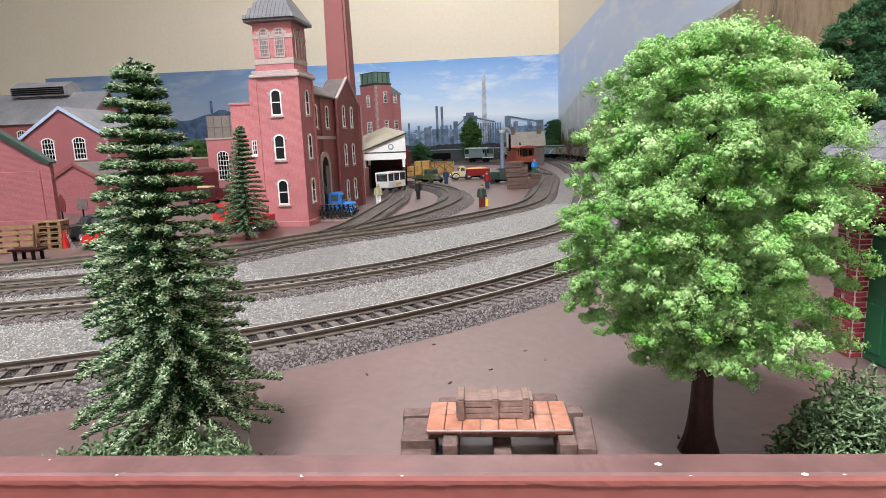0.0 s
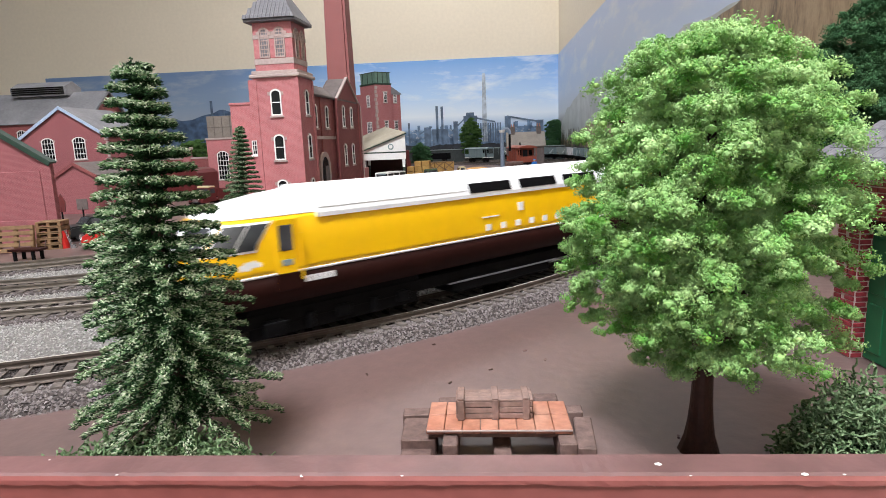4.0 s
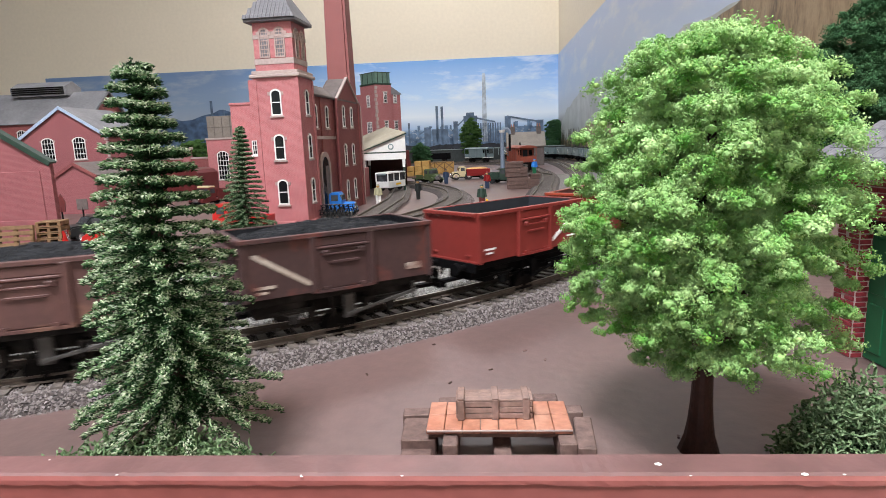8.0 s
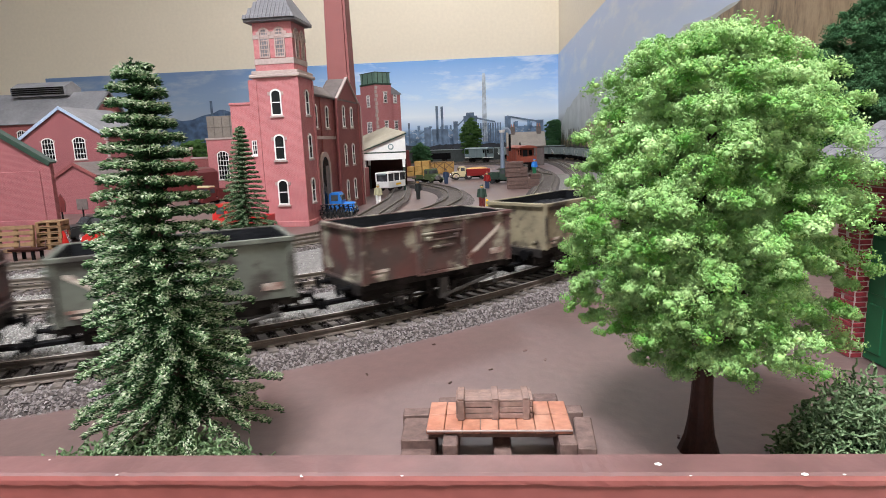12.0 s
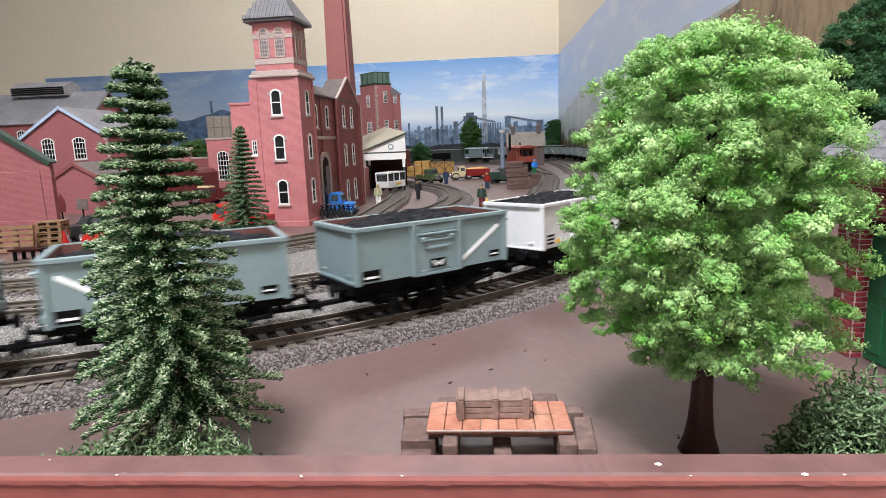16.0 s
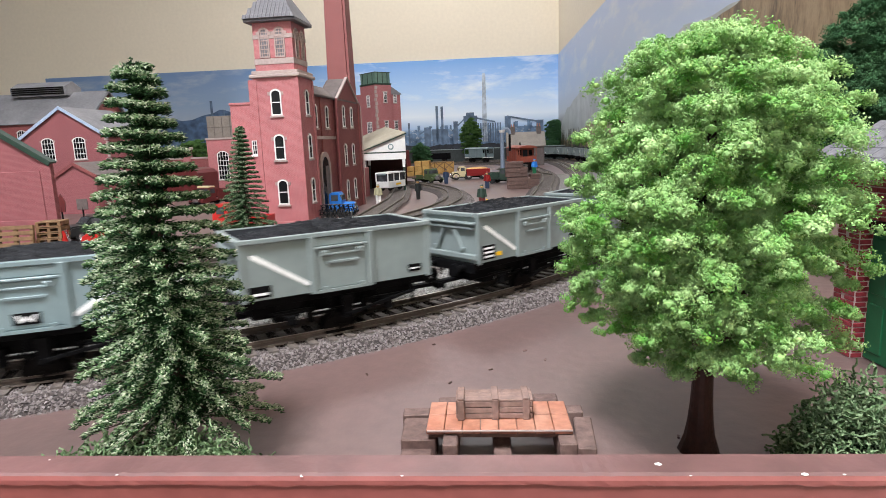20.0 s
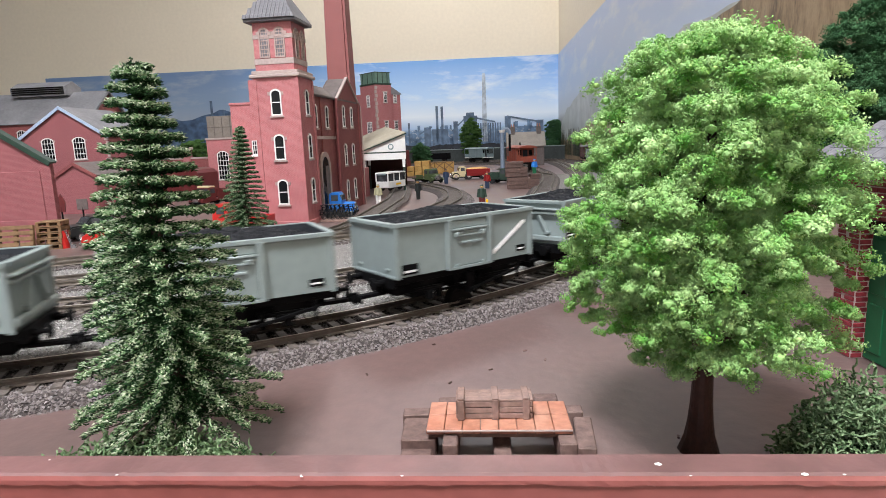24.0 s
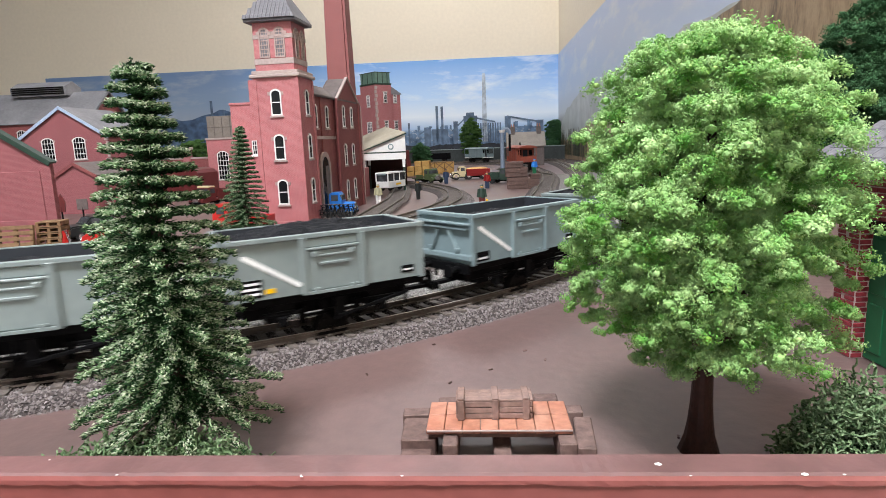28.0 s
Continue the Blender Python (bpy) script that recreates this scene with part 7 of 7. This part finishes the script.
for x in (-19, -9.5, 0, 9.5, 19):
    part("body_rib", box(x - 0.6, x + 0.6, -0.8, 0, 8, 40), "p_maroon", van)

rail_bus = thing("rail_bus", "small white rail bus standing under the loading shed", "rail bus", at(-70, 856, 0, 62) @ Matrix.Diagonal((0.72, 0.8, 0.66, 1)))
part("body", box(-32, 32, -13, 13, 6, 20, 1.0), "white", rail_bus)
rbu = bmesh.new()
add_prism(rbu, [(-32, 36), (32, 36), (30, 38.5), (-30, 38.5)], -13.5, 13.5)
part("roof", rbu, "white", rail_bus)
for x in (-31.4, -10.5, 10.5, 31.4):
    for s in (-1, 1):
        part("pillar", box(x - 0.9, x + 0.9, s * 12.2 - 0.8, s * 12.2 + 0.8, 20, 36), "white", rail_bus)
part("glazing", box(-30.6, 30.6, -12.2, 12.2, 20, 36), "screen", rail_bus)
for e in (-1, 1):
    part("destination_board", box(min(e * 31, e * 33), max(e * 31, e * 33), -8, 8, 33, 37, 0.3), "w_blue", rail_bus)
    part("headlamp", cyl(1.3, 1.3, 1.5, 10, T((e * 32, 6, 11)) @ R(90 * e, "Y")), "chrome", rail_bus)
    for s in (-1, 1):
        piece("wheel", "wheel", wheel, "tyre", rail_bus, (Matrix() if s < 0 else R(180, "Z")) @ T((e * 18 * MM, 0, 6.2 * MM)))
part("side_panel", box(-4, 14, -13.3, -13, 11, 15, 0.1), "yellow", rail_bus, "yellow side panel")


def bicycle(m, color):
    b = thing("bicycle", "black model bicycle in the rack by the mill", "bicycle", m, group="bicycles in the rack")
    for x in (-6.5, 6.5):
        w = bmesh.new()
        for k in range(20):
            a = k * math.pi / 10
            add_cyl(w, 0.35, 0.35, 4.3 * 0.33, 4, T((x + 4.3 * math.cos(a), 0, 4.6 + 4.3 * math.sin(a))) @ R(-math.degrees(a), "Y"))
        for k in range(4):
            add_cyl(w, 0.12, 0.12, 8.4, 4, T((x, 0, 4.6)) @ R(45 * k, "Y") @ T((0, 0, -4.2)))
        part("wheel", w, "rubber", b)
    fr = bmesh.new()
    for (x0, z0), (x1, z1) in (((-6.5, 4.6), (-2.5, 11)), ((-2.5, 11), (4.5, 11)), ((-2.5, 11), (-0.5, 4.6)), ((-0.5, 4.6), (4.5, 11)), ((6.5, 4.6), (4.3, 13)), ((-6.5, 4.6), (-0.5, 4.6)), ((-2.5, 11), (-3, 12.6))):
        d = Vector((x1 - x0, 0, z1 - z0))
        add_cyl(fr, 0.4, 0.4, d.length, 5, T((x0, 0, z0)) @ d.to_track_quat("Z", "Y").to_matrix().to_4x4())
    part("frame", fr, color, b)
    part("saddle", box(-4.6, -1.8, -0.9, 0.9, 12.4, 13.3, 0.3), "black", b)
    part("handlebar", box(3.6, 4.6, -3, 3, 12.8, 13.5, 0.2), "chrome", b)
    return b


rack = thing("cycle_rack", "low brown plinth with a bicycle rack before the mill", "rack", at(-101, 577, GROUND, -8))
part("plinth", box(-16, 17, -11, 11, 0, 2.2, 0.3), "crate", rack)
part("rail", box(-15, 16, -0.4, 0.4, 8, 8.7), "chrome", rack)
for x in (-14, 15):
    part("post", cyl(0.5, 0.5, 9, 6, T((x, 0, 0))), "chrome", rack)
for k in range(7):
    bicycle(at(-113.5 + k * 4.3, 577 + 1.4 - k * 0.5, GROUND + 2.2, 62 + rng.uniform(-7, 7)), rng.choice(("black", "p_navy", "black")))


def pallet_stack(label, m, n):
    for i in range(n):
        p = thing("pallet", label, "pallet", m @ T((rng.uniform(-0.6, 0.6) * MM, 0, i * 4.4 * MM)), group="stacked yard pallets")
        for k in range(4):
            part("top_slat", box(-9, 9, -8 + k * 4.3, -8 + k * 4.3 + 3.1, 3.2, 4.1, 0.1), "palletw", p)
        for x in (-9, -1.2, 6.6):
            part("bearer", box(x, x + 2.4, -8, 8, 0.9, 3.2, 0.1), "palletw", p)
        for k in (0, 3):
            part("base_slat", box(-9, 9, -8 + k * 4.3, -8 + k * 4.3 + 3.1, 0, 0.9, 0.1), "palletw", p)


pallet_stack("brown wooden pallet in a stack by the workshop wall", at(-306, 470, GROUND, 10), 5)
tip = thing("pallet", "brown wooden pallet leaning on the workshop wall", "pallet", at(-323, 452, GROUND + 0.3, 8, 80))
for k in range(5):
    part("top_slat", box(-13, 13, 0 + k * 4.3, k * 4.3 + 2.9, 3.0, 3.9, 0.1), "palletw", tip)
for x in (-13, -1.2, 10.4):
    part("bearer", box(x, x + 2.6, 0, 20, 0.4, 3.0, 0.1), "palletw", tip)
for x, y in ((-297, 468),):
    d = thing("oil_drum", "bright red oil drum by the pallets", "drum", at(x, y, GROUND), group="red drums")
    part("drum", cyl(3.6, 3.6, 14, 18), "p_red", d)
    for z in (3.5, 8.0, 13.4):
        part("hoop", cyl(3.85, 3.85, 0.6, 18, T((0, 0, z))), "p_red", d)
churn = thing("sack_truck", "bright metal sack truck leaning beside the red drum", "sack truck", at(-290, 466, GROUND, 20))
for y in (-1.8, 1.8):
    part("rail", cyl(0.35, 0.35, 14, 6, T((0, y, 1)) @ R(-14, "Y")), "chrome", churn)
    part("wheel", cyl(1.5, 1.5, 0.8, 12, T((0.8, y, 1.5)) @ R(90, "X")), "chrome", churn)
part("toe_plate", box(0.4, 3.4, -2.4, 2.4, 0.1, 0.6), "chrome", churn)
part("crossbar", box(-2.9, -2.2, -2, 2, 11.6, 12.2), "chrome", churn)
cart = thing("hand_cart", "dark wooden platform cart by the track", "cart", at(-291, 418, GROUND, YAW) @ Matrix.Scale(0.75, 4))
part("deck", box(-16, 14, -7, 7, 9, 11, 0.3), "loco_brown", cart)
for x in (-10, 8):
    for y in (-5.5, 5.5):
        part("leg", box(x - 1.3, x + 1.3, y - 1.2, y + 1.2, 0, 9, 0.2), "black", cart)
for x in (-14, 12):
    part("handle", cyl(0.5, 0.5, 8, 6, T((x, 6, 11)) @ R(12, "Y")), "oldwood", cart)
for x, y, k in ((-424, 672, 1), (-398, 668, 0)):
    s = thing("yard_sign", "small dark board on a post", "sign", at(x, y, GROUND))
    part("post", cyl(0.9, 0.9, 16, 6), "black", s)
    part("board", box(-6, 6, -0.8, 0.8, 12, 24, 0.4) if k == 0 else prism([(-5, 10), (4, 10), (5, 22), (1, 30), (-3, 24), (-6, 20)], -0.8, 0.8), "p_maroon" if k else "dull", s)

hay = thing("bale_wagon", "straw bales stacked on a flat wagon", "wagon", at(-52, 1105, GROUND, -6))
part("deck", box(-24, 34, -14, 14, 9, 12, 0.3), "oldwood", hay)
road_wheels(hay, (-16, 24), 10, 5, "p_maroon")
for x, z in ((-20, 12), (-6, 12), (8, 12), (22, 12), (-6, 21), (8, 21), (22, 21), (8, 30), (22, 30)):
    for y in (-13, 0.5):
        part("bale", box(x, x + 12.5, y, y + 12.5, z, z + 8.6, 0.6), "straw", hay)
ow = thing("open_wagon", "maroon open wagon beside the loading shed", "wagon", at(-86, 1112, 0, 20))
part("body", box(-30, 30, -15, 15, 12, 34, 0.3), "p_maroon", ow)
part("brake_post", box(20, 30, -8, 4, 34, 52, 0.4), "p_maroon", ow)
for x in (-24, -12, 0, 12, 24):
    part("rib", box(x - 0.8, x + 0.8, -15.8, -15, 12, 34), "p_maroon", ow)
for x in (-18, 18):
    for s in (-1, 1):
        piece("wheel", "wheel", wheel, "tyre", ow, (Matrix() if s < 0 else R(180, "Z")) @ T((x * MM, 0, 6.2 * MM)))
for i in range(3):
    tb = thing("timber_crate", "pale timber crate with cross bracing", "crate", at(-22 + i * 22, 1400, GROUND, -4), group="row of timber crates")
    part("crate_body", box(-10.4, 10.4, -9, 9, 0, 26, 0.3), "straw", tb)
    for a in (-38, 38):
        part("brace", box(-13, 13, -9.9, -9, -1, 1, 0, T((0, 0, 18)) @ R(a, "Y")), "palletw", tb)
    part("rim", box(-10.8, 10.8, -9.8, 9.4, 25, 27, 0.2), "palletw", tb)


def slat_crate(m, w, d, h):
    c = thing("slatted_crate", "brown slatted timber crate in a pile", "crate", m, group="pile of slatted crates")
    n = max(2, int(h / 4.4))
    for i in range(n):
        z = i * h / n
        for y0, y1 in ((-d / 2, -d / 2 + 0.9), (d / 2 - 0.9, d / 2)):
            part("slat", box(-w / 2, w / 2, y0, y1, z + 0.4, z + h / n - 0.4, 0.1), "cratew", c)
        for x0, x1 in ((-w / 2, -w / 2 + 0.9), (w / 2 - 0.9, w / 2)):
            part("slat", box(x0, x1, -d / 2 + 0.9, d / 2 - 0.9, z + 0.4, z + h / n - 0.4, 0.1), "cratew", c)
    part("core", box(-w / 2 + 1, w / 2 - 1, -d / 2 + 1, d / 2 - 1, 0, h - 0.6), "oldwood", c)
    return c


slat_crate(at(112, 880, GROUND, -6), 30, 20, 17)
slat_crate(at(134, 873, GROUND, -2), 16, 20, 15)
slat_crate(at(107, 882, GROUND + 17.2, -4), 24, 18, 13)
slat_crate(at(121, 880, GROUND + 17.2, 0), 10, 18, 14)
slat_crate(at(137, 876, GROUND + 15.2, 4), 14, 16, 6)
slat_crate(at(108, 882, GROUND + 30.4, -5), 26, 17, 9)

wc = thing("water_crane", "blue-grey cast iron water crane with a curved arm", "water crane", at(117, 1130, GROUND))
part("column", cyl(4.2, 3.6, 84, 12), "steel_blue", wc)
part("base", cyl(7, 5, 6, 12), "steel_blue", wc)
armb = bmesh.new()
for k in range(10):
    a = math.pi * k / 10
    add_cyl(armb, 3.0, 3.0, 3.6, 10, T((7 - 7 * math.cos(a), 0, 82 + 8 * math.sin(a))) @ R(90 * math.cos(a) * 0 + math.degrees(a), "Y"))
part("arm", armb, "steel_blue", wc)
part("hose", cyl(2.2, 2.0, 34, 10, T((14, 0, 50))), "black", wc, "black leather hose")
part("drip_bowl", cyl(4.5, 6.5, 5, 12, T((0, 0, 84))), "white", wc)

cot = thing("station_cottage", "small cottage with a beige tiled roof and two chimneys", "building", at(186, 1640, GROUND, YAW))
part("wall", box(0, 96, 0, 60, 0, 52), "dull", cot)
crf = bmesh.new()
add_prism(crf, [(-6, 50), (-6, 52), (30, 90), (66, 52), (66, 50)], -100, 4, R(90, "Z"))
part("roof", crf, "panel", cot, "beige tiled roof")
for x in (14, 84):
    c = part("chimney", box(x - 6, x + 6, 24, 36, 78, 104, 0.3), "dull", cot, "brown chimney stack")
    for k in (-3, 3):
        part("pot", cyl(1.6, 1.4, 7, 8, T((x + k, 30, 104))), "plank", c)


P7 = smooth([(193, 1080), (187, 1140), (180, 1200), (172, 1265), (160, 1350), (146, 1430)], 5)
track("short yard siding behind the crates", P7, bed=False, top="bronze")


M["vanred"] = mat("brake_van_red", (0.27, 0.06, 0.033), 0.5, 0.08, 300, 0.06)


def on_path(path, y, near_x=None):
    i = int(np.argmin(np.abs(path[:, 1] - y)))
    d = path[min(i + 4, len(path) - 1)] - path[max(i - 4, 0)]
    return at(path[i][0], path[i][1], 0, math.degrees(math.atan2(d[1], d[0])))


brake_van("orange-brown goods brake van standing on the yard track", "vanred", "vanred", on_path(P7, 1275) @ Matrix.Scale(1.16, 4))
brake_van("pale blue-grey goods van standing on the yard track", "w_blue", "w_blue", on_path(P3, 1850) @ R(0, "Z"), "white")
dw = thing("flat_wagon", "black loaded wagon standing on the yard track", "wagon", on_path(P3, 1935))
part("body", box(-40, 40, -15, 15, 11, 30, 0.4), "black", dw)
for x in (-24, 24):
    for s in (-1, 1):
        piece("wheel", "wheel", wheel, "tyre", dw, (Matrix() if s < 0 else R(180, "Z")) @ T((x * MM, 0, 6.2 * MM)))

M["walling"] = mat("grey_green_walling", (0.042, 0.052, 0.05), 0.7, 0.2, 120, 0.2, second=(0.02, 0.026, 0.024), mix_scale=14)
rw = thing("retaining_wall", "long grey-green panelled wall along the back tracks", "wall", at(90, 2056, GROUND, YAW))
part("wall", box(-860, 330, 0, 5, 0, 44), "walling", rw)
part("coping", box(-861, 331, -1, 6, 44, 46.5, 0.3), "w_grey", rw)
for k in range(28):
    part("pier", box(-860 + k * 43, -856.5 + k * 43, -1.6, 0, 0, 44), "walling", rw)

leafy(at(-48, 1560, GROUND), 3, 20, 0, dome(15, 66, 31), 9, 9, 21, "round dark green bush-like tree behind the straw wagon", "foamdark", 14, 1.3)
leafy(at(104, 1975, GROUND), 4, 30, 0, dome(30, 132, 38), 11, 10, 22, "tall mid-green tree before the printed town", "foammid", 14, 1.6)
leafy(at(418, 2200, GROUND), 4, 24, 0, dome(26, 138, 40), 11, 10, 23, "dark green tree in the far corner", "foamdark", 14, 1.6)
leafy(at(398, 2150, GROUND), 3, 12, 0, dome(12, 68, 32), 9, 9, 24, "low dark green tree in the far corner", "foamdark", 14, 1.5)
leafy(at(-470, 1180, GROUND), 4, 40, 0, dome(32, 88, 40), 10, 10, 25, "dark green tree behind the yard wall", "foammid", 14, 1.6)


# ---- motion ----
def motions():
    turns = [(k / 15, (run(k / 15) - run(0)) / 6.2) for k in range(421)]
    for ob, mid, base_len in MOVERS:
        walk(ob, [(t, vehicle_pose(mid - run(t), base_len)) for t in np.arange(0, 28.01, 0.5)])
        for w in ob.children_recursive:
            if w.name.startswith("wheel"):
                rest = w.matrix_local.copy()
                way = -1 if rest.col[1][1] > 0 else 1
                walk(w, [(t, rest @ Matrix.Rotation(way * roll, 4, "Y")) for t, roll in turns])


motions()
